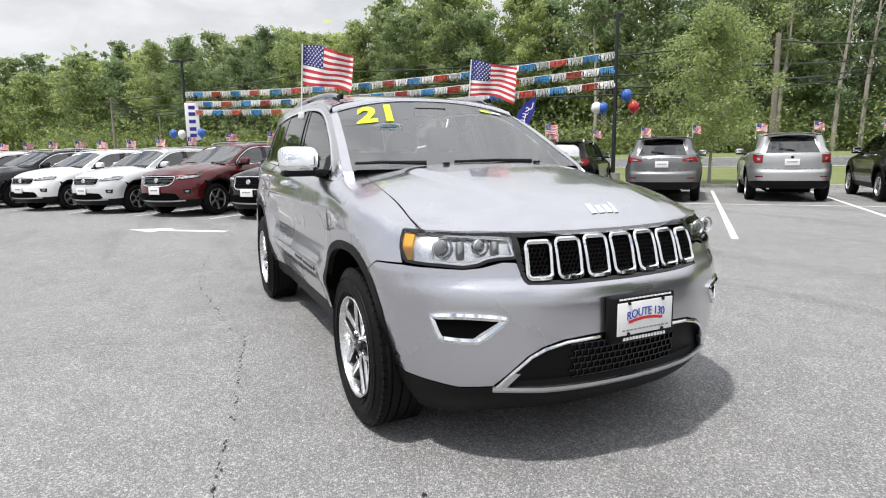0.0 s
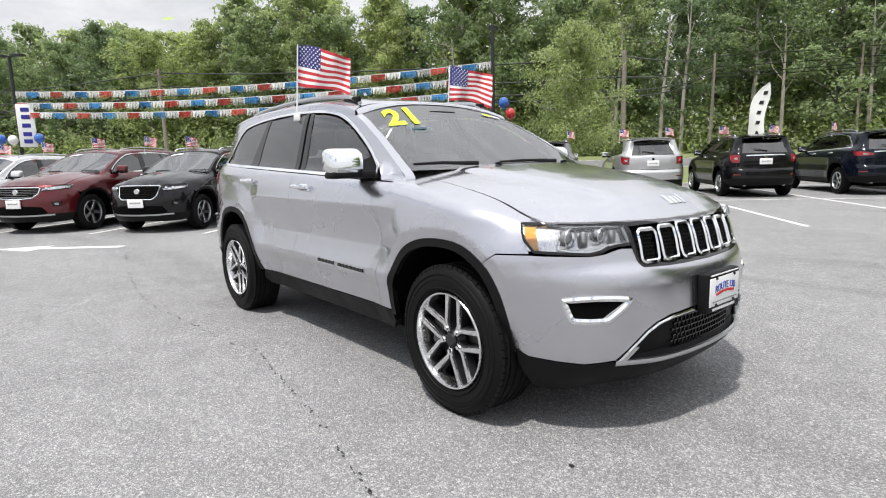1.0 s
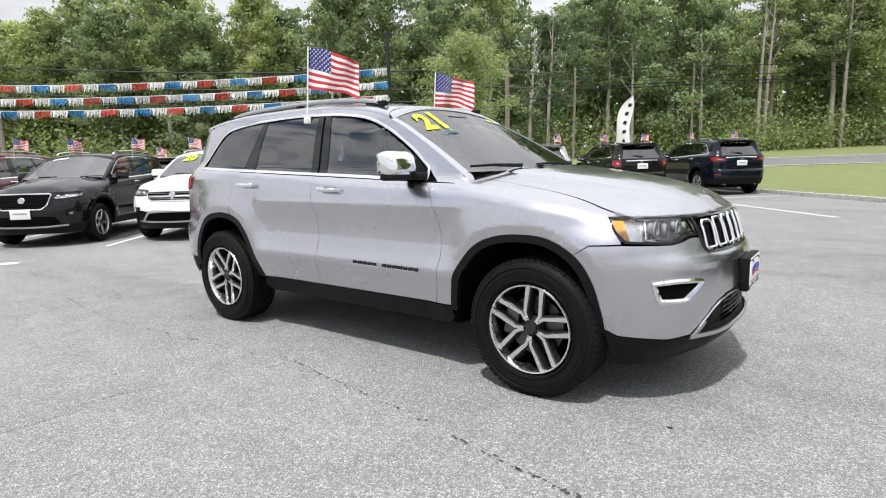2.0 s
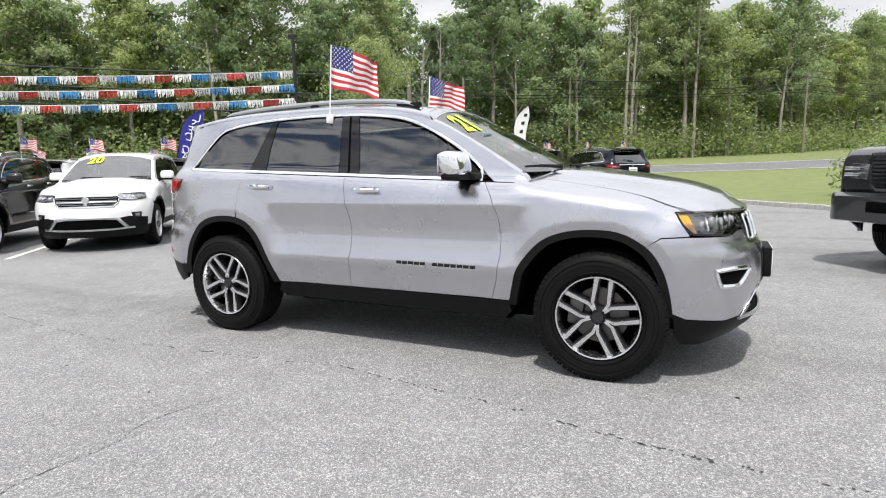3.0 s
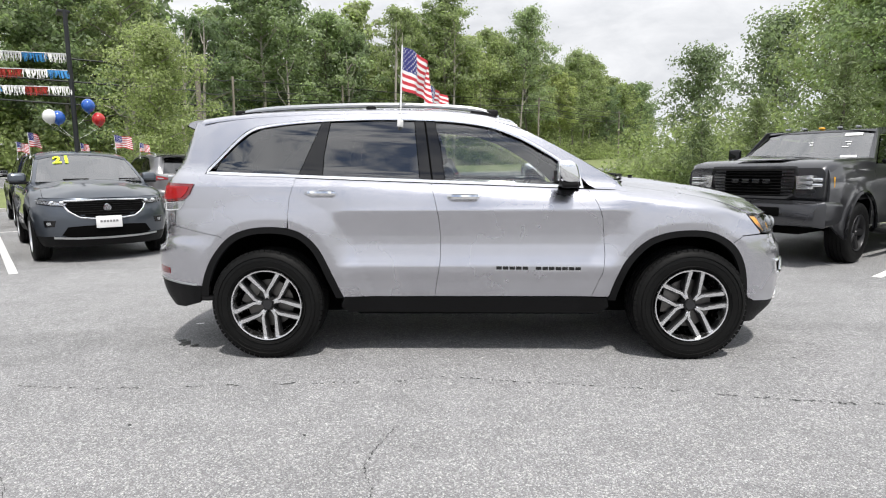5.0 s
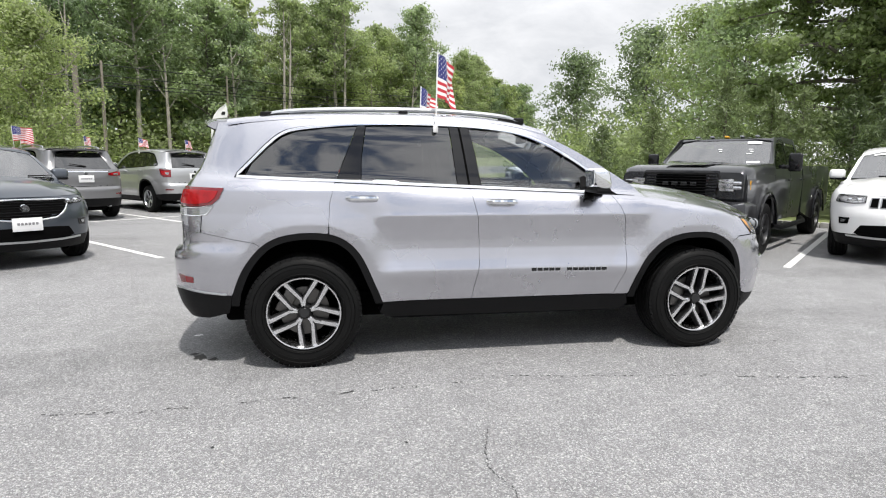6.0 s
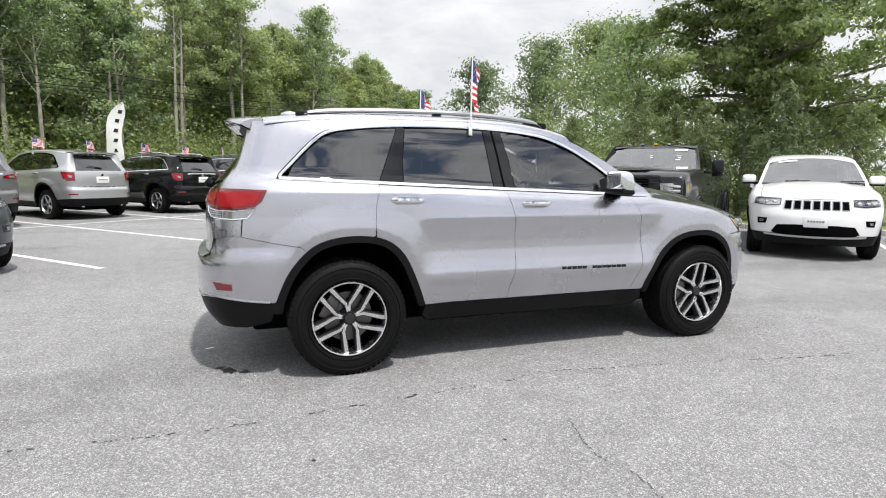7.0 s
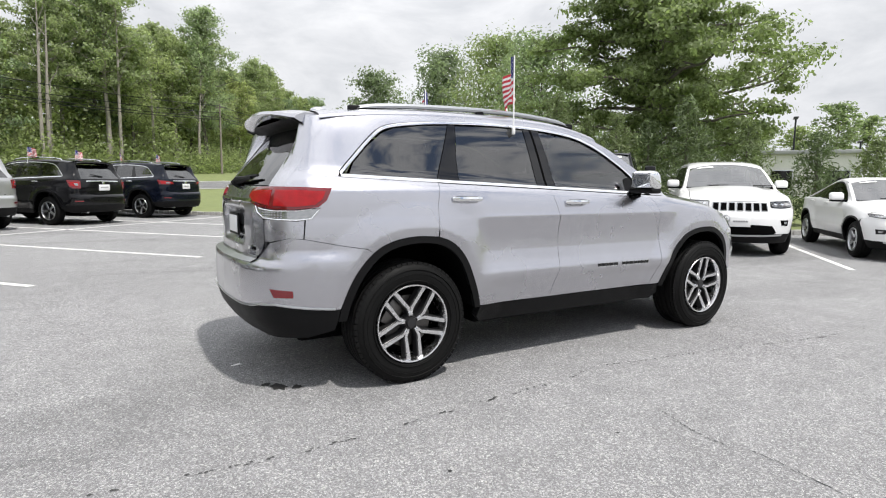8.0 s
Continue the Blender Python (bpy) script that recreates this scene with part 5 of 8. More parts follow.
def cabin(car):
    for y in (-0.38, 0.38):
        seat(car, 0.10, y)
        seat(car, -0.78, y, 0.66)
    bm = bmesh.new()
    add_box(bm, (0.86, 0, 1.06), (0.42, 1.44, 0.20), bevel=0.06, seg=3)
    add_box(bm, (0.62, 0.38, 1.14), (0.16, 0.36, 0.12), bevel=0.04)
    add_box(bm, (0.35, 0, 0.80), (0.9, 0.22, 0.18), bevel=0.04)
    part("dashboard", bm, SEAT, car)
    rows = []
    m = pose(0.44, 0.38, 1.10, 0, -62, 0)
    for k in range(28):
        a = 2 * math.pi * k / 28
        rows.append([m @ Vector(((0.18 + 0.016 * math.cos(b)) * math.cos(a), (0.18 + 0.016 * math.cos(b)) * math.sin(a), 0.016 * math.sin(b))) for b in (2 * math.pi * j / 6 for j in range(6))])
    st = part("steering_wheel", loft(rows, close_u=True, close_v=True), PLASTIC, car)
    bm = bmesh.new()
    add_box(bm, (0, 0, -0.01), (0.14, 0.16, 0.04), m=m, bevel=0.015)
    add_box(bm, (0, 0, -0.01), (0.04, 0.34, 0.02), m=m)
    part("wheel_boss", bm, PLASTIC, st)
    bm = bmesh.new()
    add_box(bm, (0, 0, 0.52), (1.7, 1.5, 0.06), bevel=0.02)
    for sg in (-1, 1):
        add_box(bm, (0, sg * 0.80, 0.85), (1.7, 0.05, 0.66), bevel=0.02)
    add_box(bm, (-1.55, 0, 0.85), (0.9, 0.84, 0.6), bevel=0.05)
    part("cabin_floor", bm, SEAT, car)
    bm = bmesh.new()
    add_box(bm, (0.33, 0, 1.60), (0.03, 0.24, 0.065), bevel=0.012)
    part("rear_view_mirror", bm, PLASTIC, car)


LENSBALL = mat("projector_glass", (0.28, 0.29, 0.30), 0.05, 0.6, coat=1.0)
mat_lamp = mat("lamp_housing", (0.78, 0.78, 0.79), 0.2, 0.95, vary=0.35, scale=14)
STICKER = mat("pale_blue_sticker", (0.20, 0.30, 0.34), 0.5, vary=0.5, scale=30)
HERO, HSHAPE = hero()


# ---- ground, road, kerbs, painted lines ----
G1 = Vector((math.cos(radians(131)), math.sin(radians(131)), 0))
G2 = Vector((math.sin(radians(131)), -math.cos(radians(131)), 0))


def lot(s, q, z=0.0):
    """The lot's own grid: s along the rows of bays, q across them."""
    return G2 * s + G1 * q + Vector((0, 0, z))


EDGE_S, EDGE_Q = 11.8, 20.0


def land(s, q):
    if s < EDGE_S and q < EDGE_Q:
        return -0.06
    return 0.09 + 1.15 * sstep(21, 46, q) + 0.25 * sstep(14, 40, s) * (1 - sstep(-5, 20, q)) + (2.5 * sstep(60, 200, abs(q) + abs(s)))


def asphalt(name, tone=1.0):
    m = bpy.data.materials.new(name)
    m.use_nodes = True
    n, l = m.node_tree.nodes, m.node_tree.links
    p = n["Principled BSDF"]
    tc = n.new("ShaderNodeTexCoord")
    v1, v2, n1, n2, n3 = n.new("ShaderNodeTexVoronoi"), n.new("ShaderNodeTexVoronoi"), n.new("ShaderNodeTexNoise"), n.new("ShaderNodeTexNoise"), n.new("ShaderNodeTexNoise")
    v1.inputs["Scale"].default_value, v2.inputs["Scale"].default_value = 190, 95
    n1.inputs["Scale"].default_value, n1.inputs["Detail"].default_value = 0.35, 6
    n2.inputs["Scale"].default_value, n2.inputs["Detail"].default_value = 3.5, 6
    n3.inputs["Scale"].default_value, n3.inputs["Detail"].default_value = 45, 4
    for x in (v1, v2, n1, n2, n3):
        l.new(tc.outputs["Object"], x.inputs["Vector"])
    sep, sep2 = n.new("ShaderNodeSeparateColor"), n.new("ShaderNodeSeparateColor")
    l.new(v1.outputs["Color"], sep.inputs[0])
    l.new(v2.outputs["Color"], sep2.inputs[0])
    stone = n.new("ShaderNodeValToRGB")
    e = stone.color_ramp.elements
    e[0].position, e[0].color = 0.0, (0.084 * tone, 0.084 * tone, 0.086 * tone, 1)
    e[1].position, e[1].color = 0.52, (0.163 * tone, 0.163 * tone, 0.166 * tone, 1)
    for pos, c in ((0.80, 0.245), (0.93, 0.36), (1.0, 0.48)):
        k = e.new(pos)
        k.color = (c * tone, c * 0.995 * tone, c * 1.005 * tone, 1)
    l.new(sep.outputs[0], stone.inputs["Fac"])
    big = n.new("ShaderNodeValToRGB")
    e = big.color_ramp.elements
    e[0].position, e[0].color = 0.0, (0.123 * tone, 0.123 * tone, 0.125 * tone, 1)
    e[1].position, e[1].color = 0.82, (0.188 * tone, 0.188 * tone, 0.191 * tone, 1)
    k = e.new(0.97)
    k.color = (0.40 * tone, 0.395 * tone, 0.38 * tone, 1)
    l.new(sep2.outputs[1], big.inputs["Fac"])
    mx = n.new("ShaderNodeMix")
    mx.data_type = "RGBA"
    mx.inputs["Factor"].default_value = 0.4
    l.new(stone.outputs[0], mx.inputs[6])
    l.new(big.outputs[0], mx.inputs[7])
    hs = n.new("ShaderNodeHueSaturation")
    add = n.new("ShaderNodeMath")
    add.operation = "ADD"
    l.new(n1.outputs["Fac"], add.inputs[0])
    l.new(n2.outputs["Fac"], add.inputs[1])
    rng = n.new("ShaderNodeMapRange")
    rng.inputs[1].default_value, rng.inputs[2].default_value = 0.65, 1.35
    rng.inputs[3].default_value, rng.inputs[4].default_value = 0.86, 1.14
    l.new(add.outputs[0], rng.inputs[0])
    # long smooth bands where sealer and old wet tracks have darkened the surface
    turn, n4, band, mul = n.new("ShaderNodeMapping"), n.new("ShaderNodeTexNoise"), n.new("ShaderNodeMapRange"), n.new("ShaderNodeMath")
    turn.inputs["Rotation"].default_value, turn.inputs["Scale"].default_value = (0, 0, radians(-52)), (0.30, 1.5, 1.0)
    n4.inputs["Scale"].default_value, n4.inputs["Detail"].default_value, n4.inputs["Distortion"].default_value = 0.55, 5, 0.8
    band.inputs[1].default_value, band.inputs[2].default_value, band.inputs[3].default_value, band.inputs[4].default_value = 0.54, 0.64, 1.02, 0.88
    mul.operation = "MULTIPLY"
    l.new(tc.outputs["Object"], turn.inputs["Vector"])
    l.new(turn.outputs["Vector"], n4.inputs["Vector"])
    l.new(n4.outputs["Fac"], band.inputs[0])
    l.new(rng.outputs[0], mul.inputs[0])
    l.new(band.outputs[0], mul.inputs[1])
    l.new(mul.outputs[0], hs.inputs["Value"])
    l.new(mx.outputs[2], hs.inputs["Color"])
    l.new(hs.outputs[0], p.inputs["Base Color"])
    p.inputs["Roughness"].default_value = 0.82
    p.inputs["Specular IOR Level"].default_value = 0.2
    b = n.new("ShaderNodeBump")
    b.inputs["Strength"].default_value, b.inputs["Distance"].default_value = 0.75, 0.006
    h = n.new("ShaderNodeMath")
    h.operation = "SUBTRACT"
    l.new(n3.outputs["Fac"], h.inputs[0])
    l.new(v1.outputs["Distance"], h.inputs[1])
    l.new(h.outputs[0], b.inputs["Height"])
    l.new(b.outputs[0], p.inputs["Normal"])
    return m


ASPHALT = asphalt("worn_asphalt", 1.42)
ROADTOP = asphalt("road_asphalt", 0.95)
LINEWHITE = mat("road_paint", (0.72, 0.72, 0.70), 0.7, 0.0, vary=0.12, scale=5, bump=0.3, bscale=120)
CRACK = mat("tar_crack", (0.045, 0.045, 0.045), 0.85, 0.0, vary=0.3, scale=25)
OIL = mat("oil_stain", (0.02, 0.02, 0.02), 0.6, 0.0, vary=0.35, scale=30, bump=0.4, bscale=140)
GRANITE = mat("granite_block", (0.42, 0.41, 0.39), 0.85, 0.0, vary=0.25, scale=18, bump=0.5, bscale=60)
LAWN = mat("lawn", (0.170, 0.200, 0.075), 0.95, 0.0, vary=0.35, scale=1.3, bump=0.9, bscale=55)

cuts_s = sorted(set([-400, -200, -120, -90, -70, -50, -35, -20, -10, 0, 6, EDGE_S - 0.01, EDGE_S + 0.01, 14, 17, 20, 24, 28, 33, 40, 50, 65, 80, 100, 140, 200, 300, 400]))
cuts_q = sorted(set([-400, -200, -120, -80, -50, -30, -20, -12, -6, 0, 6, 12, EDGE_Q - 0.01, EDGE_Q + 0.01, 23, 26, 29, 32, 35, 38, 41, 44, 48, 55, 65, 80, 100, 140, 200, 300, 400]))
bm = loft([[lot(s, q, land(s, q)) for q in cuts_q] for s in cuts_s])
tagged(part("ground", bm, LAWN, None), "mown grass ground reaching to the trees", "ground", kind="structure")

bm = bmesh.new()
vs = [bm.verts.new(lot(s, q)) for s, q in ((-90, -60), (EDGE_S, -60), (EDGE_S, EDGE_Q), (-90, EDGE_Q))]
bm.faces.new(vs)
tagged(part("parking_lot", bm, ASPHALT), "worn grey asphalt parking lot with pale aggregate", "asphalt", kind="structure")
bm = loft([[lot(s, q, land(s, q) + 0.02) for q in (31.0, 32.5, 34, 35.5, 37, 38.0)] for s in np.arange(-160, 161, 8)])
tagged(part("road", bm, ROADTOP), "grey asphalt road beyond the lawn", "road", kind="structure")
for q in (31.3, 37.7):
    bm = loft([[lot(s, q + d, land(s, q + d) + 0.026) for d in (-0.07, 0.07)] for s in np.arange(-160, 161, 8)])
    tagged(part("trim", bm, LINEWHITE), "white painted road edge line", "road line", kind="structure")


def strip(a, b, w, name="bay_line", label="worn white painted bay line on the asphalt"):
    a, b = Vector(a), Vector(b)
    d = (b - a).normalized()
    t = Vector((-d.y, d.x, 0)) * w / 2
    k = max(2, int((b - a).length / 0.25))
    rows = []
    for i in range(k + 1):
        p = a + (b - a) * i / k + Vector((0, 0, 0.004))
        j = 0.010 * noise.noise(p * 3.1)
        rows.append([p - t * (1 + j * 6), p + t * (1 + noise.noise(p * 2.7 + Vector((9, 0, 0))) * 0.07)])
    return tagged(part(name, loft(rows), LINEWHITE, None), label, "painted line", "painted lines of the lot")


for s in (-15.3, -12.8, -10.3, -7.9, -5.4, -2.9, -0.2, 2.6, 5.5, 8.4):
    strip(lot(s, 5.6 + (0.5 if s > 4 else 0)), lot(s, 17.7), 0.10)
strip(lot(-16, 12.0), lot(11.4, 12.15), 0.10)
for q in (-1.65, -4.3, -7.0):
    strip(lot(5.05, q), lot(11.2, q), 0.10)

# arrow
bm = bmesh.new()
a, b = Vector((-8.40, -2.50, 0.004)), Vector((-7.0, -0.85, 0.004))
d = (b - a).normalized()
t = Vector((-d.y, d.x, 0))
pts = [a, a + d * 0.80 + t * 0.32, a + d * 0.80 + t * 0.10, b + t * 0.10, b - t * 0.10, a + d * 0.80 - t * 0.10, a + d * 0.80 - t * 0.32]
bm.faces.new([bm.verts.new(p) for p in pts])
tagged(part("arrow_marking", bm, LINEWHITE), "white painted direction arrow on the asphalt", "arrow")

# kerb of granite blocks
kerb = empty("kerb", Matrix(), "pale granite block kerb along the lawn", "kerb", kind="structure")
bm = bmesh.new()
add_box(bm, (0, 0, 0), (0.235, 0.13, 0.22), bevel=0.012, seg=1)
block = part("block", bm, GRANITE, kerb)
first = True
places = [(EDGE_S, q, 90) for q in np.arange(-9, EDGE_Q, 0.25)] + [(s, EDGE_Q, 0) for s in np.arange(-16, EDGE_S, 0.25)]
for s, q, turn in places:
    o = block if first else new("block", block.data)
    first = False
    o.parent = kerb
    p = lot(s, q, 0.015 + random.uniform(-0.008, 0.008))
    o.matrix_local = Matrix.Translation(p) @ pose(0, 0, 0, random.uniform(-2, 2), random.uniform(-2, 2), 41 + turn + random.uniform(-2, 2))


def blob(bm, c, rx, ry, turn, z=0.003, n=9):
    pts = []
    for k in range(n):
        a = 2 * math.pi * k / n
        r = random.uniform(0.55, 1.15)
        x, y = rx * r * math.cos(a), ry * r * math.sin(a)
        pts.append(bm.verts.new((c[0] + x * math.cos(turn) - y * math.sin(turn), c[1] + x * math.sin(turn) + y * math.cos(turn), z)))
    bm.faces.new(pts)


# the broken joint that runs beside the car, cracks and stains
random.seed(4)
bm = bmesh.new()
seam = smooth_line([(4.6, -1.75), (3.2, -1.72), (2.4, -1.69), (1.9, -1.65), (1.1, -1.49), (0.54, -1.41), (-0.16, -1.30), (-0.6, -1.38), (-1.0, -1.40), (-1.7, -1.46), (-2.4, -1.50), (-3.3, -1.42), (-4.6, -1.25), (-6.0, -1.0)], 26)
for i in range(len(seam) - 1):
    a, b = seam[i], seam[i + 1]
    if noise.noise(Vector((i * 0.21, 1.7, 0))) < -0.12:
        continue
    if random.random() < 0.72:
        L = math.hypot(b[0] - a[0], b[1] - a[1])
        blob(bm, ((a[0] + b[0]) / 2 + random.uniform(-0.01, 0.01), (a[1] + b[1]) / 2 + random.uniform(-0.012, 0.012)), L * random.uniform(0.25, 0.7), random.uniform(0.003, 0.011), math.atan2(b[1] - a[1], b[0] - a[0]) + random.uniform(-0.2, 0.2))
tagged(part("joint", bm, CRACK, smooth=0), "broken dark tar joint in the asphalt beside the car", "crack", kind="stuff")
bm = bmesh.new()
for line, w in (([(-0.46, -2.02), (-0.50, -2.16), (-0.55, -2.38), (-0.49, -2.62), (-0.53, -2.95), (-0.48, -3.3), (-0.52, -3.7)], 0.0035),
                ([(2.6, -2.5), (2.2, -2.62), (1.7, -2.95), (1.2, -3.2), (0.6, -3.3)], 0.0022), ([(-2.9, -2.3), (-2.2, -2.45), (-1.8, -2.9)], 0.002)):
    pts = smooth_line(line, 14)
    for i in range(len(pts) - 1):
        a, b = pts[i], pts[i + 1]
        if random.random() < 0.9:
            blob(bm, ((a[0] + b[0]) / 2 + random.uniform(-0.008, 0.008), (a[1] + b[1]) / 2 + random.uniform(-0.008, 0.008)), math.hypot(b[0] - a[0], b[1] - a[1]) * 0.62, w * random.uniform(0.5, 1.3), math.atan2(b[1] - a[1], b[0] - a[0]), n=7)
tagged(part("cracks", bm, CRACK, smooth=0), "fine dark cracks in the asphalt", "crack", kind="stuff")
bm = bmesh.new()
for c, r in (((-2.21, -0.60), 0.075), ((-2.12, -0.66), 0.04), ((-2.27, -0.53), 0.035), ((2.2, -0.9), 0.016), ((-1.84, -2.0), 0.013), ((-0.9, -2.1), 0.012), ((2.9, -2.0), 0.012)):
    blob(bm, c, r, r * 0.75, random.uniform(0, 3), 0.004, 13)
tagged(part("oil_stain", bm, OIL, smooth=0), "black oil spots on the asphalt behind the car", "stain", kind="stuff")
bm = bmesh.new()
random.seed(12)
for k in range(420):
    x, y = random.uniform(-6, 6), random.uniform(-4.5, 3)
    s = random.uniform(0.003, 0.007)
    add_box(bm, (x, y, s * 0.4), (s * random.uniform(0.8, 1.6), s, s * 0.9), m=None)
tagged(part("grit", bm, GRANITE, smooth=0), "loose pale grit on the asphalt", "grit", kind="stuff")
bm = bmesh.new()
blob(bm, (-2.35, -0.05), 0.045, 0.02, 0.4, 0.006, 8)
tagged(part("litter", bm, PLATEWHITE, smooth=0), "small white scrap lying on the asphalt", "litter")


# ---- trees ----
def leafy(name, base, hue=0.03, trans=0.55):
    m = bpy.data.materials.new(name)
    m.use_nodes = True
    n, l = m.node_tree.nodes, m.node_tree.links
    p, out = n["Principled BSDF"], n["Material Output"]
    gi = n.new("ShaderNodeNewGeometry")
    oi = n.new("ShaderNodeObjectInfo")
    hs = n.new("ShaderNodeHueSaturation")
    hs.inputs["Color"].default_value = (*base, 1)
    r1, r2 = n.new("ShaderNodeMapRange"), n.new("ShaderNodeMapRange")
    r1.inputs[3].default_value, r1.inputs[4].default_value = 0.65, 1.35
    r3, both_ = n.new("ShaderNodeMapRange"), n.new("ShaderNodeMath")
    r3.inputs[3].default_value, r3.inputs[4].default_value = 1.22, 0.80
    both_.operation = "MULTIPLY"
    r2.inputs[3].default_value, r2.inputs[4].default_value = 0.5 - hue, 0.5 + hue * 0.6
    l.new(gi.outputs["Random Per Island"], r1.inputs[0])
    l.new(oi.outputs["Random"], r2.inputs[0])
    l.new(oi.outputs["Random"], r3.inputs[0])
    l.new(r1.outputs[0], both_.inputs[0])
    l.new(r3.outputs[0], both_.inputs[1])
    l.new(both_.outputs[0], hs.inputs["Value"])
    l.new(r2.outputs[0], hs.inputs["Hue"])
    l.new(hs.outputs[0], p.inputs["Base Color"])
    p.inputs["Roughness"].default_value = 0.55
    tr, mx = n.new("ShaderNodeBsdfTranslucent"), n.new("ShaderNodeMixShader")
    g = n.new("ShaderNodeMix")
    g.data_type, g.blend_type = "RGBA", "MULTIPLY"
    g.inputs["Factor"].default_value = 1.0
    g.inputs[7].default_value = (1.5, 1.65, 1.1, 1)
    l.new(hs.outputs[0], g.inputs[6])
    l.new(g.outputs[2], tr.inputs["Color"])
    mx.inputs[0].default_value = trans
    l.new(p.outputs[0], mx.inputs[1])
    l.new(tr.outputs[0], mx.inputs[2])
    l.new(mx.outputs[0], out.inputs["Surface"])
    return m


LEAF = leafy("leaf_green", (0.245, 0.290, 0.170))
LEAFDARK = leafy("leaf_dark", (0.200, 0.250, 0.158), 0.02)
LEAFLIGHT = leafy("leaf_light", (0.280, 0.318, 0.165), 0.02)
LEAFOAK = leafy("leaf_oak", (0.205, 0.250, 0.120), 0.01, 0.5)
LEAFWHITE = leafy("leaf_with_blossom", (0.23, 0.27, 0.18), 0.02)
NEEDLE = leafy("needle_green", (0.135, 0.175, 0.082), 0.015, 0.3)
BARK = mat("grey_bark", (0.16, 0.145, 0.125), 0.9, 0.0, vary=0.35, scale=4, bump=0.8, bscale=25)
BARKPALE = mat("pale_bark", (0.30, 0.275, 0.245), 0.9, 0.0, vary=0.3, scale=3, bump=0.6, bscale=25)
WOOD = mat("weathered_pole_wood", (0.22, 0.195, 0.165), 0.9, 0.0, vary=0.25, scale=6, bump=0.5, bscale=40)


def leaves(centres, sizes, flat=0.0, narrow=1.0, seed=0, facing=None):
    """Small quads at centres, turned every way, or about the ways they face."""
    rng = np.random.default_rng(seed)
    n = len(centres)
    a = rng.normal(size=(n, 3))
    if facing is not None:
        w = facing + rng.normal(size=(n, 3)) * 0.42
        w /= np.linalg.norm(w, axis=1)[:, None]
        a -= (a * w).sum(1)[:, None] * w
    if facing is None:
        a[:, 2] *= 1 - flat
    a /= np.linalg.norm(a, axis=1)[:, None]
    b = rng.normal(size=(n, 3))
    b[:, 2] *= 1 - flat
    b -= (a * b).sum(1)[:, None] * a
    if facing is not None:
        b = np.cross(w, a)
    b /= np.linalg.norm(b, axis=1)[:, None]
    s = np.asarray(sizes)[:, None]
    c = np.asarray(centres)
    v = np.stack([c - a * s, c + b * s * 0.62 * narrow, c + a * s, c - b * s * 0.62 * narrow], 1).reshape(-1, 3)
    f = np.arange(4 * n).reshape(-1, 4)
    me = bpy.data.meshes.new("crown")
    me.vertices.add(4 * n)
    me.vertices.foreach_set("co", v.ravel())
    me.loops.add(4 * n)
    me.loops.foreach_set("vertex_index", f.ravel())
    me.polygons.add(n)
    me.polygons.foreach_set("loop_start", np.arange(0, 4 * n, 4))
    me.update(calc_edges=True)
    return me


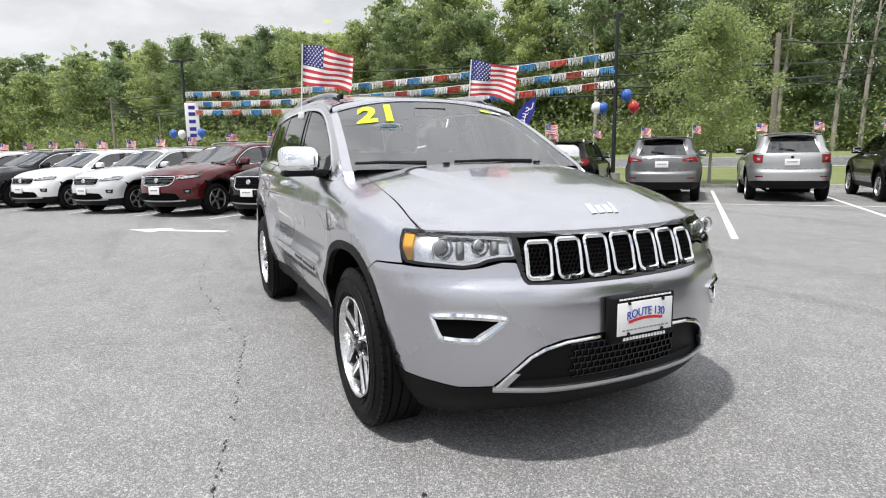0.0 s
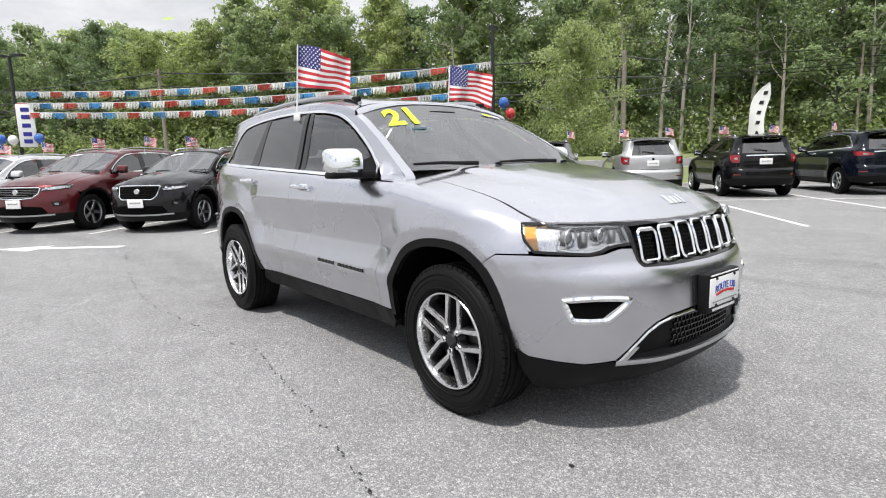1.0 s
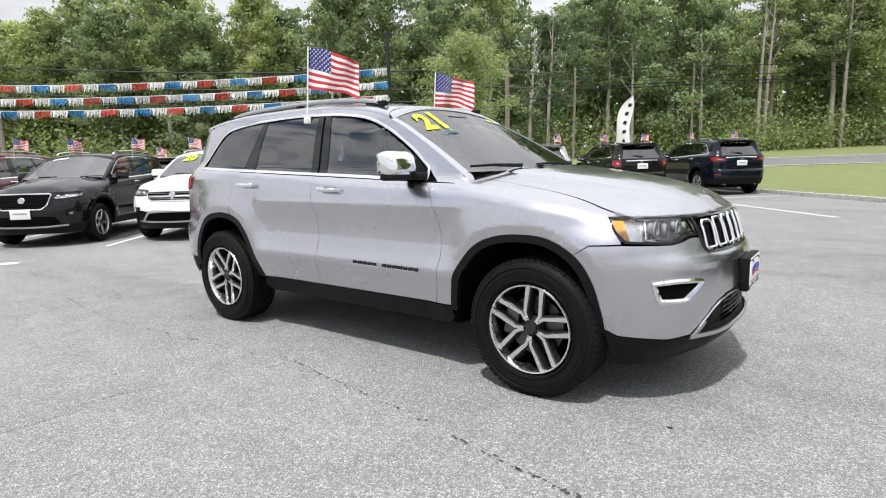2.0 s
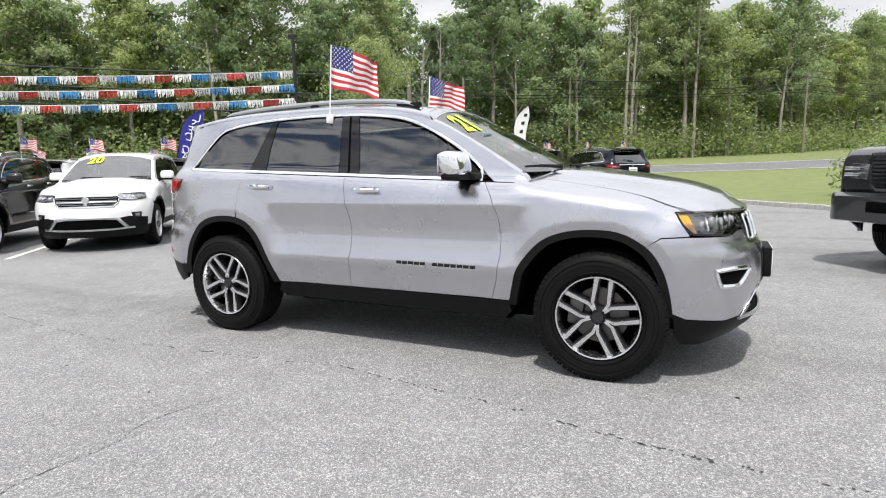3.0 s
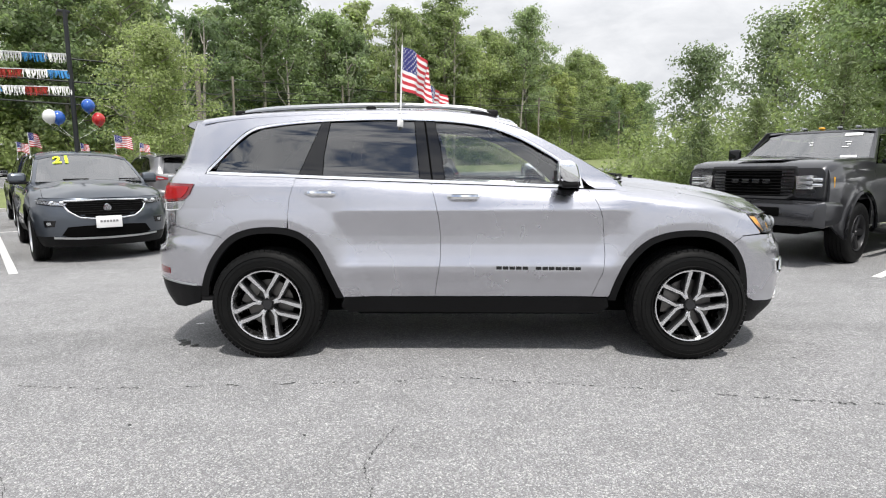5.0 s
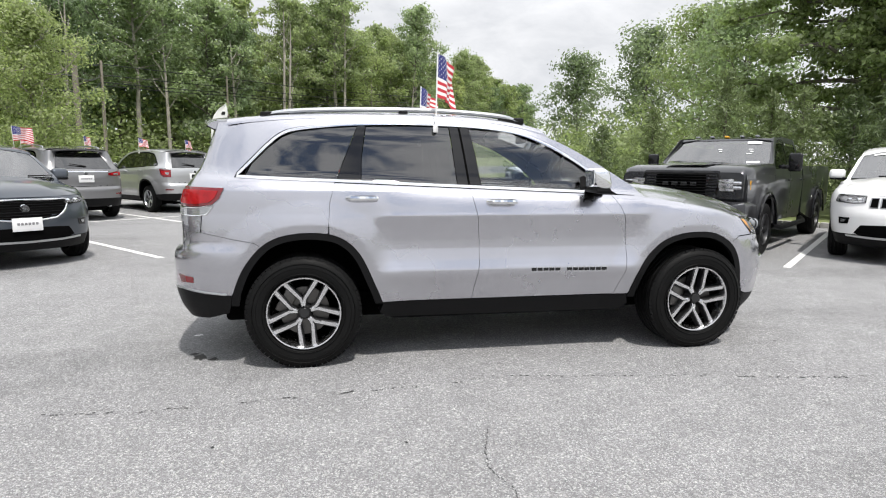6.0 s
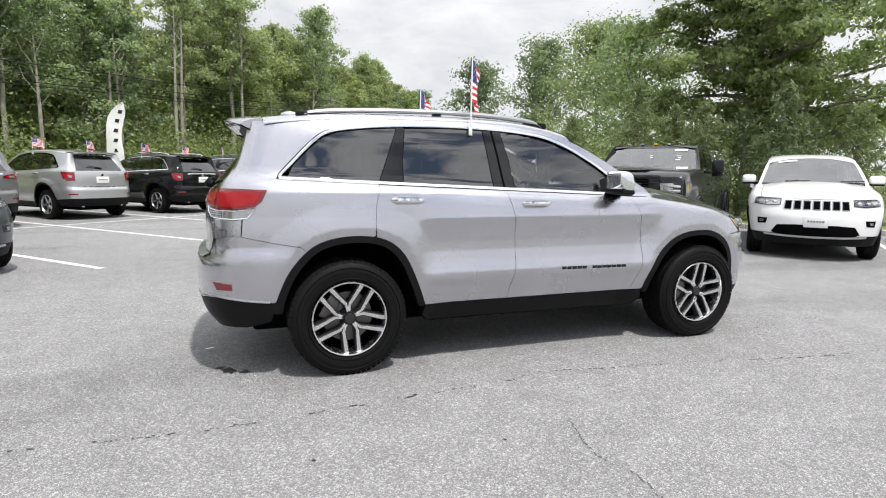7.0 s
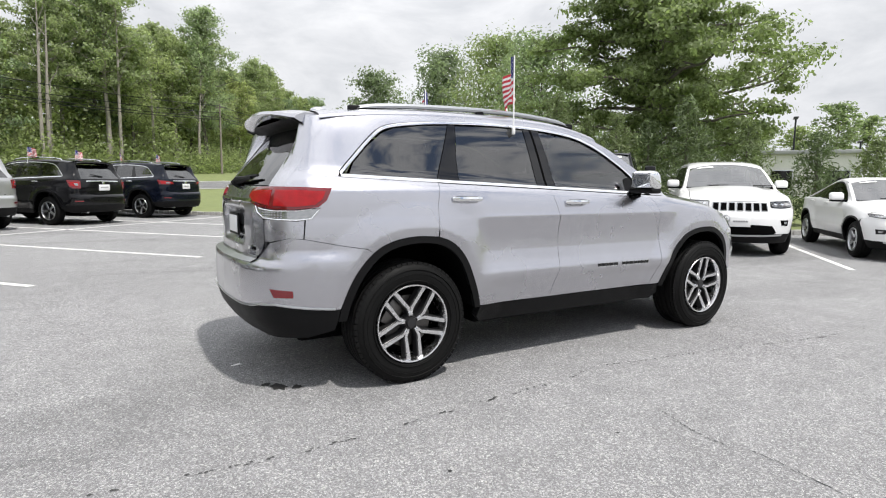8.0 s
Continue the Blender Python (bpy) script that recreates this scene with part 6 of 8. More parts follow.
def tree(seed, h, r, base, leaf, count, leafmat, bark, at, label, group="", trunk_r=None, layered=0.0, wide=0.45, spread=0.15, limbs=22):
    """A tapered trunk, limbs with twigs, and a crown of clumps of leaves with gaps."""
    rnd = random.Random(seed)
    rng = np.random.default_rng(seed)
    root = empty("tree", Matrix.Translation(at), label, "tree", group)
    tr = trunk_r or h * 0.013
    path = [(0, 0, -0.3)]
    x = y = 0.0
    for k in range(1, 8):
        x, y = x + rnd.uniform(-1, 1) * h * 0.010, y + rnd.uniform(-1, 1) * h * 0.010
        path.append((x, y, h * 0.95 * k / 7))
    bm = tube(path, [tr * (1.25 if k == 0 else 1 - 0.86 * k / 7) for k in range(8)], 8)
    centres, sizes, ways = [], [], []
    for i in range(limbs):
        f = (i + rnd.random() * 0.8) / limbs
        z0 = base + (h * 0.93 - base) * f
        k = z0 / (h * 0.95) * 7
        j = min(int(k), 6)
        p0 = Vector(path[j]).lerp(Vector(path[j + 1]), k - j)
        a = i * 2.4 + rnd.uniform(-0.5, 0.5)
        prof = math.sin(math.pi * min(max(wide * 0.35 + f * (1 - wide * 0.35), 0), 1) ** 0.8) ** 0.7 if f < 0.995 else 0.2
        ln = r * (0.25 + 0.85 * prof) * rnd.uniform(0.72, 1.12)
        up = (0.15 + 0.9 * f) * (1 - layered) + layered * (0.05 + 0.25 * f)
        d = Vector((math.cos(a), math.sin(a), up)).normalized()
        pts = [p0]
        for q in range(1, 5):
            bend = Vector((rnd.uniform(-1, 1), rnd.uniform(-1, 1), rnd.uniform(-0.5, 0.7) - 0.4 * layered)) * 0.13 * ln
            pts.append(p0 + d * ln * q / 4 + bend * (q / 4))
        bm = join(bm, tube(pts, [tr * 0.36 * (1 - 0.2 * q) * (1 - 0.55 * f) + 0.008 for q in range(5)], 5, caps=False))
        tips = []
        for q in (1, 2, 3, 4):
            for w in range(2):
                t = pts[q].lerp(pts[q - 1], rnd.random() * 0.7)
                e = t + Vector((rnd.uniform(-1, 1), rnd.uniform(-1, 1), rnd.uniform(-0.35, 0.6) * (1 - 0.6 * layered))) * ln * 0.30
                if w == 0:
                    bm = join(bm, tube([t, e], [0.02 + tr * 0.06, 0.008], 4, caps=False))
                tips.append(e)
        tips.append(pts[-1])
        per = max(4, int(count / limbs / len(tips)))
        for t in tips:
            rad = spread * r * rnd.uniform(0.7, 1.35)
            g = rng.normal(size=(per, 3)) + np.array([0, 0, 0.35])
            g /= np.linalg.norm(g, axis=1)[:, None]
            ways.append(g + np.array([0, 0, 0.25]))
            g = g * (rng.random((per, 1)) ** 0.45) * (1 + 0.30 * rng.normal(size=(per, 1))) * rad * 1.75 * np.array([1, 1, 0.60 - 0.3 * layered])
            centres.append(g + np.array(t))
            sizes.append(rng.uniform(0.6, 1.25, per) * leaf)
    part("trunk", bm, bark, root, smooth=60)
    me = leaves(np.concatenate(centres), np.concatenate(sizes), seed=seed, facing=np.concatenate(ways))
    me.materials.append(leafmat)
    c = new("crown", me)
    c.parent = root
    return root


def conifer(seed, h, r, at, label, group=""):
    rnd = random.Random(seed)
    rng = np.random.default_rng(seed)
    root = empty("conifer", Matrix.Translation(at), label, "conifer", group)
    bm = tube([(0, 0, -0.2), (0.03, 0, h * 0.5), (0, 0.02, h)], [0.09, 0.05, 0.012], 7)
    cs, ss = [], []
    n = int(24 * h)
    for i in range(n):
        f = (i + rnd.random()) / n
        a = i * 2.4 + rnd.uniform(-0.4, 0.4)
        ln = r * (1 - f) ** 0.75 * rnd.uniform(0.65, 1.15) + 0.08
        z0 = 0.1 + (h - 0.1) * f
        tip = Vector((math.cos(a) * ln, math.sin(a) * ln, z0 + ln * rnd.uniform(0.15, 0.5)))
        root_p = Vector((0, 0, z0))
        if i % 9 == 0:
            part("limb", tube([root_p, root_p.lerp(tip, 0.6) + Vector((0, 0, -0.03)), tip], [0.012, 0.008, 0.004], 4, caps=False), BARK, root)
        k = int(18 + 60 * ln)
        t = rng.random(k) ** 0.7
        q = np.array(root_p)[None] * (1 - t[:, None]) + np.array(tip)[None] * t[:, None]
        q = q + rng.normal(size=(k, 3)) * (0.045 + 0.07 * ln * (1 - np.abs(t - 0.55))[:, None])
        cs.append(q)
        ss.append(rng.uniform(0.05, 0.11, k))
    part("trunk", bm, BARK, root)
    me = leaves(np.concatenate(cs), np.concatenate(ss), narrow=0.34, seed=seed)
    me.materials.append(NEEDLE)
    c = new("crown", me)
    c.parent = root
    return root


random.seed(7)
FOREST = ((15.5, 3.6, 4.0, LEAF, BARK), (17.5, 3.2, 6.5, LEAF, BARKPALE), (14.0, 3.9, 2.5, LEAFLIGHT, BARK), (16.5, 3.5, 3.5, LEAFDARK, BARK), (15.0, 2.9, 5.0, LEAFLIGHT, BARKPALE), (13.0, 3.4, 1.8, LEAFDARK, BARK))
wood_label = "tall leafy deciduous tree in fresh spring green"
kinds = [tree(20 + i, h, r, b, 0.135, 13500, lm, bk, (0, 0, -60), wood_label, "forest trees", spread=0.13, limbs=26) for i, (h, r, b, lm, bk) in enumerate(FOREST)]
behind = [tree(40 + i, h, r, b, 0.24, 3900, lm, bk, (0, 0, -60), wood_label, "forest trees", spread=0.14, limbs=22) for i, (h, r, b, lm, bk) in enumerate(FOREST[:4])]
fresh = kinds + behind
for row, (q0, s0, s1) in enumerate(((57, -150, 125), (62.5, -150, 150), (69, -95, 158))):
    s = s0
    k = 0
    while s < s1:
        at_s, at_q = s + random.uniform(-1.2, 1.2), q0 + random.uniform(-1.6, 1.6) + max(0, s - 54) * 0.25
        pool = kinds if row == 0 and -70 < s < 103 else behind
        src = pool[k % len(pool)] if k < len(pool) else random.choice(pool)
        f = random.uniform(0.98, 1.30) * float(np.interp(at_s, (-72, -42, -18, 6, 24, 54, 84, 114, 156), (0.84, 0.92, 1.0, 1.04, 1.10, 1.15, 1.10, 1.02, 0.95)))
        m = Matrix.Translation(lot(at_s, at_q, land(at_s, at_q) - 0.1)) @ pose(0, 0, 0, 0, 0, random.uniform(0, 360)) @ Matrix.Diagonal((f, f, f * random.uniform(0.93, 1.1), 1))
        if src in fresh:
            fresh.remove(src)
            src.matrix_basis = m
        else:
            copy_thing(src, Matrix()).matrix_basis = m
        s += (random.uniform(5.0, 7.6) + row * 0.7) * (0.62 if s < -16 and row else 0.85 if s < -16 else 1.0)
        k += 1
# undergrowth along the wood's edge
rng = np.random.default_rng(5)
cs, ss = [], []
for k in range(230):
    s = rng.uniform(-92, 104)
    q = 54.2 + rng.uniform(-1.2, 3.2) + max(0, s - 54) * 0.25
    hh = rng.uniform(1.4, 4.6)
    n_ = 300
    c = np.array(lot(s, q, land(s, q)))
    g = rng.normal(size=(n_, 3)) * np.array([1.35, 1.35, hh * 0.36]) + np.array([0, 0, hh * 0.42])
    cs.append(c + g)
    ss.append(rng.uniform(0.10, 0.24, n_))
for k in range(210):
    s = rng.uniform(-140, 140)
    q = rng.uniform(58, 65) + max(0, s - 54) * 0.25
    g = rng.normal(size=(190, 3)) * np.array([1.6, 1.6, 1.7]) + np.array([0, 0, rng.uniform(1.0, 7.5)])
    cs.append(np.array(lot(s, q, land(s, q))) + g)
    ss.append(rng.uniform(0.14, 0.30, 190))
me = leaves(np.concatenate(cs), np.concatenate(ss), flat=0.3, seed=3)
me.materials.append(LEAFLIGHT)
tagged(new("undergrowth", me), "leafy undergrowth along the edge of the wood", "shrubs", kind="stuff")
# dark depth of the wood behind the first rows
cs, ss = [], []
for k in range(900):
    s = rng.uniform(-160, 165)
    q = rng.uniform(72, 84) + max(0, s - 54) * 0.25
    n_ = 60
    c = np.array(lot(s, q, land(s, q)))
    g = rng.normal(size=(n_, 3)) * np.array([2.4, 2.4, 2.6]) + np.array([0, 0, 13.5 * rng.random() ** 1.6])
    cs.append(c + g)
    ss.append(rng.uniform(0.5, 0.95, n_))
me = leaves(np.concatenate(cs), np.concatenate(ss), seed=9)
me.materials.append(LEAF)
tagged(new("far_wood", me), "dense dark foliage deep in the wood", "wood", kind="stuff")

# single trees nearer the lot
tree(61, 6.3, 1.85, 1.3, 0.058, 19000, LEAFLIGHT, BARKPALE, lot(2.55, 20.25, 0.1), "young light green tree in the grass strip", trunk_r=0.06, spread=0.20, limbs=24)
tree(62, 12.2, 4.0, 1.6, 0.086, 115000, LEAFOAK, BARK, (15.6, 11.4, 0.25), "large spreading oak with layered dark green branches", trunk_r=0.28, layered=0.75, wide=0.9, spread=0.095, limbs=64)
tree(63, 15.8, 4.8, 1.5, 0.22, 9000, LEAFWHITE, BARK, (32.6, 74.5, 1.2), "round green tree with pale blossom", spread=0.2, limbs=22)
tree(64, 14.2, 4.4, 1.2, 0.17, 12000, LEAFWHITE, BARK, (29.7, 50.0, 1.0), "tall green tree with pale blossom", spread=0.2, limbs=24)
tree(65, 11.8, 3.6, 1.0, 0.12, 13000, LEAFLIGHT, BARK, (24.1, 33.0, 0.6), "bright green leafy tree", spread=0.2, limbs=24)
tree(66, 8.6, 3.2, 1.0, 0.10, 13000, LEAFDARK, BARK, (18.5, 21.0, 0.4), "green leafy tree behind the hedge", spread=0.2, limbs=24)
for k, (d, az, h) in enumerate(((70, 24.5, 9.5), (74, 22.5, 8.5), (80, 27.5, 8.0), (66, 19.5, 9.0), (78, 30.5, 9.0), (84, 33, 10), (72, 17, 9))):
    o = copy_thing(behind[k % 4], Matrix())
    f = h / FOREST[k % 4][0]
    o.matrix_basis = Matrix.Translation((-3 + d * math.cos(radians(az)), -4 + d * math.sin(radians(az)), 0.2)) @ Matrix.Diagonal((f * 1.3, f * 1.3, f, 1))
random.seed(31)
for s, q, h, r in ((13.3, 1.2, 3.9, 1.15), (13.6, -0.6, 3.3, 1.2), (13.5, -2.6, 3.7, 1.25), (13.9, -4.3, 3.0, 1.2), (13.4, 3.2, 3.0, 1.1), (14.2, -6.2, 2.7, 1.2), (14.9, -7.9, 2.5, 1.1), (14.6, 5.3, 2.6, 1.2), (15.2, -1.6, 3.2, 1.2), (15.3, 0.4, 3.4, 1.2), (15.6, -9.6, 2.4, 1.1), (15.8, -3.4, 2.9, 1.2)):
    conifer(int(100 + s * 10 + q * 7), h, r, lot(s, q, land(s, q)), "feathery green conifer in the hedge behind the bays", "hedge conifers")
cs, ss = [], []
for s, q, h, w in ((15.5, 7.0, 1.8, 1.3), (16.5, 8.8, 1.6, 1.2), (18.5, 8.0, 2.0, 1.5), (20.5, 9.0, 2.2, 1.7), (23, 11.0, 2.4, 1.9), (19.5, 6.0, 2.6, 1.7), (22.5, 8.0, 2.8, 1.9), (17.0, 5.0, 2.6, 1.5), (21.5, 11.1, 3.4, 2.0), (22.0, 9.3, 3.8, 2.1), (22.9, 7.7, 4.0, 2.1), (23.4, 5.9, 3.8, 2.1), (24.5, 3.6, 3.6, 2.0)):
    n_ = 2600
    g = rng.normal(size=(n_, 3))
    g /= np.linalg.norm(g, axis=1)[:, None]
    g *= (rng.random((n_, 1)) ** 0.35) * (1 + 0.25 * np.sin(g[:, :1] * 5 + 3 * g[:, 1:2] * 4))
    cs.append(g * np.array([w, w, h / 2]) + np.array(lot(s, q, land(s, q) + h * 0.45)))
    ss.append(rng.uniform(0.05, 0.13, n_))
me = leaves(np.concatenate(cs), np.concatenate(ss), flat=0.2, narrow=0.7, seed=8)
me.materials.append(LEAFLIGHT)
tagged(new("shrubs", me), "loose light green shrubs in the lawn", "shrubs", kind="stuff")


# ---- the other cars ----
def suv(name, label, skin, heading, at, axle, length=4.7, width=1.86, height=1.69, wheel_r=0.36, grille="bar", lamps="slim", tail="wrap", front=True, rear=True,
        trim=None, lower=PLASTIC, rails=True, number=None, chrome_bar=False, mirror_cap=None, group="parked cars", roofedge=None, roofmid=None, tailprof=None, wheel_style="five", sedan=0.0):
    """A parked car in the lot. at: the middle of the axle named (1 front, -1 rear)."""
    S = Shape(length / 4.75, width / 1.93, height / 1.775, crease=0.6, roofedge=roofedge, roofmid=roofmid, tail=tailprof, sedan=sedan)
    way = Vector((math.cos(radians(heading)), math.sin(radians(heading)), 0))
    base = Vector((*at, 0)) - way * (1.458 * S.k.x * axle)
    car = empty(name, Matrix.Translation(base) @ pose(0, 0, 0, 0, 0, heading), label, "car", group)
    side, back, fs, rs, rx = S.side, S.back, S.fs, S.rs, S.rx
    body(car, S, skin, 0.09, fine=False, frame_trim=trim, lower=lower)
    for x in (1.458, -1.458):
        for sg in (-1, 1):
            wheel(car, (x * S.k.x, sg * (0.815 * S.k.y), wheel_r), sg, r=wheel_r, w=0.23, rim=wheel_r * 0.66, style=wheel_style, fine=False, turn=x * 17)
    mirror(car, S, mirror_cap or skin)
    handle(car, -0.09, 1.128, S, trim or skin)
    handle(car, -1.055, 1.155, S, trim or skin)
    both = lambda nm, poly, m, surf, lab="", lift=0.008, thick=0.012, parent=None: [part(nm, patch([(sg * a, z) for a, z in poly], surf, 0.08, thick=thick, lift=lift), m, parent or car, lab) for sg in (1, -1)]
    arch = [p for p in smooth_line(ARCH_F, 3) if p[0] > 1.72 and p[1] > 0.43]
    ub = [(S.sx(1.785), 0.857), (S.sx(1.93), 0.90), (S.sx(1.90), 0.985), (fs(0.74), 0.992), (fs(0.5), 0.992), (0.0, 0.994)]
    lb = [(0.0, 0.42), (fs(0.5), 0.42), (fs(0.8), 0.42), (S.sx(1.93), 0.425), (S.sx(1.86), 0.43)]
    whole = ub + [(-a, z) for a, z in ub[::-1][1:]] + [(-a, z) for a, z in S.line(arch)] + [(-a, z) for a, z in lb[::-1]] + lb[1:] + S.line(arch[::-1])
    part("front_bumper", patch(whole, side, 0.07, thick=0.02), skin, car)
    lc = [(0.0, 0.25), (fs(0.6), 0.245), (fs(0.8), 0.25), (S.sx(1.92), 0.27), (S.sx(1.875), 0.33)]
    part("lower_bumper", patch([(-a, z) for a, z in lb[::-1]] + lb[1:] + lc[::-1] + [(-a, z) for a, z in lc[1:]], side, 0.08, thick=0.02), lower, car)
    if front:
        if grille == "bar":
            g = [(0.50, 0.93), (0.45, 0.80), (0.36, 0.775)]
        elif grille == "oval":
            g = [(0.50, 0.93), (0.47, 0.83), (0.38, 0.745), (0.2, 0.73)]
        elif grille == "cross":
            g = [(0.53, 0.925), (0.50, 0.83), (0.42, 0.775)]
        elif grille == "vee":
            g = [(0.50, 0.955), (0.42, 0.76), (0.34, 0.70)]
        elif grille == "shield":
            g = [(0.60, 0.93), (0.52, 0.80), (0.36, 0.70), (0.2, 0.68)]
        else:
            g = [(0.50, 0.965), (0.47, 0.80), (0.46, 0.79)]
        top = [(fs(g[0][0] * 0.94), g[0][1] + 0.015), (0.0, g[0][1] + 0.022)]
        poly = [(fs(y), z) for y, z in g][::-1] + top
        poly = poly + [(-a, z) for a, z in poly[::-1][1:]]
        if grille == "slots":
            for i in range(7):
                y0 = (i - 3) * 0.135
                sl = [(fs(y0 - 0.052), 0.815), (fs(y0 + 0.052), 0.815), (fs(y0 + 0.052), 0.955), (fs(y0 - 0.052), 0.955)]
                gg = part("grille_slot", patch(sl, side, 0.05, thick=0.01, lift=0.004), DARK, car)
                part("slot_frame", ring(sl, side, 0.014, 0.012), CHROME if skin is not WHITE else SATIN, gg)
        else:
            gg = part("grille", patch(poly, side, 0.07, thick=0.01, lift=0.006), DARK, car)
            part("grille_frame", ring(poly, side, 0.022, 0.016), CHROME, gg, "chrome grille frame")
            zs = [z for z in np.arange(g[-1][1] + 0.035, g[0][1], 0.034)]
            for z in zs:
                yy = float(np.interp(z, [q[1] for q in g][::-1], [q[0] for q in g][::-1])) - 0.03
                part("grille_bar", ring([(-fs(yy), z), (0, z), (fs(yy), z)], side, 0.010, 0.014, closed=False, step=0.15), PLASTIC if grille in ("vee", "shield") else SATIN, gg)
            if grille == "cross":
                part("grille_bar", ring([(-fs(0.48), 0.85), (0, 0.85), (fs(0.48), 0.85)], side, 0.030, 0.020, closed=False, step=0.15), SATIN, gg)
                part("grille_post", ring([(0.001, 0.785), (0.001, 0.93)], side, 0.050, 0.022, closed=False, step=0.05), SATIN, gg)
                dark = [(fs(0.86), 0.42), (fs(0.86), 0.56), (fs(0.62), 0.60), (fs(0.5), 0.575), (0.0, 0.575)]
                part("lower_fascia", patch([(-a, z) for a, z in dark] + dark[::-1][1:], side, 0.07, thick=0.01, lift=0.003), PLASTIC, car)
                part("skid_hoop", ring([(-fs(0.60), 0.40), (-fs(0.55), 0.46), (-fs(0.46), 0.565), (-fs(0.3), 0.585), (0, 0.59), (fs(0.3), 0.585), (fs(0.46), 0.565), (fs(0.55), 0.46), (fs(0.60), 0.40)], side, 0.055, 0.03, closed=False, step=0.08), SATIN, car, "silver skid hoop under the bumper")
            bm = bmesh.new()
            p = side(0.001, (g[0][1] + g[-1][1]) / 2 + 0.03)
            add_cyl(bm, (p.x + 0.012, 0, p.z), (p.x + 0.03, 0, p.z), 0.06, 0.052, 20)
            part("badge", bm, CHROME, gg, "round chrome badge shape")
        if lamps == "slim":
            hl = [(S.sx(1.80), 0.985), (fs(0.74), 0.965), (fs(0.53), 0.925), (fs(0.52), 0.885), (fs(0.70), 0.895), (S.sx(1.90), 0.925)]
        elif lamps == "thin":
            hl = [(S.sx(1.84), 0.965), (fs(0.74), 0.945), (fs(0.53), 0.91), (fs(0.56), 0.875), (fs(0.72), 0.885), (S.sx(1.92), 0.915)]
        else:
            hl = [(S.sx(1.86), 0.985), (fs(0.70), 0.98), (fs(0.53), 0.975), (fs(0.52), 0.885), (fs(0.68), 0.87), (S.sx(1.93), 0.89)]
        both("headlamp", hl, mat_lamp, side, "clear headlamp", 0.006)
        both("lamp_lens", hl, LENS, side, "", 0.016, 0.0)
        for sg in (1, -1):
            part("lamp_edge", ring([(sg * a, z) for a, z in hl], side, 0.012, 0.010), GLOSSBLACK, car)
            for yy in (0.72, 0.60):
                p = side(fs(sg * yy), 0.922)
                bm = bmesh.new()
                add_sphere(bm, (p.x + 0.002, p.y, p.z), (0.02, 0.035, 0.03), u=12, v=8)
                part("lamp_reflector", bm, CHROME, car)
        intake = [(fs(0.60), 0.44), (fs(0.52), 0.56), (fs(0.3), 0.575), (0.0, 0.578)]
        part("lower_intake", patch([(-a, z) for a, z in intake] + intake[::-1][1:] + [(fs(0.5), 0.405), (-fs(0.5), 0.405)], side, 0.08, thick=0.01, lift=0.005), DARK, car)
        both("fog_recess", [(fs(0.80), 0.66), (fs(0.66), 0.66), (fs(0.68), 0.57), (fs(0.79), 0.56)], GLOSSBLACK if grille != "slots" else DARK, side, "", 0.005)
        both("fog_lamp", [(fs(0.765), 0.635), (fs(0.705), 0.635), (fs(0.715), 0.595), (fs(0.76), 0.59)], FROST, side, "", 0.016)
        part("lip_strip", ring([(-fs(0.7), 0.40), (-fs(0.4), 0.385), (0, 0.38), (fs(0.4), 0.385), (fs(0.7), 0.40)], side, 0.03, 0.012, closed=False, step=0.12), SATIN, car)
        bm = bmesh.new()
        p = side(0.001, 0.62) - Vector((0.06 if grille == "cross" else 0, 0, 0))
        add_box(bm, (p.x + 0.02, 0, 0.625 * S.k.z), (0.02, 0.33, 0.17), bevel=0.005)
        fr = part("plate_frame", bm, PLATEWHITE, car)
        bm = bmesh.new()
        for k in range(6):
            add_box(bm, (p.x + 0.032, (k - 2.5) * 0.04, 0.635 * S.k.z), (0.004, 0.028, 0.03))
        part("plate_print", bm, INKGREY, fr)
    # tail
    arch = [p for p in smooth_line(ARCH_R, 3) if p[0] < -1.73 and p[1] > 0.52]
    ub = [(rx(-1.735), 0.857), (rx(-1.9), 0.885), (rx(-2.10), 0.93), (rx(-2.11), 1.05), (rx(-2.035), 1.21), (rs(0.70), 1.226), (0.0, 1.23)]
    lb = [(0.0, 0.54), (rs(0.5), 0.54), (rs(0.75), 0.54), (rx(-2.1), 0.525), (rx(-1.92), 0.515)]
    whole = ub + [(-a, z) for a, z in ub[::-1][1:]] + [(-a, z) for a, z in [(rx(x), z) for x, z in arch]] + [(-a, z) for a, z in lb[::-1]] + lb[1:] + [(rx(x), z) for x, z in arch[::-1]]
    part("tailgate", patch(whole, back, 0.07, thick=0.02, vstep=0.04), skin, car)
    lc = [(0.0, 0.34), (rs(0.5), 0.34), (rs(0.7), 0.335), (rx(-2.1), 0.345), (rx(-1.95), 0.39), (rx(-1.93), 0.45)]
    part("rear_lower_bumper", patch([(-a, z) for a, z in lb[::-1]] + lb[1:] + lc[::-1] + [(-a, z) for a, z in lc[1:]], back, 0.08, thick=0.02), lower, car)
    if rear:
        if tail == "wrap":
            tl = [(rx(-2.04), 1.205), (rs(0.70), 1.17), (rs(0.50), 1.13), (rs(0.50), 1.075), (rs(0.70), 1.06), (rx(-2.10), 1.06)]
        elif tail == "hook":
            tl = [(rx(-2.05), 1.20), (rs(0.78), 1.19), (rs(0.66), 1.18), (rs(0.66), 0.98), (rs(0.80), 0.98), (rx(-2.12), 1.03)]
        else:
            tl = [(rx(-2.04), 1.205), (rs(0.72), 1.205), (rs(0.58), 1.19), (rs(0.62), 1.00), (rs(0.74), 0.99), (rx(-2.10), 1.05)]
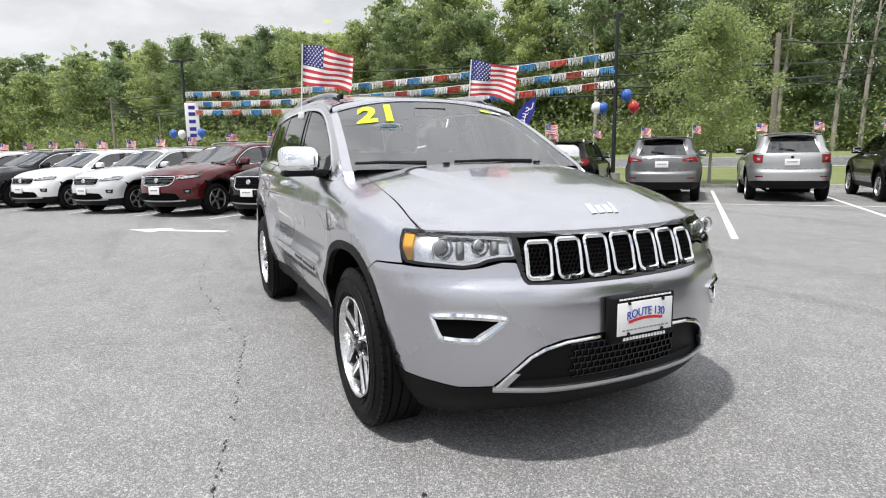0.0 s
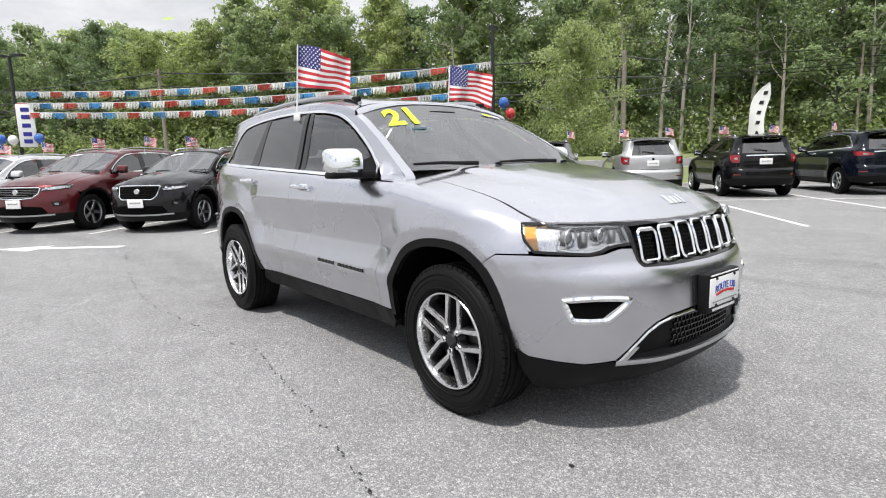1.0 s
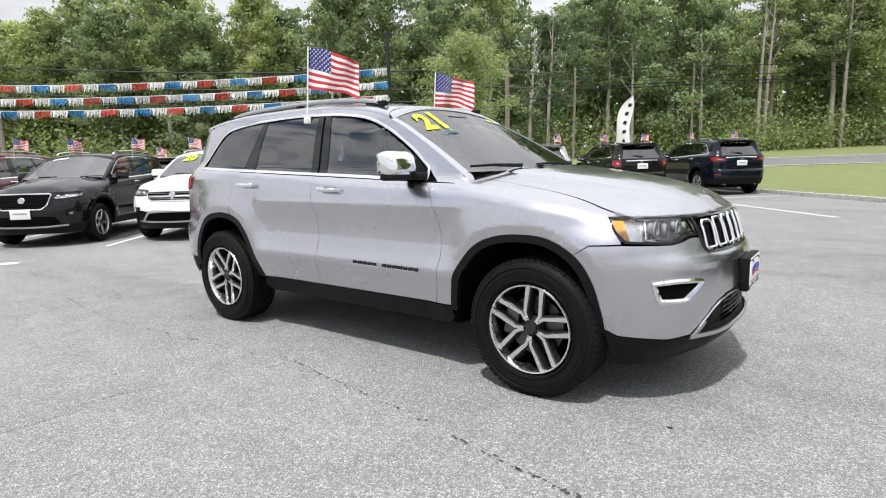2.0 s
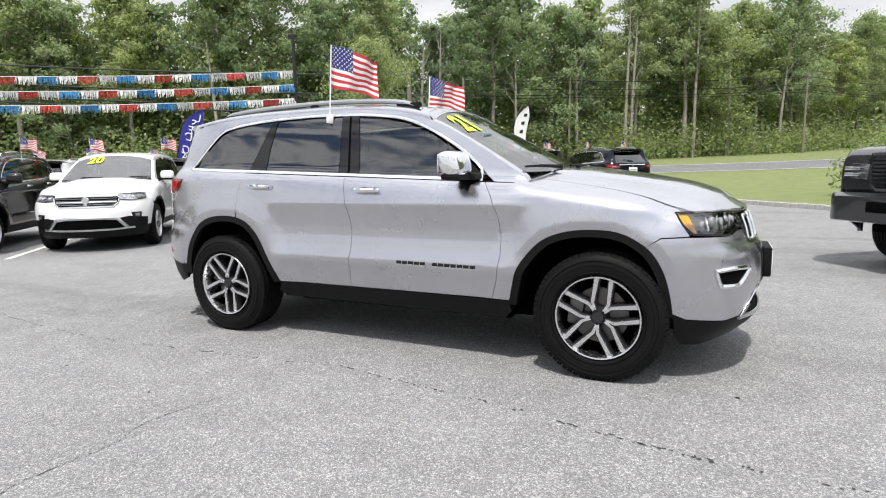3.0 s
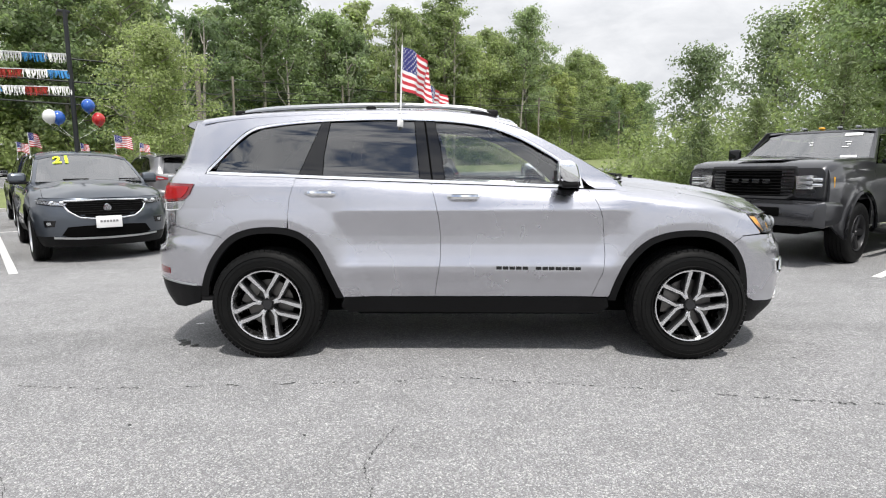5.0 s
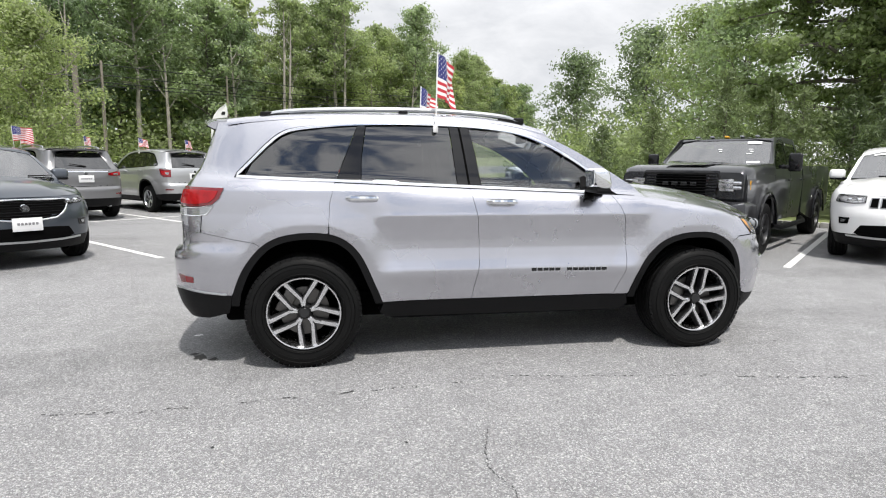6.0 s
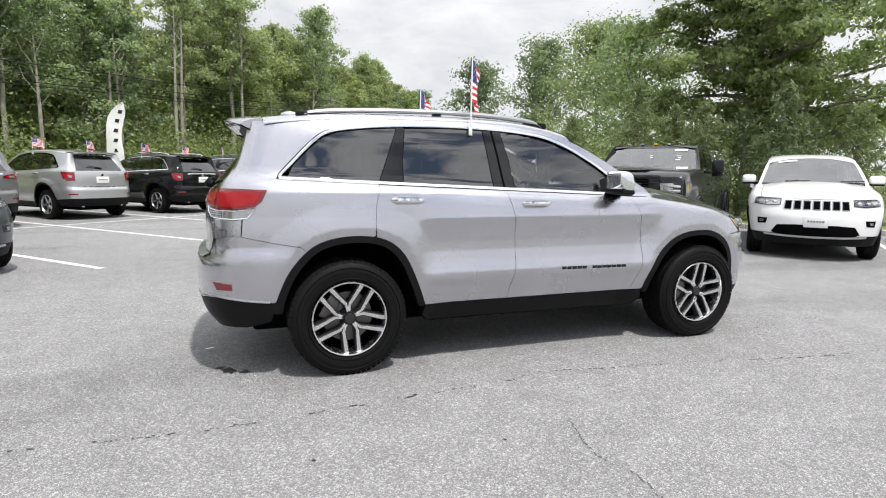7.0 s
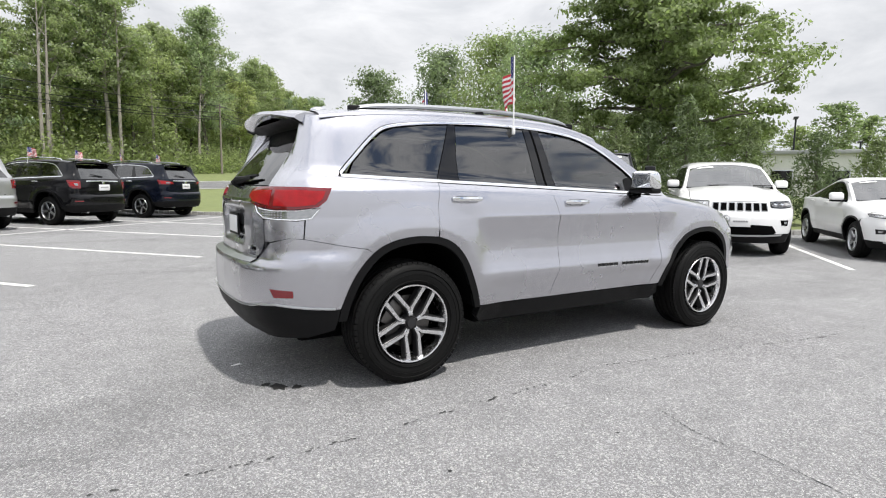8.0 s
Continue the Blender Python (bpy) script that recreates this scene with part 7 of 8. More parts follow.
        both("tail_lamp", tl, TAILDEEP, back, "red tail lamp", 0.012)
        c = np.mean(tl, 0)
        both("lamp_core", [tuple(c + (np.array(p) - c) * (0.72, 0.55)) for p in tl], TAILRED, back, "", 0.018, 0.004)
        both("reverse_lamp", [tuple(c + (np.array(p) - c) * (0.30, 0.28) + (-0.05, -0.01)) for p in tl], FROST, back, "", 0.022, 0.004)
        both("reflector", [(rs(0.62), 0.66), (rs(0.78), 0.66), (rs(0.78), 0.63), (rs(0.62), 0.63)], TAILDEEP, back)
        if chrome_bar:
            part("gate_strip", ring([(-rs(0.5), 1.165), (0, 1.17), (rs(0.5), 1.165)], back, 0.03, 0.012, closed=False, step=0.15), CHROME, car, "chrome strip across the tailgate")
        part("gate_line", ring([(-rs(0.60), 0.845), (-rs(0.3), 0.83), (0, 0.828), (rs(0.3), 0.83), (rs(0.60), 0.845)], back, 0.012, 0.001, closed=False, step=0.15), DARK, car)
        bm = bmesh.new()
        p = back(0.001, 1.0)
        add_box(bm, (p.x - 0.012, 0, 1.0 * S.k.z), (0.02, 0.33, 0.165), bevel=0.005)
        fr = part("plate_frame", bm, PLATEWHITE, car)
        bm = bmesh.new()
        for k in range(6):
            add_box(bm, (p.x - 0.024, (k - 2.5) * 0.04, 1.005 * S.k.z), (0.004, 0.028, 0.03))
        part("plate_print", bm, INKGREY, fr)
        bm = bmesh.new()
        p = back(0.001, 1.12)
        add_cyl(bm, (p.x - 0.002, 0, p.z), (p.x - 0.014, 0, p.z), 0.042, 0.036, 16)
        part("badge", bm, CHROME, car, "small chrome badge shape")
        rows = []
        for y in np.linspace(-0.60, 0.60, 9):
            e = abs(y) / 0.60
            z0 = float(np.interp(-1.95, *S.rm)) - 0.055 * e ** 2.2
            rows.append([Vector((x * S.k.x, y * S.k.y, z * S.k.z)) for x, z in ((-1.90, z0 + 0.004), (-2.08 + 0.06 * e ** 3, z0 - 0.016), (-2.06 + 0.06 * e ** 3, z0 - 0.05), (-1.90, z0 - 0.06))])
        part("spoiler", loft(rows, close_v=True, caps=True), skin if skin is not PEARL else BLACK, car)
        p, q = back(0.05, 1.29), back(-0.30, 1.33)
        part("rear_wiper", tube([p + Vector((-0.015, 0, 0)), q + Vector((-0.02, 0, 0.02))], [0.016, 0.009], 6), PLASTIC, car)
        for sg in (-1, 1):
            part("exhaust_tip", tube([(-1.9 * S.k.x, sg * 0.5, 0.36), (-2.30 * S.k.x, sg * 0.5, 0.36)], 0.035, 10), SATIN, car)
    if rails:
        for sg in (-1, 1):
            pts = smooth_line([(0.10, 1.70), (0.0, 1.755), (-0.5, 1.795), (-1.1, 1.79), (-1.55, 1.755), (-1.62, 1.71)], 3)
            part("roof_rail", tube([(x * S.k.x, sg * 0.58 * S.k.y, z * S.k.z) for x, z in pts], 0.016, 6), SATIN if skin is not BLACK else CHROME, car)
    if number:
        num = text_mesh(number, 0.26, 0.0, 1.1, 0.01)
        for v in num.verts:
            v.co = S.screen(0.45 - v.co.x / 0.75, 0.80 + v.co.y * 1.35) + Vector((0.006, 0, 0.006))
        part("windscreen_number", num, NEON, car, "neon yellow number on the windscreen")
    else:
        bm = patch([(0.3, 0.86), (0.72, 0.86), (0.72, 0.92), (0.3, 0.92)], S.screen, 0.1, thick=0.0, lift=0.004)
        part("windscreen_sticker", bm, WHITEINK, car)
    for sg in (-1, 1):
        part("wiper", tube([S.screen(sg * 0.5, 0.05) + Vector((0.012, 0, 0.012)), S.screen(sg * 0.5 - 0.45, 0.075) + Vector((0.012, 0, 0.012))], [0.012, 0.007], 5), PLASTIC, car)
    # seats as seen through the panes
    for x, w in ((0.05, 0.5), (-0.95, 0.6)):
        for y in (-0.36, 0.36):
            bm = bmesh.new()
            add_box(bm, (0, 0, 0), (0.16, w, 0.62), m=pose((x - 0.25) * S.k.x, y * S.k.y, 1.02 * S.k.z, 0, -14, 0), bevel=0.05)
            add_box(bm, (0, 0, 0), (0.10, 0.26, 0.18), m=pose((x - 0.34) * S.k.x, y * S.k.y, 1.42 * S.k.z, 0, -10, 0), bevel=0.04)
            part("seat", bm, SEAT, car)
    FLAGGED.append((car, S, skin))
    return car, S


FLAGGED = []
ROW_A, ROW_B, ROW_C = -49.0, 131.0, 221.0
suv("parked_suv", "blue-grey crossover parked in a bay, number on its windscreen", BLUEGREY, ROW_A, (-5.75, 4.0), 1, 4.55, 1.84, 1.67, 0.36, "shield", "thin", rear=False, rails=False, number="21", trim=CHROME)
suv("parked_suv", "white crossover parked in a bay, number on its windscreen", WHITE, ROW_A, (-7.7, 2.25), 1, 4.88, 1.84, 1.70, 0.37, "cross", "tall", rear=False, number="20")
suv("parked_suv", "black crossover with a vee shaped chrome grille parked in a bay", BLACK, ROW_A, (-9.3, 0.42), 1, 4.65, 1.84, 1.70, 0.36, "vee", "thin", rear=False, trim=CHROME)
suv("parked_suv", "dark red suv with an oval chrome grille parked in a bay", RED, ROW_A, (-11.3, -1.32), 1, 5.1, 1.98, 1.76, 0.385, "oval", "slim", rear=False, trim=CHROME)
suv("parked_suv", "pale silver crossover parked in a bay", PEARL, ROW_A, (-13.2, -3.05), 1, 4.65, 1.84, 1.67, 0.36, "bar", "slim", rear=False, trim=CHROME)
suv("parked_suv", "white crossover with a barred grille parked in a bay", WHITE, ROW_A, (-15.3, -4.75), 1, 4.65, 1.84, 1.67, 0.36, "bar", "slim", rear=False, trim=CHROME)
suv("parked_suv", "black suv parked in a bay", BLACK, ROW_A, (-17.3, -6.4), 1, 4.8, 1.9, 1.72, 0.37, "bar", "slim", rear=False, trim=CHROME)
suv("parked_suv", "white suv at the end of the row", WHITE, ROW_A, (-19.3, -8.1), 1, 4.7, 1.86, 1.70, 0.36, "bar", "tall", rear=False)
suv("parked_suv", "grey three-row suv with its tail to the lane", GREY, ROW_B, (-7.75, 10.75), -1, 5.15, 1.98, 1.79, 0.38, tail="wrap", front=False, chrome_bar=True)
suv("parked_suv", "silver suv with dark lower trim, its tail to the lane", MIDSILVER, ROW_B, (-5.9, 13.3), -1, 4.84, 1.98, 1.82, 0.385, tail="hook", front=False, rails=False)
suv("parked_suv", "black crossover with red tail lamps, its tail to the lane", BLACK, ROW_B, (-3.55, 15.1), -1, 4.95, 1.98, 1.80, 0.385, tail="hook", front=False, chrome_bar=True, trim=CHROME)
suv("parked_suv", "black-blue suv with bright trim, its tail to the lane", NAVY, ROW_B, (-1.2, 17.5), -1, 5.15, 2.02, 1.83, 0.39, tail="wrap", front=False, chrome_bar=True, trim=CHROME)
suv("parked_suv", "black suv with red tail lamps parked nose out", BLACK, ROW_B, (-9.9, 9.0), -1, 4.8, 1.9, 1.74, 0.37, tail="tall", front=False)
suv("parked_suv", "silver crossover with hooked red tail lamps parked nose out", GREY, ROW_B, (-11.9, 7.1), -1, 4.65, 1.86, 1.69, 0.36, tail="hook", front=False)
suv("parked_suv", "silver suv seen between the parked rows", PEARL, ROW_B, (-14.2, 5.2), -1, 4.65, 1.86, 1.70, 0.36, tail="tall", front=False)
suv("parked_suv", "white suv with a seven slot grille parked facing the lane", WHITE, ROW_C, tuple(lot(7.0, -2.9))[:2], 1, 4.82, 1.95, 1.77, 0.385, "slots", "tall", rear=False, rails=False)
suv("parked_sedan", "white compact sedan parked facing the lane", WHITE, ROW_C, tuple(lot(6.95, -5.75))[:2], 1, 4.64, 1.80, 1.47, 0.325, "shield", "thin", rear=False, rails=False, sedan=0.72)


def pickup():
    """The large dark grey pickup truck: tall flat nose, crew cab, open bed."""
    m = Matrix.Translation(lot(5.85, -0.15) + Vector((0.24, 0.18, 0))) @ pose(0, 0, 0, 0, 0, 217.5)
    car = empty("pickup_truck", m, "large dark grey pickup truck with black grille parked facing the lane", "pickup truck", "parked cars")
    W, FRONT, WB, TAILX = 0.99, 1.0, 4.15, -5.4

    def solid(name, rows, material, label="", caps=True):
        return part(name, loft(rows, close_v=True, caps=caps), material, car, label)

    def section(x, w, z0, z1, r=0.09, crown=0.03):
        pts = []
        for cy, cz, a0 in ((w - r, z1 - r, 0), (-w + r, z1 - r, 90), (-w + r * 0.6, z0 + r * 0.6, 180), (w - r * 0.6, z0 + r * 0.6, 270)):
            rr = r if a0 < 180 else r * 0.6
            for k in range(5):
                a = radians(a0 + 22.5 * k)
                pts.append((x, cy + rr * math.cos(a), cz + rr * math.sin(a) + (crown * (1 - (cy / w) ** 2) if a0 < 180 else 0)))
        return pts
    # nose and hood
    rows = [section(x, w, z0, z1, r) for x, w, z0, z1, r in ((0.98, 0.90, 0.92, 1.30, 0.08), (0.92, 0.93, 0.86, 1.36, 0.09), (0.6, 0.95, 0.86, 1.41, 0.10), (0.0, 0.96, 0.86, 1.44, 0.10), (-0.52, 0.965, 0.86, 1.455, 0.10))]
    solid("hood", rows, CHARCOAL)
    bm = loft([[(x, y, z) for y in np.linspace(-w, w, 7)] for x, w, z in ((0.85, 0.30, 1.418), (0.5, 0.36, 1.475), (-0.2, 0.40, 1.50), (-0.5, 0.42, 1.50))])
    part("hood_bulge", bm, CHARCOAL, car)
    # front fenders with arch openings
    for sg in (-1, 1):
        arc = [(0.54 * math.cos(radians(a)), 0.42 + 0.56 * math.sin(radians(a))) for a in range(-5, 186, 12)]
        poly = [(0.95, 0.62)] + [(0.95, 1.28), (0.6, 1.33), (-0.52, 1.36), (-0.52, 0.45)] + arc[::-1]
        bm = patch(poly, lambda x, z: Vector((x, sg * (W - 0.04 * sstep(0.6, 1.0, x) - 0.05 * sstep(1.1, 1.4, z) + 0.03 * (1 - sstep(0.54, 0.66, math.hypot(x, z - 0.42)))), z)), 0.07, thick=0.03, mid=(0, 0, 0.8))
        part("front_fender", bm, CHARCOAL, car)
        part("arch_lip", ring(arc, lambda x, z: Vector((x, sg * (W + 0.03), z)), 0.05, 0.03, closed=False, mid=(0, 0, 0.8)), BLACK, car)
        # cab side: doors
        for x0, x1, nm in ((-0.54, -1.62, "front_door"), (-1.64, -2.62, "rear_door")):
            bm = patch([(x0, 0.50), (x0, 1.36), (x1, 1.36), (x1, 0.50)], lambda x, z: Vector((x, sg * (W - 0.02 - 0.04 * sstep(1.1, 1.4, z) - 0.015 * math.cos((z - 0.5) * 4)), z)), 0.09, thick=0.03)
            d = part(nm, bm, CHARCOAL, car)
            bm = bmesh.new()
            add_box(bm, (x1 + 0.16, sg * (W + 0.012), 1.17), (0.2, 0.03, 0.035), bevel=0.012)
            part("door_handle", bm, CHARCOAL, d)
        lean = lambda x, z: Vector((x, sg * (0.93 - 0.30 * (z - 1.36)), z))
        part("front_side_window", patch([(-0.68, 1.37), (-1.56, 1.37), (-1.56, 1.78), (-1.16, 1.79)], lean, 0.1, thick=0.0), TINT, car)
        part("rear_side_window", patch([(-1.70, 1.37), (-2.46, 1.37), (-2.40, 1.76), (-1.70, 1.78)], lean, 0.1, thick=0.0), TINT, car)
        fr = [(-0.54, 1.36), (-1.06, 1.84), (-1.6, 1.875), (-2.45, 1.85), (-2.62, 1.36)]
        part("cab_frame", ring(fr, lean, 0.10, 0.01, closed=False), CHARCOAL, car)
        part("cab_pillar", ring([(-1.63, 1.36), (-1.63, 1.86)], lean, 0.10, 0.008, closed=False), BLACK, car)
        # bed side
        arc2 = [(-WB + 0.56 * math.cos(radians(a)), 0.42 + 0.57 * math.sin(radians(a))) for a in range(-5, 186, 12)]
        poly = [(-2.68, 0.55), (-2.68, 1.42), (TAILX, 1.42), (TAILX, 0.60), (-4.5, 0.55)] + arc2[::-1]
        bm = patch(poly, lambda x, z: Vector((x, sg * (W - 0.015 - 0.03 * sstep(1.2, 1.42, z) + 0.03 * (1 - sstep(0.56, 0.68, math.hypot(x + WB, z - 0.42)))), z)), 0.08, thick=0.05)
        part("bed_side", bm, CHARCOAL, car)
        part("arch_lip", ring(arc2, lambda x, z: Vector((x, sg * (W + 0.03), z)), 0.05, 0.03, closed=False), BLACK, car)
        part("side_step", tube([(-0.55, sg * 0.98, 0.44), (-0.7, sg * 1.06, 0.40), (-2.5, sg * 1.06, 0.40), (-2.65, sg * 0.98, 0.44)], 0.045, 8), PLASTIC, car)
        # mirrors
        bm = bmesh.new()
        add_box(bm, (-0.82, sg * 1.18, 1.47), (0.10, 0.20, 0.30), bevel=0.04, seg=3)
        add_box(bm, (-0.80, sg * 1.03, 1.40), (0.07, 0.16, 0.06), bevel=0.02)
        part("mirror", bm, BLACK, car)
        for x in (0.0, -WB):
            wheel(car, (x, sg * 0.86, 0.42), sg, r=0.42, w=0.28, rim=0.255, style="five", fine=False, turn=20, face=ALLOYGREY)
        # lamps
        yl = lambda y, z: Vector((1.0 - 0.16 * sstep(0.70, 1.0, abs(y)), y, z))
        hl = [(sg * 0.56, 1.20), (sg * 0.93, 1.22), (sg * 0.95, 1.04), (sg * 0.58, 1.03)]
        h = part("headlamp", patch(hl, yl, 0.07, thick=0.03), mat_lamp, car, "clear rectangular headlamp")
        for z in (1.155, 1.085):
            bm = bmesh.new()
            add_box(bm, (0.985, sg * 0.74, z), (0.03, 0.28, 0.045), bevel=0.01)
            part("lamp_unit", bm, CHROME, h)
        part("side_marker", patch([(sg * 0.93, 1.19), (sg * 0.965, 1.19), (sg * 0.965, 1.06), (sg * 0.935, 1.06)], yl, 0.05, thick=0.01, lift=0.006), AMBER, h)
        part("lamp_lens", patch(hl, yl, 0.08, thick=0.0, lift=0.02), LENS, h)
        part("fog_lamp", patch([(sg * 0.62, 0.80), (sg * 0.86, 0.81), (sg * 0.86, 0.70), (sg * 0.64, 0.70)], lambda y, z: yl(y, z) + Vector((0.10, 0, 0)), 0.06, thick=0.02), FROST, car)
    # grille
    face = lambda y, z: Vector((1.0 - 0.05 * (y / 0.6) ** 2, y, z))
    gp = [(-0.54, 1.30), (0.54, 1.30), (0.58, 1.20), (0.54, 0.95), (0.46, 0.90), (-0.46, 0.90), (-0.54, 0.95), (-0.58, 1.20)]
    g = part("grille", patch(gp, face, 0.08, thick=0.03), DARK, car, "black barred grille")
    part("grille_frame", ring(gp, face, 0.06, 0.035), BLACK, g)
    for z in np.arange(0.945, 1.29, 0.042):
        part("grille_bar", ring([(-0.53, z), (0, z), (0.53, z)], face, 0.018, 0.03, closed=False, step=0.2), PLASTIC, g)
    bm = bmesh.new()
    for y in (-0.21, -0.07, 0.07, 0.21):
        add_box(bm, (1.03, y, 1.13), (0.02, 0.10, 0.06), bevel=0.008)
    part("badge", bm, GLOSSBLACK, g, "dark badge shape")
    # bumper
    rows = [section(x, w, z0, z1, 0.06, 0.0) for x, w, z0, z1 in ((1.14, 0.86, 0.56, 0.84), (1.06, 0.97, 0.54, 0.88), (0.86, 1.0, 0.56, 0.88), (0.62, 1.0, 0.62, 0.86))]
    solid("front_bumper", rows, CHARCOAL)
    bm = bmesh.new()
    add_box(bm, (1.13, 0, 0.73), (0.04, 0.9, 0.13), bevel=0.02)
    part("bumper_opening", bm, DARK, car)
    bm = bmesh.new()
    add_box(bm, (1.15, 0, 0.62), (0.05, 0.34, 0.12), bevel=0.02)
    part("plate_mount", bm, PLASTIC, car)
    # cab: screen, roof, back
    scr = lambda u, v: Vector((-0.50 - 0.62 * v + 0.10 * (1 - u * u), u * (0.90 - 0.14 * v), 1.40 + 0.46 * v))
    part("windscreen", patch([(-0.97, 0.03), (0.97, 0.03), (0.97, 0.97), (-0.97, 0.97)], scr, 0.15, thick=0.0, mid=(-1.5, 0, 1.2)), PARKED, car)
    part("screen_frame", ring([(-1, 0), (1, 0), (1, 1), (-1, 1)], scr, 0.07, 0.008, mid=(-1.5, 0, 1.2)), CHARCOAL, car)
    rows = [[(x, y, z - 0.05 * (abs(y) / 0.76) ** 3) for y in np.linspace(-0.77, 0.77, 11)] for x, z in ((-1.05, 1.885), (-1.3, 1.925), (-1.9, 1.935), (-2.4, 1.905), (-2.5, 1.87))]
    part("roof", loft(rows), CHARCOAL, car)
    for y in (-0.5, -0.25, 0.0, 0.25, 0.5):
        bm = bmesh.new()
        add_box(bm, (-1.18, y, 1.925), (0.09, 0.07, 0.035), bevel=0.012)
        part("roof_marker", bm, AMBER if abs(y) < 0.01 else FROST, car, "small roof marker lamp")
    part("back_window", patch([(-0.66, 1.40), (0.66, 1.40), (0.62, 1.84), (-0.62, 1.84)], lambda y, z: Vector((-2.60 + 0.25 * (z - 1.4), y, z)), 0.2, thick=0.0, mid=(-1.5, 0, 1.2)), TINT, car)
    bm = bmesh.new()
    add_box(bm, (-1.6, 0, 0.72), (2.1, 1.8, 0.34), bevel=0.03)
    add_box(bm, (-4.05, 0, 0.80), (2.6, 1.1, 0.16), bevel=0.02)
    add_box(bm, (0.2, 0, 0.62), (1.3, 1.2, 0.4), bevel=0.02)
    part("underbody", bm, DARK, car)
    bm = bmesh.new()
    add_box(bm, (-4.03, 0, 0.88), (2.62, 1.76, 0.05))
    add_box(bm, (-2.72, 0, 1.12), (0.05, 1.8, 0.5))
    add_box(bm, (TAILX + 0.04, 0, 1.02), (0.08, 1.86, 0.80), bevel=0.02)
    part("bed", bm, CHARCOAL, car)
    for y in (-0.40, 0.40):
        for x in (-1.3, -2.1):
            bm = bmesh.new()
            add_box(bm, (0, 0, 0), (0.16, 0.55, 0.72), m=pose(x - 0.1, y, 1.20, 0, -12, 0), bevel=0.05)
            add_box(bm, (0, 0, 0), (0.10, 0.27, 0.18), m=pose(x - 0.2, y, 1.64, 0, -10, 0), bevel=0.04)
            part("seat", bm, SEAT, car)
    bm = bmesh.new()
    add_box(bm, (-0.75, 0, 1.25), (0.4, 1.6, 0.24), bevel=0.05)
    part("dashboard", bm, SEAT, car)
    for u, v, w, h in ((0.66, 0.87, 0.14, 0.09), (0.70, 0.14, 0.11, 0.07), (0.62, 0.62, 0.05, 0.02), (0.64, 0.54, 0.03, 0.03), (0.60, 0.46, 0.05, 0.02), (0.02, 0.62, 0.04, 0.02), (0.05, 0.54, 0.03, 0.03)):
        part("windscreen_sticker", patch([(u - w, v - h / 2), (u + w, v - h / 2), (u + w, v + h / 2), (u - w, v + h / 2)], lambda a, b: scr(a, b) + Vector((0.006, 0, 0.006)), 0.1, thick=0.0, mid=(-1.5, 0, 1.2)), WHITEINK, car)
    return car


pickup()


# ---- flags on the cars ----
CLOTHRED = mat("flag_red", (0.50, 0.035, 0.05), 0.8, 0.0, vary=0.08, scale=30)
CLOTHWHITE = mat("flag_white", (0.74, 0.73, 0.72), 0.8, 0.0, vary=0.05, scale=30)
CLOTHBLUE = mat("flag_blue", (0.030, 0.035, 0.17), 0.8, 0.0, vary=0.08, scale=30)
POLEWHITE = mat("white_plastic", (0.76, 0.76, 0.75), 0.45, 0.0, vary=0.05, scale=20)
WIND = math.degrees(math.atan2(0.86, 0.5))


def flag(m, label, wave=0.0, group="flags on the parked cars"):
    """A small striped cloth flag on a white stick that is clipped to a window's top edge; cloth runs along local x."""
    f = empty("car_flag", m, label, "flag", group)
    part("stick", tube([(0, 0, -0.05), (0, 0, 0.20), (0, 0, 0.50)], [0.006, 0.0055, 0.005], 8), POLEWHITE, f)
    bm = bmesh.new()
    add_box(bm, (0, 0, -0.035), (0.05, 0.022, 0.05), bevel=0.005)
    part("clip", bm, POLEWHITE, f)
    W, H, N = 0.43, 0.285, 22
    def at(u, v):
        x = W * u * (1 - 0.10 * u)
        return Vector((0.006 + x, 0.030 * math.sin(7.5 * u + 2.2 * v + wave) * u ** 0.6 + 0.012 * math.sin(15 * u + wave), 0.490 - H * v - 0.055 * u * u + 0.012 * math.sin(6 * u + 3 * v + wave)))
    for k in range(13):
        a, b = k / 13, (k + 1) / 13
        u0 = 0.40 if k < 7 else 0.0
        rows = [[at(u, v) for v in (a, b)] for u in np.linspace(u0, 1, N)]
        part("stripe", loft(rows), CLOTHRED if k % 2 == 0 else CLOTHWHITE, f)
    part("canton", loft([[at(u, v) for v in np.linspace(0, 7 / 13, 6)] for u in np.linspace(0, 0.40, 10)]), CLOTHBLUE, f)
    bm = bmesh.new()
    for i in range(9):
        for j in range(11):
            if (i + j) % 2:
                continue
            u, v = 0.40 * (j + 0.7) / 11.4, 7 / 13 * (i + 0.7) / 9.4
            p = at(u, v)
            n = (at(u + 0.01, v) - p).cross(at(u, v + 0.01) - p).normalized()
            for sg in (-1, 1):
                vs = []
                for q in range(10):
                    a = 2 * math.pi * q / 10
                    r = 0.0085 if q % 2 == 0 else 0.0035
                    vs.append(bm.verts.new(p + n * 0.0012 * sg + Vector((math.cos(a) * r, 0, math.sin(a) * r))))
                bm.faces.new(vs if sg > 0 else vs[::-1])
    tagged(part("star_print", bm, CLOTHWHITE, f, smooth=0), kind="stuff")
    return f


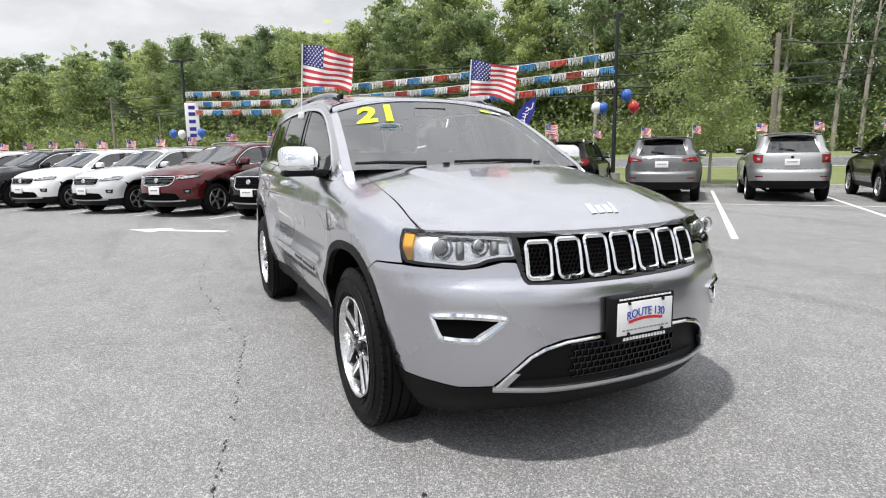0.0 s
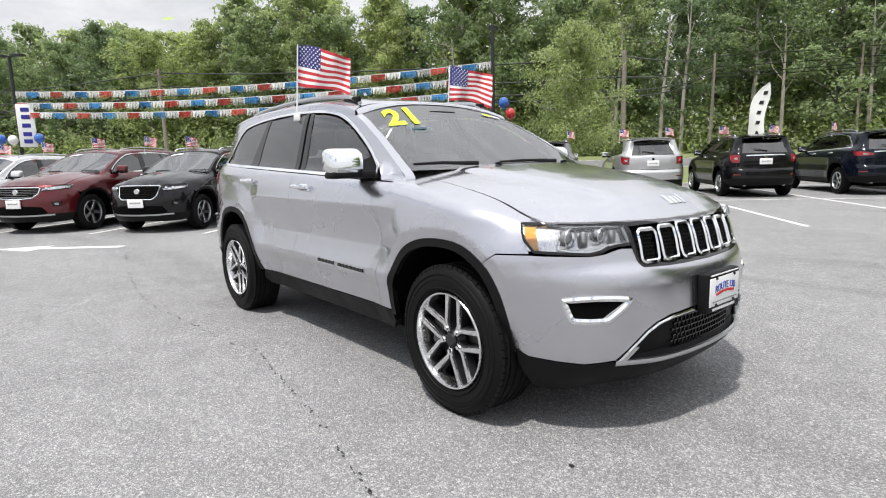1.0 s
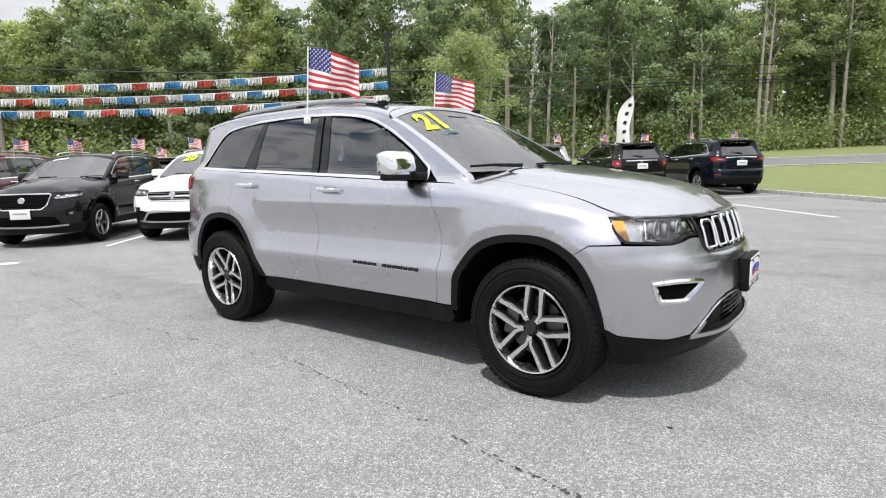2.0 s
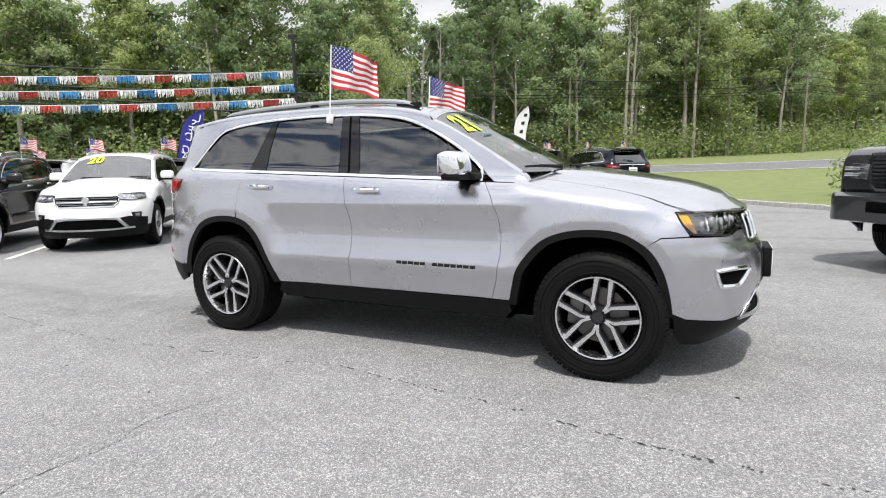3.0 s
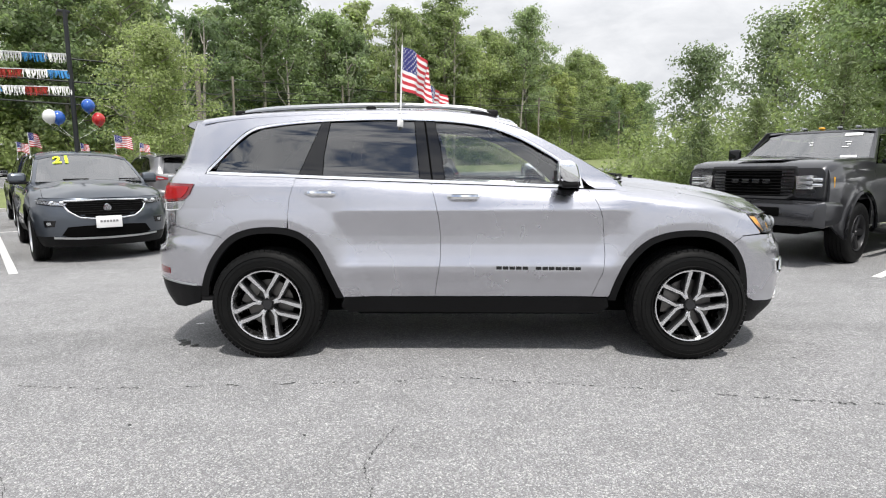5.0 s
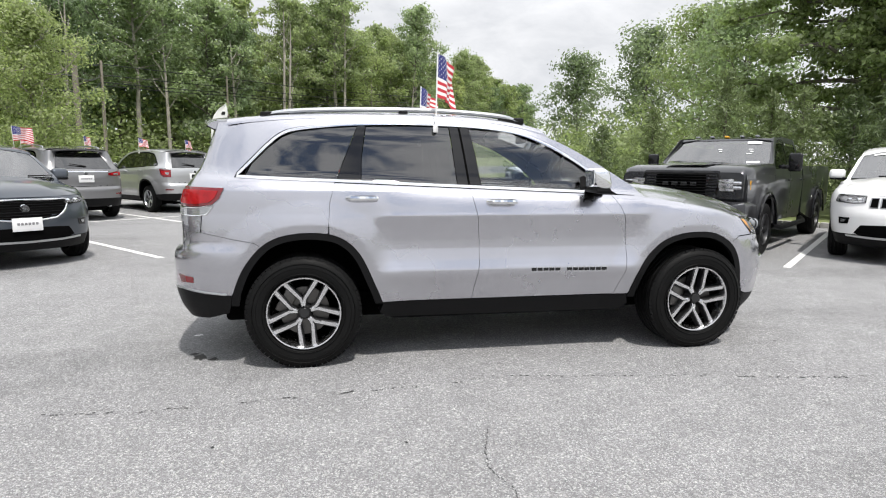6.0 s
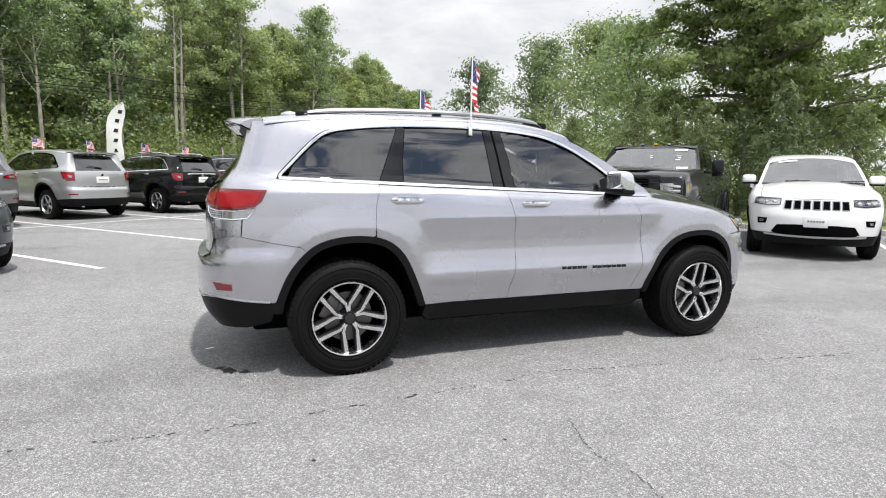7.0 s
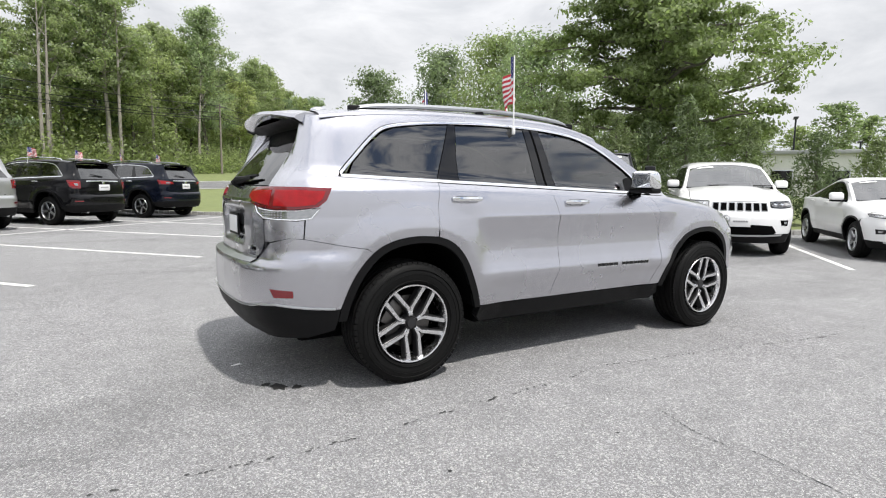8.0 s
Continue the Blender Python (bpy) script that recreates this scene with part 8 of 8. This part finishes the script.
flag_label = "small red, white and blue striped flag clipped to a car window"
FIRST = flag(pose(-0.53, -0.715, 1.665, 0, 4, WIND), flag_label, 0.4)
SECOND = flag(pose(-0.45, 0.715, 1.62, 0, 4, WIND), flag_label, 2.0)
random.seed(3)
for car, S, skin in FLAGGED[:-2]:
    for sg in ((-1, 1)):
        p = S.side(S.sx(-0.55), 1.655)
        at = car.matrix_world @ Vector((p.x, sg * abs(p.y), p.z))
        copy_thing(random.choice((FIRST, SECOND)), Matrix.Translation(at + Vector((0, 0, 0.02))) @ pose(0, 0, 0, random.uniform(-4, 4), random.uniform(-3, 5), WIND + random.uniform(-20, 34)) @ Matrix.Diagonal((0.72, 0.8, 0.8, 1)))

# ---- poles, bunting, balloons, feather flags ----
POLEDARK = mat("dark_painted_steel", (0.020, 0.022, 0.024), 0.45, 0.3, vary=0.2, scale=8)
CONCRETE = mat("concrete_base", (0.38, 0.37, 0.35), 0.9, 0.0, vary=0.2, scale=10, bump=0.3, bscale=50)
BALLOON = {"red": mat("balloon_red", (0.45, 0.02, 0.02), 0.2, 0.0, coat=0.6), "white": mat("balloon_white", (0.75, 0.75, 0.73), 0.25, 0.0, coat=0.6), "blue": mat("balloon_blue", (0.02, 0.10, 0.42), 0.2, 0.0, coat=0.6)}
FR = {"red": mat("fringe_red", (0.45, 0.04, 0.03), 0.7, 0.0, island=0.3), "white": mat("fringe_white", (0.72, 0.72, 0.70), 0.7, 0.0, island=0.15), "blue": mat("fringe_blue", (0.03, 0.22, 0.50), 0.7, 0.0, island=0.3)}


def light_pole(at, h, heads, lean=(0, 0)):
    p = empty("light_pole", Matrix.Translation(at) @ pose(0, 0, 0, lean[0], lean[1], 0), "dark painted steel parking lot light pole", "light pole", "lot light poles")
    part("pole", tube([(0, 0, 0.3), (0, 0, h * 0.6), (0, 0, h)], [0.075, 0.068, 0.06], 12), POLEDARK, p)
    bm = bmesh.new()
    add_cyl(bm, (0, 0, -0.2), (0, 0, 0.65), 0.26, 0.25, 20)
    part("base", bm, CONCRETE, p, "round concrete base")
    for a in heads:
        d = Vector((math.cos(radians(a)), math.sin(radians(a)), 0))
        arm = part("arm", tube([Vector((0, 0, h - 0.05)), Vector((0, 0, h - 0.03)) + d * 0.25], 0.03, 8), POLEDARK, p)
        bm = bmesh.new()
        add_box(bm, (0.42, 0, 0.0), (0.5, 0.32, 0.09), m=Matrix.Translation((0, 0, h)) @ pose(0, 0, 0, 0, 0, a), bevel=0.02)
        part("lamp_head", bm, POLEDARK, p)
    return p


P1, P0 = lot(-0.62, 17.0, 0.0), lot(-20.6, 16.9, 0.0)
H1, H0 = 6.0, 6.0
light_pole(P1, H1, (131,))
light_pole(P0, H0, (41, 221))


def balloons(at, spec):
    for dx, dy, dz, c in spec:
        b = empty("balloon", Matrix.Translation(Vector(at) + Vector((dx, dy, dz))), c + " round balloon tied to the light pole", "balloon", "balloons on the light poles")
        bm = bmesh.new()
        add_sphere(bm, (0, 0, 0), (0.19, 0.19, 0.215), u=20, v=14)
        for v in bm.verts:
            if v.co.z < 0:
                k = 1 - 0.25 * (v.co.z / -0.215) ** 2
                v.co.x, v.co.y = v.co.x * k, v.co.y * k
        part("skin", bm, BALLOON[c], b)
        bm = bmesh.new()
        add_cyl(bm, (0, 0, -0.245), (0, 0, -0.205), 0.03, 0.008, 8)
        part("knot", bm, BALLOON[c], b)
        part("string", tube([(0, 0, -0.24), (-dx * 0.6, -dy * 0.6, -0.5), (-dx, -dy, -0.62)], 0.004, 4), POLEWHITE, b)


balloons(P1, [(-0.62 * 0.755, -0.62 * 0.656, 2.90, "white"), (-0.33, -0.24, 2.88, "blue"), (0.30, 0.24, 3.27, "blue"), (0.48, 0.40, 2.88, "red")])
balloons(P0, [(-0.75, -0.6, 2.62, "blue"), (0.05, -0.25, 2.56, "white"), (0.75, 0.6, 2.60, "blue")])

FRINGES = {}
for c in FR:
    bm = bmesh.new()
    rnd = random.Random(len(c))
    for k in range(34):
        x = (k / 33 - 0.5) * 0.56
        w, ln = 0.010, rnd.uniform(0.15, 0.27)
        dx, dy = rnd.uniform(-0.05, 0.05), rnd.uniform(-0.05, 0.05)
        vs = [bm.verts.new(q) for q in ((x - w, 0, 0), (x + w, 0, 0), (x + w * 0.7 + dx, dy, -ln), (x - w * 0.7 + dx, dy, -ln))]
        bm.faces.new(vs)
    me = bpy.data.meshes.new("fringe")
    bm.to_mesh(me)
    bm.free()
    me.materials.append(FR[c])
    FRINGES[c] = me
random.seed(9)
for row, (z1, z0) in enumerate(((4.75, 4.55), (4.28, 4.10), (3.80, 3.72))):
    a, b = P1 + Vector((0, 0, z1)), P0 + Vector((0, 0, z0))
    ln = (b - a).length
    n = int(ln / 0.56)
    pt = lambda f: a.lerp(b, f) - Vector((0, 0, 0.30 * 4 * f * (1 - f)))
    st = empty("bunting", Matrix(), "string of red, white and blue fringe bunting between the poles", "bunting", "strings of bunting")
    part("cord", tube([pt(k / 24) for k in range(25)], 0.012, 5), POLEWHITE, st)
    ang = math.atan2((b - a).y, (b - a).x)
    order = ("white", "blue", "white", "red")
    for k in range(n):
        o = new("fringe", FRINGES[order[(k + row) % 4]])
        o.parent = st
        p = pt((k + 0.5) / n)
        q = pt((k + 1) / n) - pt(k / n)
        o.matrix_local = Matrix.Translation(p) @ pose(0, 0, 0, random.uniform(-18, 18), math.degrees(-math.atan2(q.z, math.hypot(q.x, q.y))), math.degrees(ang))


def feather(at, h, material, words, ink, turn, lean, label, bars=False):
    f = empty("feather_flag", Matrix.Translation(at) @ pose(0, 0, 0, 0, lean, turn), label, "feather flag")
    pts = [(0, 0, 0), (0, 0, h * 0.7), (0.03, 0, h * 0.86), (0.14, 0, h * 0.96), (0.36, 0, h * 1.0), (0.58, 0, h * 0.965)]
    part("pole", tube(pts, [0.014, 0.012, 0.011, 0.01, 0.008, 0.006], 6), POLEDARK, f)
    def at_(u, v):
        z = h * (0.26 + 0.74 * v)
        left = 0.0 if v < 0.6 else 0.62 * (max(0, (v - 0.6) / 0.4)) ** 2.6
        right = 0.60 + 0.06 * math.sin(v * 9) + (0.05 * v)
        return Vector((left + (right - left) * u, 0.05 * math.sin(v * 7 + u * 3), z - 0.06 * h * u * sstep(0.8, 1.0, v)))
    part("cloth", loft([[at_(u, v) for u in np.linspace(0, 1, 7)] for v in np.linspace(0, 1, 26)]), material, f)
    n = len(words)
    for k, ch in enumerate(words):
        if ch == " ":
            continue
        v0 = 0.86 - 0.82 * k / n
        if bars:
            bm = bmesh.new()
            add_box(bm, (0.06, 0, 0), (0.15, 0.004, h * 0.036))
        else:
            bm = text_mesh(ch, h * 0.115, 0.001)
            for v in bm.verts:
                v.co = Vector((v.co.x, v.co.z, v.co.y))
        base = at_(0.5, v0)
        for sg in (-1, 1):
            b2 = bm.copy()
            for v in b2.verts:
                v.co = Vector((base.x + v.co.x * sg, base.y + sg * 0.012 + v.co.y, base.z + v.co.z)) if not bars else Vector((base.x + v.co.x + 0.25 * v.co.z, base.y + sg * 0.012 + v.co.y, base.z + v.co.z))
            part("print", b2, ink, f)
        bm.free()
    return f


NAVYCLOTH = mat("blue_banner", (0.022, 0.025, 0.24), 0.75, 0.0, vary=0.1, scale=6)
WHITECLOTH = mat("white_banner", (0.76, 0.76, 0.75), 0.75, 0.0, vary=0.05, scale=6)
BLACKINK = mat("black_print", (0.012, 0.012, 0.012), 0.7)
feather(lot(-5.6, 19.7, 0.1), 3.85, NAVYCLOTH, "USED CARS", WHITEINK, 30, 15, "blue feather flag with white letters")
feather(lot(9.65, 21.9, 0.1), 4.05, WHITECLOTH, "XXXXXX", BLACKINK, 15, 3, "white feather flag with black bars", bars=True)

# sign on the far light pole
sg_ = empty("pole_sign", Matrix.Translation(P0 + Vector((0.42, 0.25, -0.45))) @ pose(0, 0, 0, 0, 0, 75), "vertical white banner with dark bars on the light pole", "sign")
bm = bmesh.new()
add_box(bm, (0, 0, 3.6), (0.62, 0.02, 1.75), bevel=0.004)
part("banner", bm, WHITECLOTH, sg_)
for z in (4.25, 3.95, 3.6, 3.25, 2.95):
    bm = bmesh.new()
    add_box(bm, (0, -0.014, z), (0.30, 0.006, 0.17))
    part("print", bm, NAVYCLOTH, sg_)

# utility poles and wires along the road
UT = []
for k, (s, q, h) in enumerate(((-54.7, 38.6, 6.8), (-25, 33.0, 7.6), (4.84, 23.0, 6.0), (16.4, 51.0, 8.9), (29.8, 54.0, 9.4), (60.6, 52.0, 9.6), (96, 62, 9.4))):
    u = empty("utility_pole", Matrix.Translation(lot(s, q, land(s, q) - 0.2)) @ pose(0, 0, 0, random.uniform(-1, 1), random.uniform(-1.2, 1.2), 41), "weathered grey wooden utility pole", "utility pole", "utility poles")
    part("pole", tube([(0, 0, 0), (0, 0, h)], [0.15 if k != 2 else 0.12, 0.11 if k != 2 else 0.10], 10), WOOD, u)
    if k in (0, 1, 5, 6):
        bm = bmesh.new()
        add_box(bm, (0, 0, h - 0.45), (0.10, 1.5, 0.12))
        part("crossarm", bm, WOOD, u)
    UT.append((lot(s, q, land(s, q) - 0.2), h))
wires = empty("overhead_wires", Matrix(), "dark overhead wires strung between the utility poles", "wires")
for dz in (0.25, 1.15, 1.75, 2.05):
    for (a, ha), (b, hb) in zip(UT, UT[1:]):
        p, q = a + Vector((0, 0, ha - dz)), b + Vector((0, 0, hb - dz))
        part("wire", tube([p.lerp(q, t) - Vector((0, 0, 0.0016 * (q - p).length ** 2 * t * (1 - t) * 0.8)) for t in np.linspace(0, 1, 13)], 0.036, 4), POLEDARK, wires)

# bare pale trunks at the wood's edge
random.seed(15)
for s, q, h in ((12.6, 53.6, 13), (14.6, 54, 14), (36.8, 53.8, 17), (37.8, 54.2, 16), (23.5, 54.2, 11.5), (46.4, 54.2, 19), (-7, 54, 12), (31.0, 54.4, 13), (52, 55, 14), (8.5, 54.2, 12.5), (61, 56, 13)):
    t = empty("bare_tree", Matrix.Translation(lot(s, q, land(s, q))), "slender pale bare trunk at the edge of the wood", "tree", "bare trunks")
    x = random.uniform(-1, 1)
    pts = [(0, 0, -0.2), (0.1 * x, 0.1, h * 0.4), (0.5 * x, 0.2, h * 0.75), (0.7 * x, 0.1, h)]
    bm = tube(pts, [0.21, 0.16, 0.10, 0.03], 7)
    for k in range(5):
        z = h * (0.45 + 0.1 * k)
        a = random.uniform(0, 6.28)
        bm = join(bm, tube([(0.4 * x, 0.15, z), (0.4 * x + 0.9 * math.cos(a), 0.9 * math.sin(a), z + 1.3), (0.4 * x + 1.2 * math.cos(a), 1.2 * math.sin(a), z + 2.3)], [0.06, 0.04, 0.015], 5))
    part("trunk", bm, BARKPALE, t)

# far building and lamps beyond the hedge
WALLPALE = mat("pale_render", (0.62, 0.62, 0.60), 0.85, 0.0, vary=0.1, scale=1.5, bump=0.2, bscale=20)
ROOFGREY = mat("grey_roofing", (0.30, 0.31, 0.32), 0.7, 0.0, vary=0.15, scale=2)
house = empty("low_building", Matrix.Translation((44.0, 19.4, -0.3)) @ pose(0, 0, 0, 0, 0, 118), "low pale commercial building behind the hedge", "building")
bm = bmesh.new()
add_box(bm, (0, 0, 1.9), (6.0, 8.0, 3.9), bevel=0.05)
part("wall", bm, WALLPALE, house)
bm = bmesh.new()
add_box(bm, (0, 0, 3.95), (6.4, 8.4, 0.3), bevel=0.05)
part("roof", bm, ROOFGREY, house)
for x in (-1.7, 1.7):
    w = new("window")
    w.parent, w.matrix_local = house, Matrix.Translation((x, 4.02, 2.0))
    bm = bmesh.new()
    add_box(bm, (0, 0, 0), (1.5, 0.06, 1.4), bevel=0.01)
    part("frame", bm, SATIN, w)
    bm = bmesh.new()
    add_box(bm, (0, 0.03, 0), (1.36, 0.03, 1.26))
    part("pane", bm, GLOSSBLACK, w)
light_pole((41.0, 19.0, 0.2), 6.0, (30, 210))
light_pole((43.2, 15.6, 0.2), 4.2, (30,))
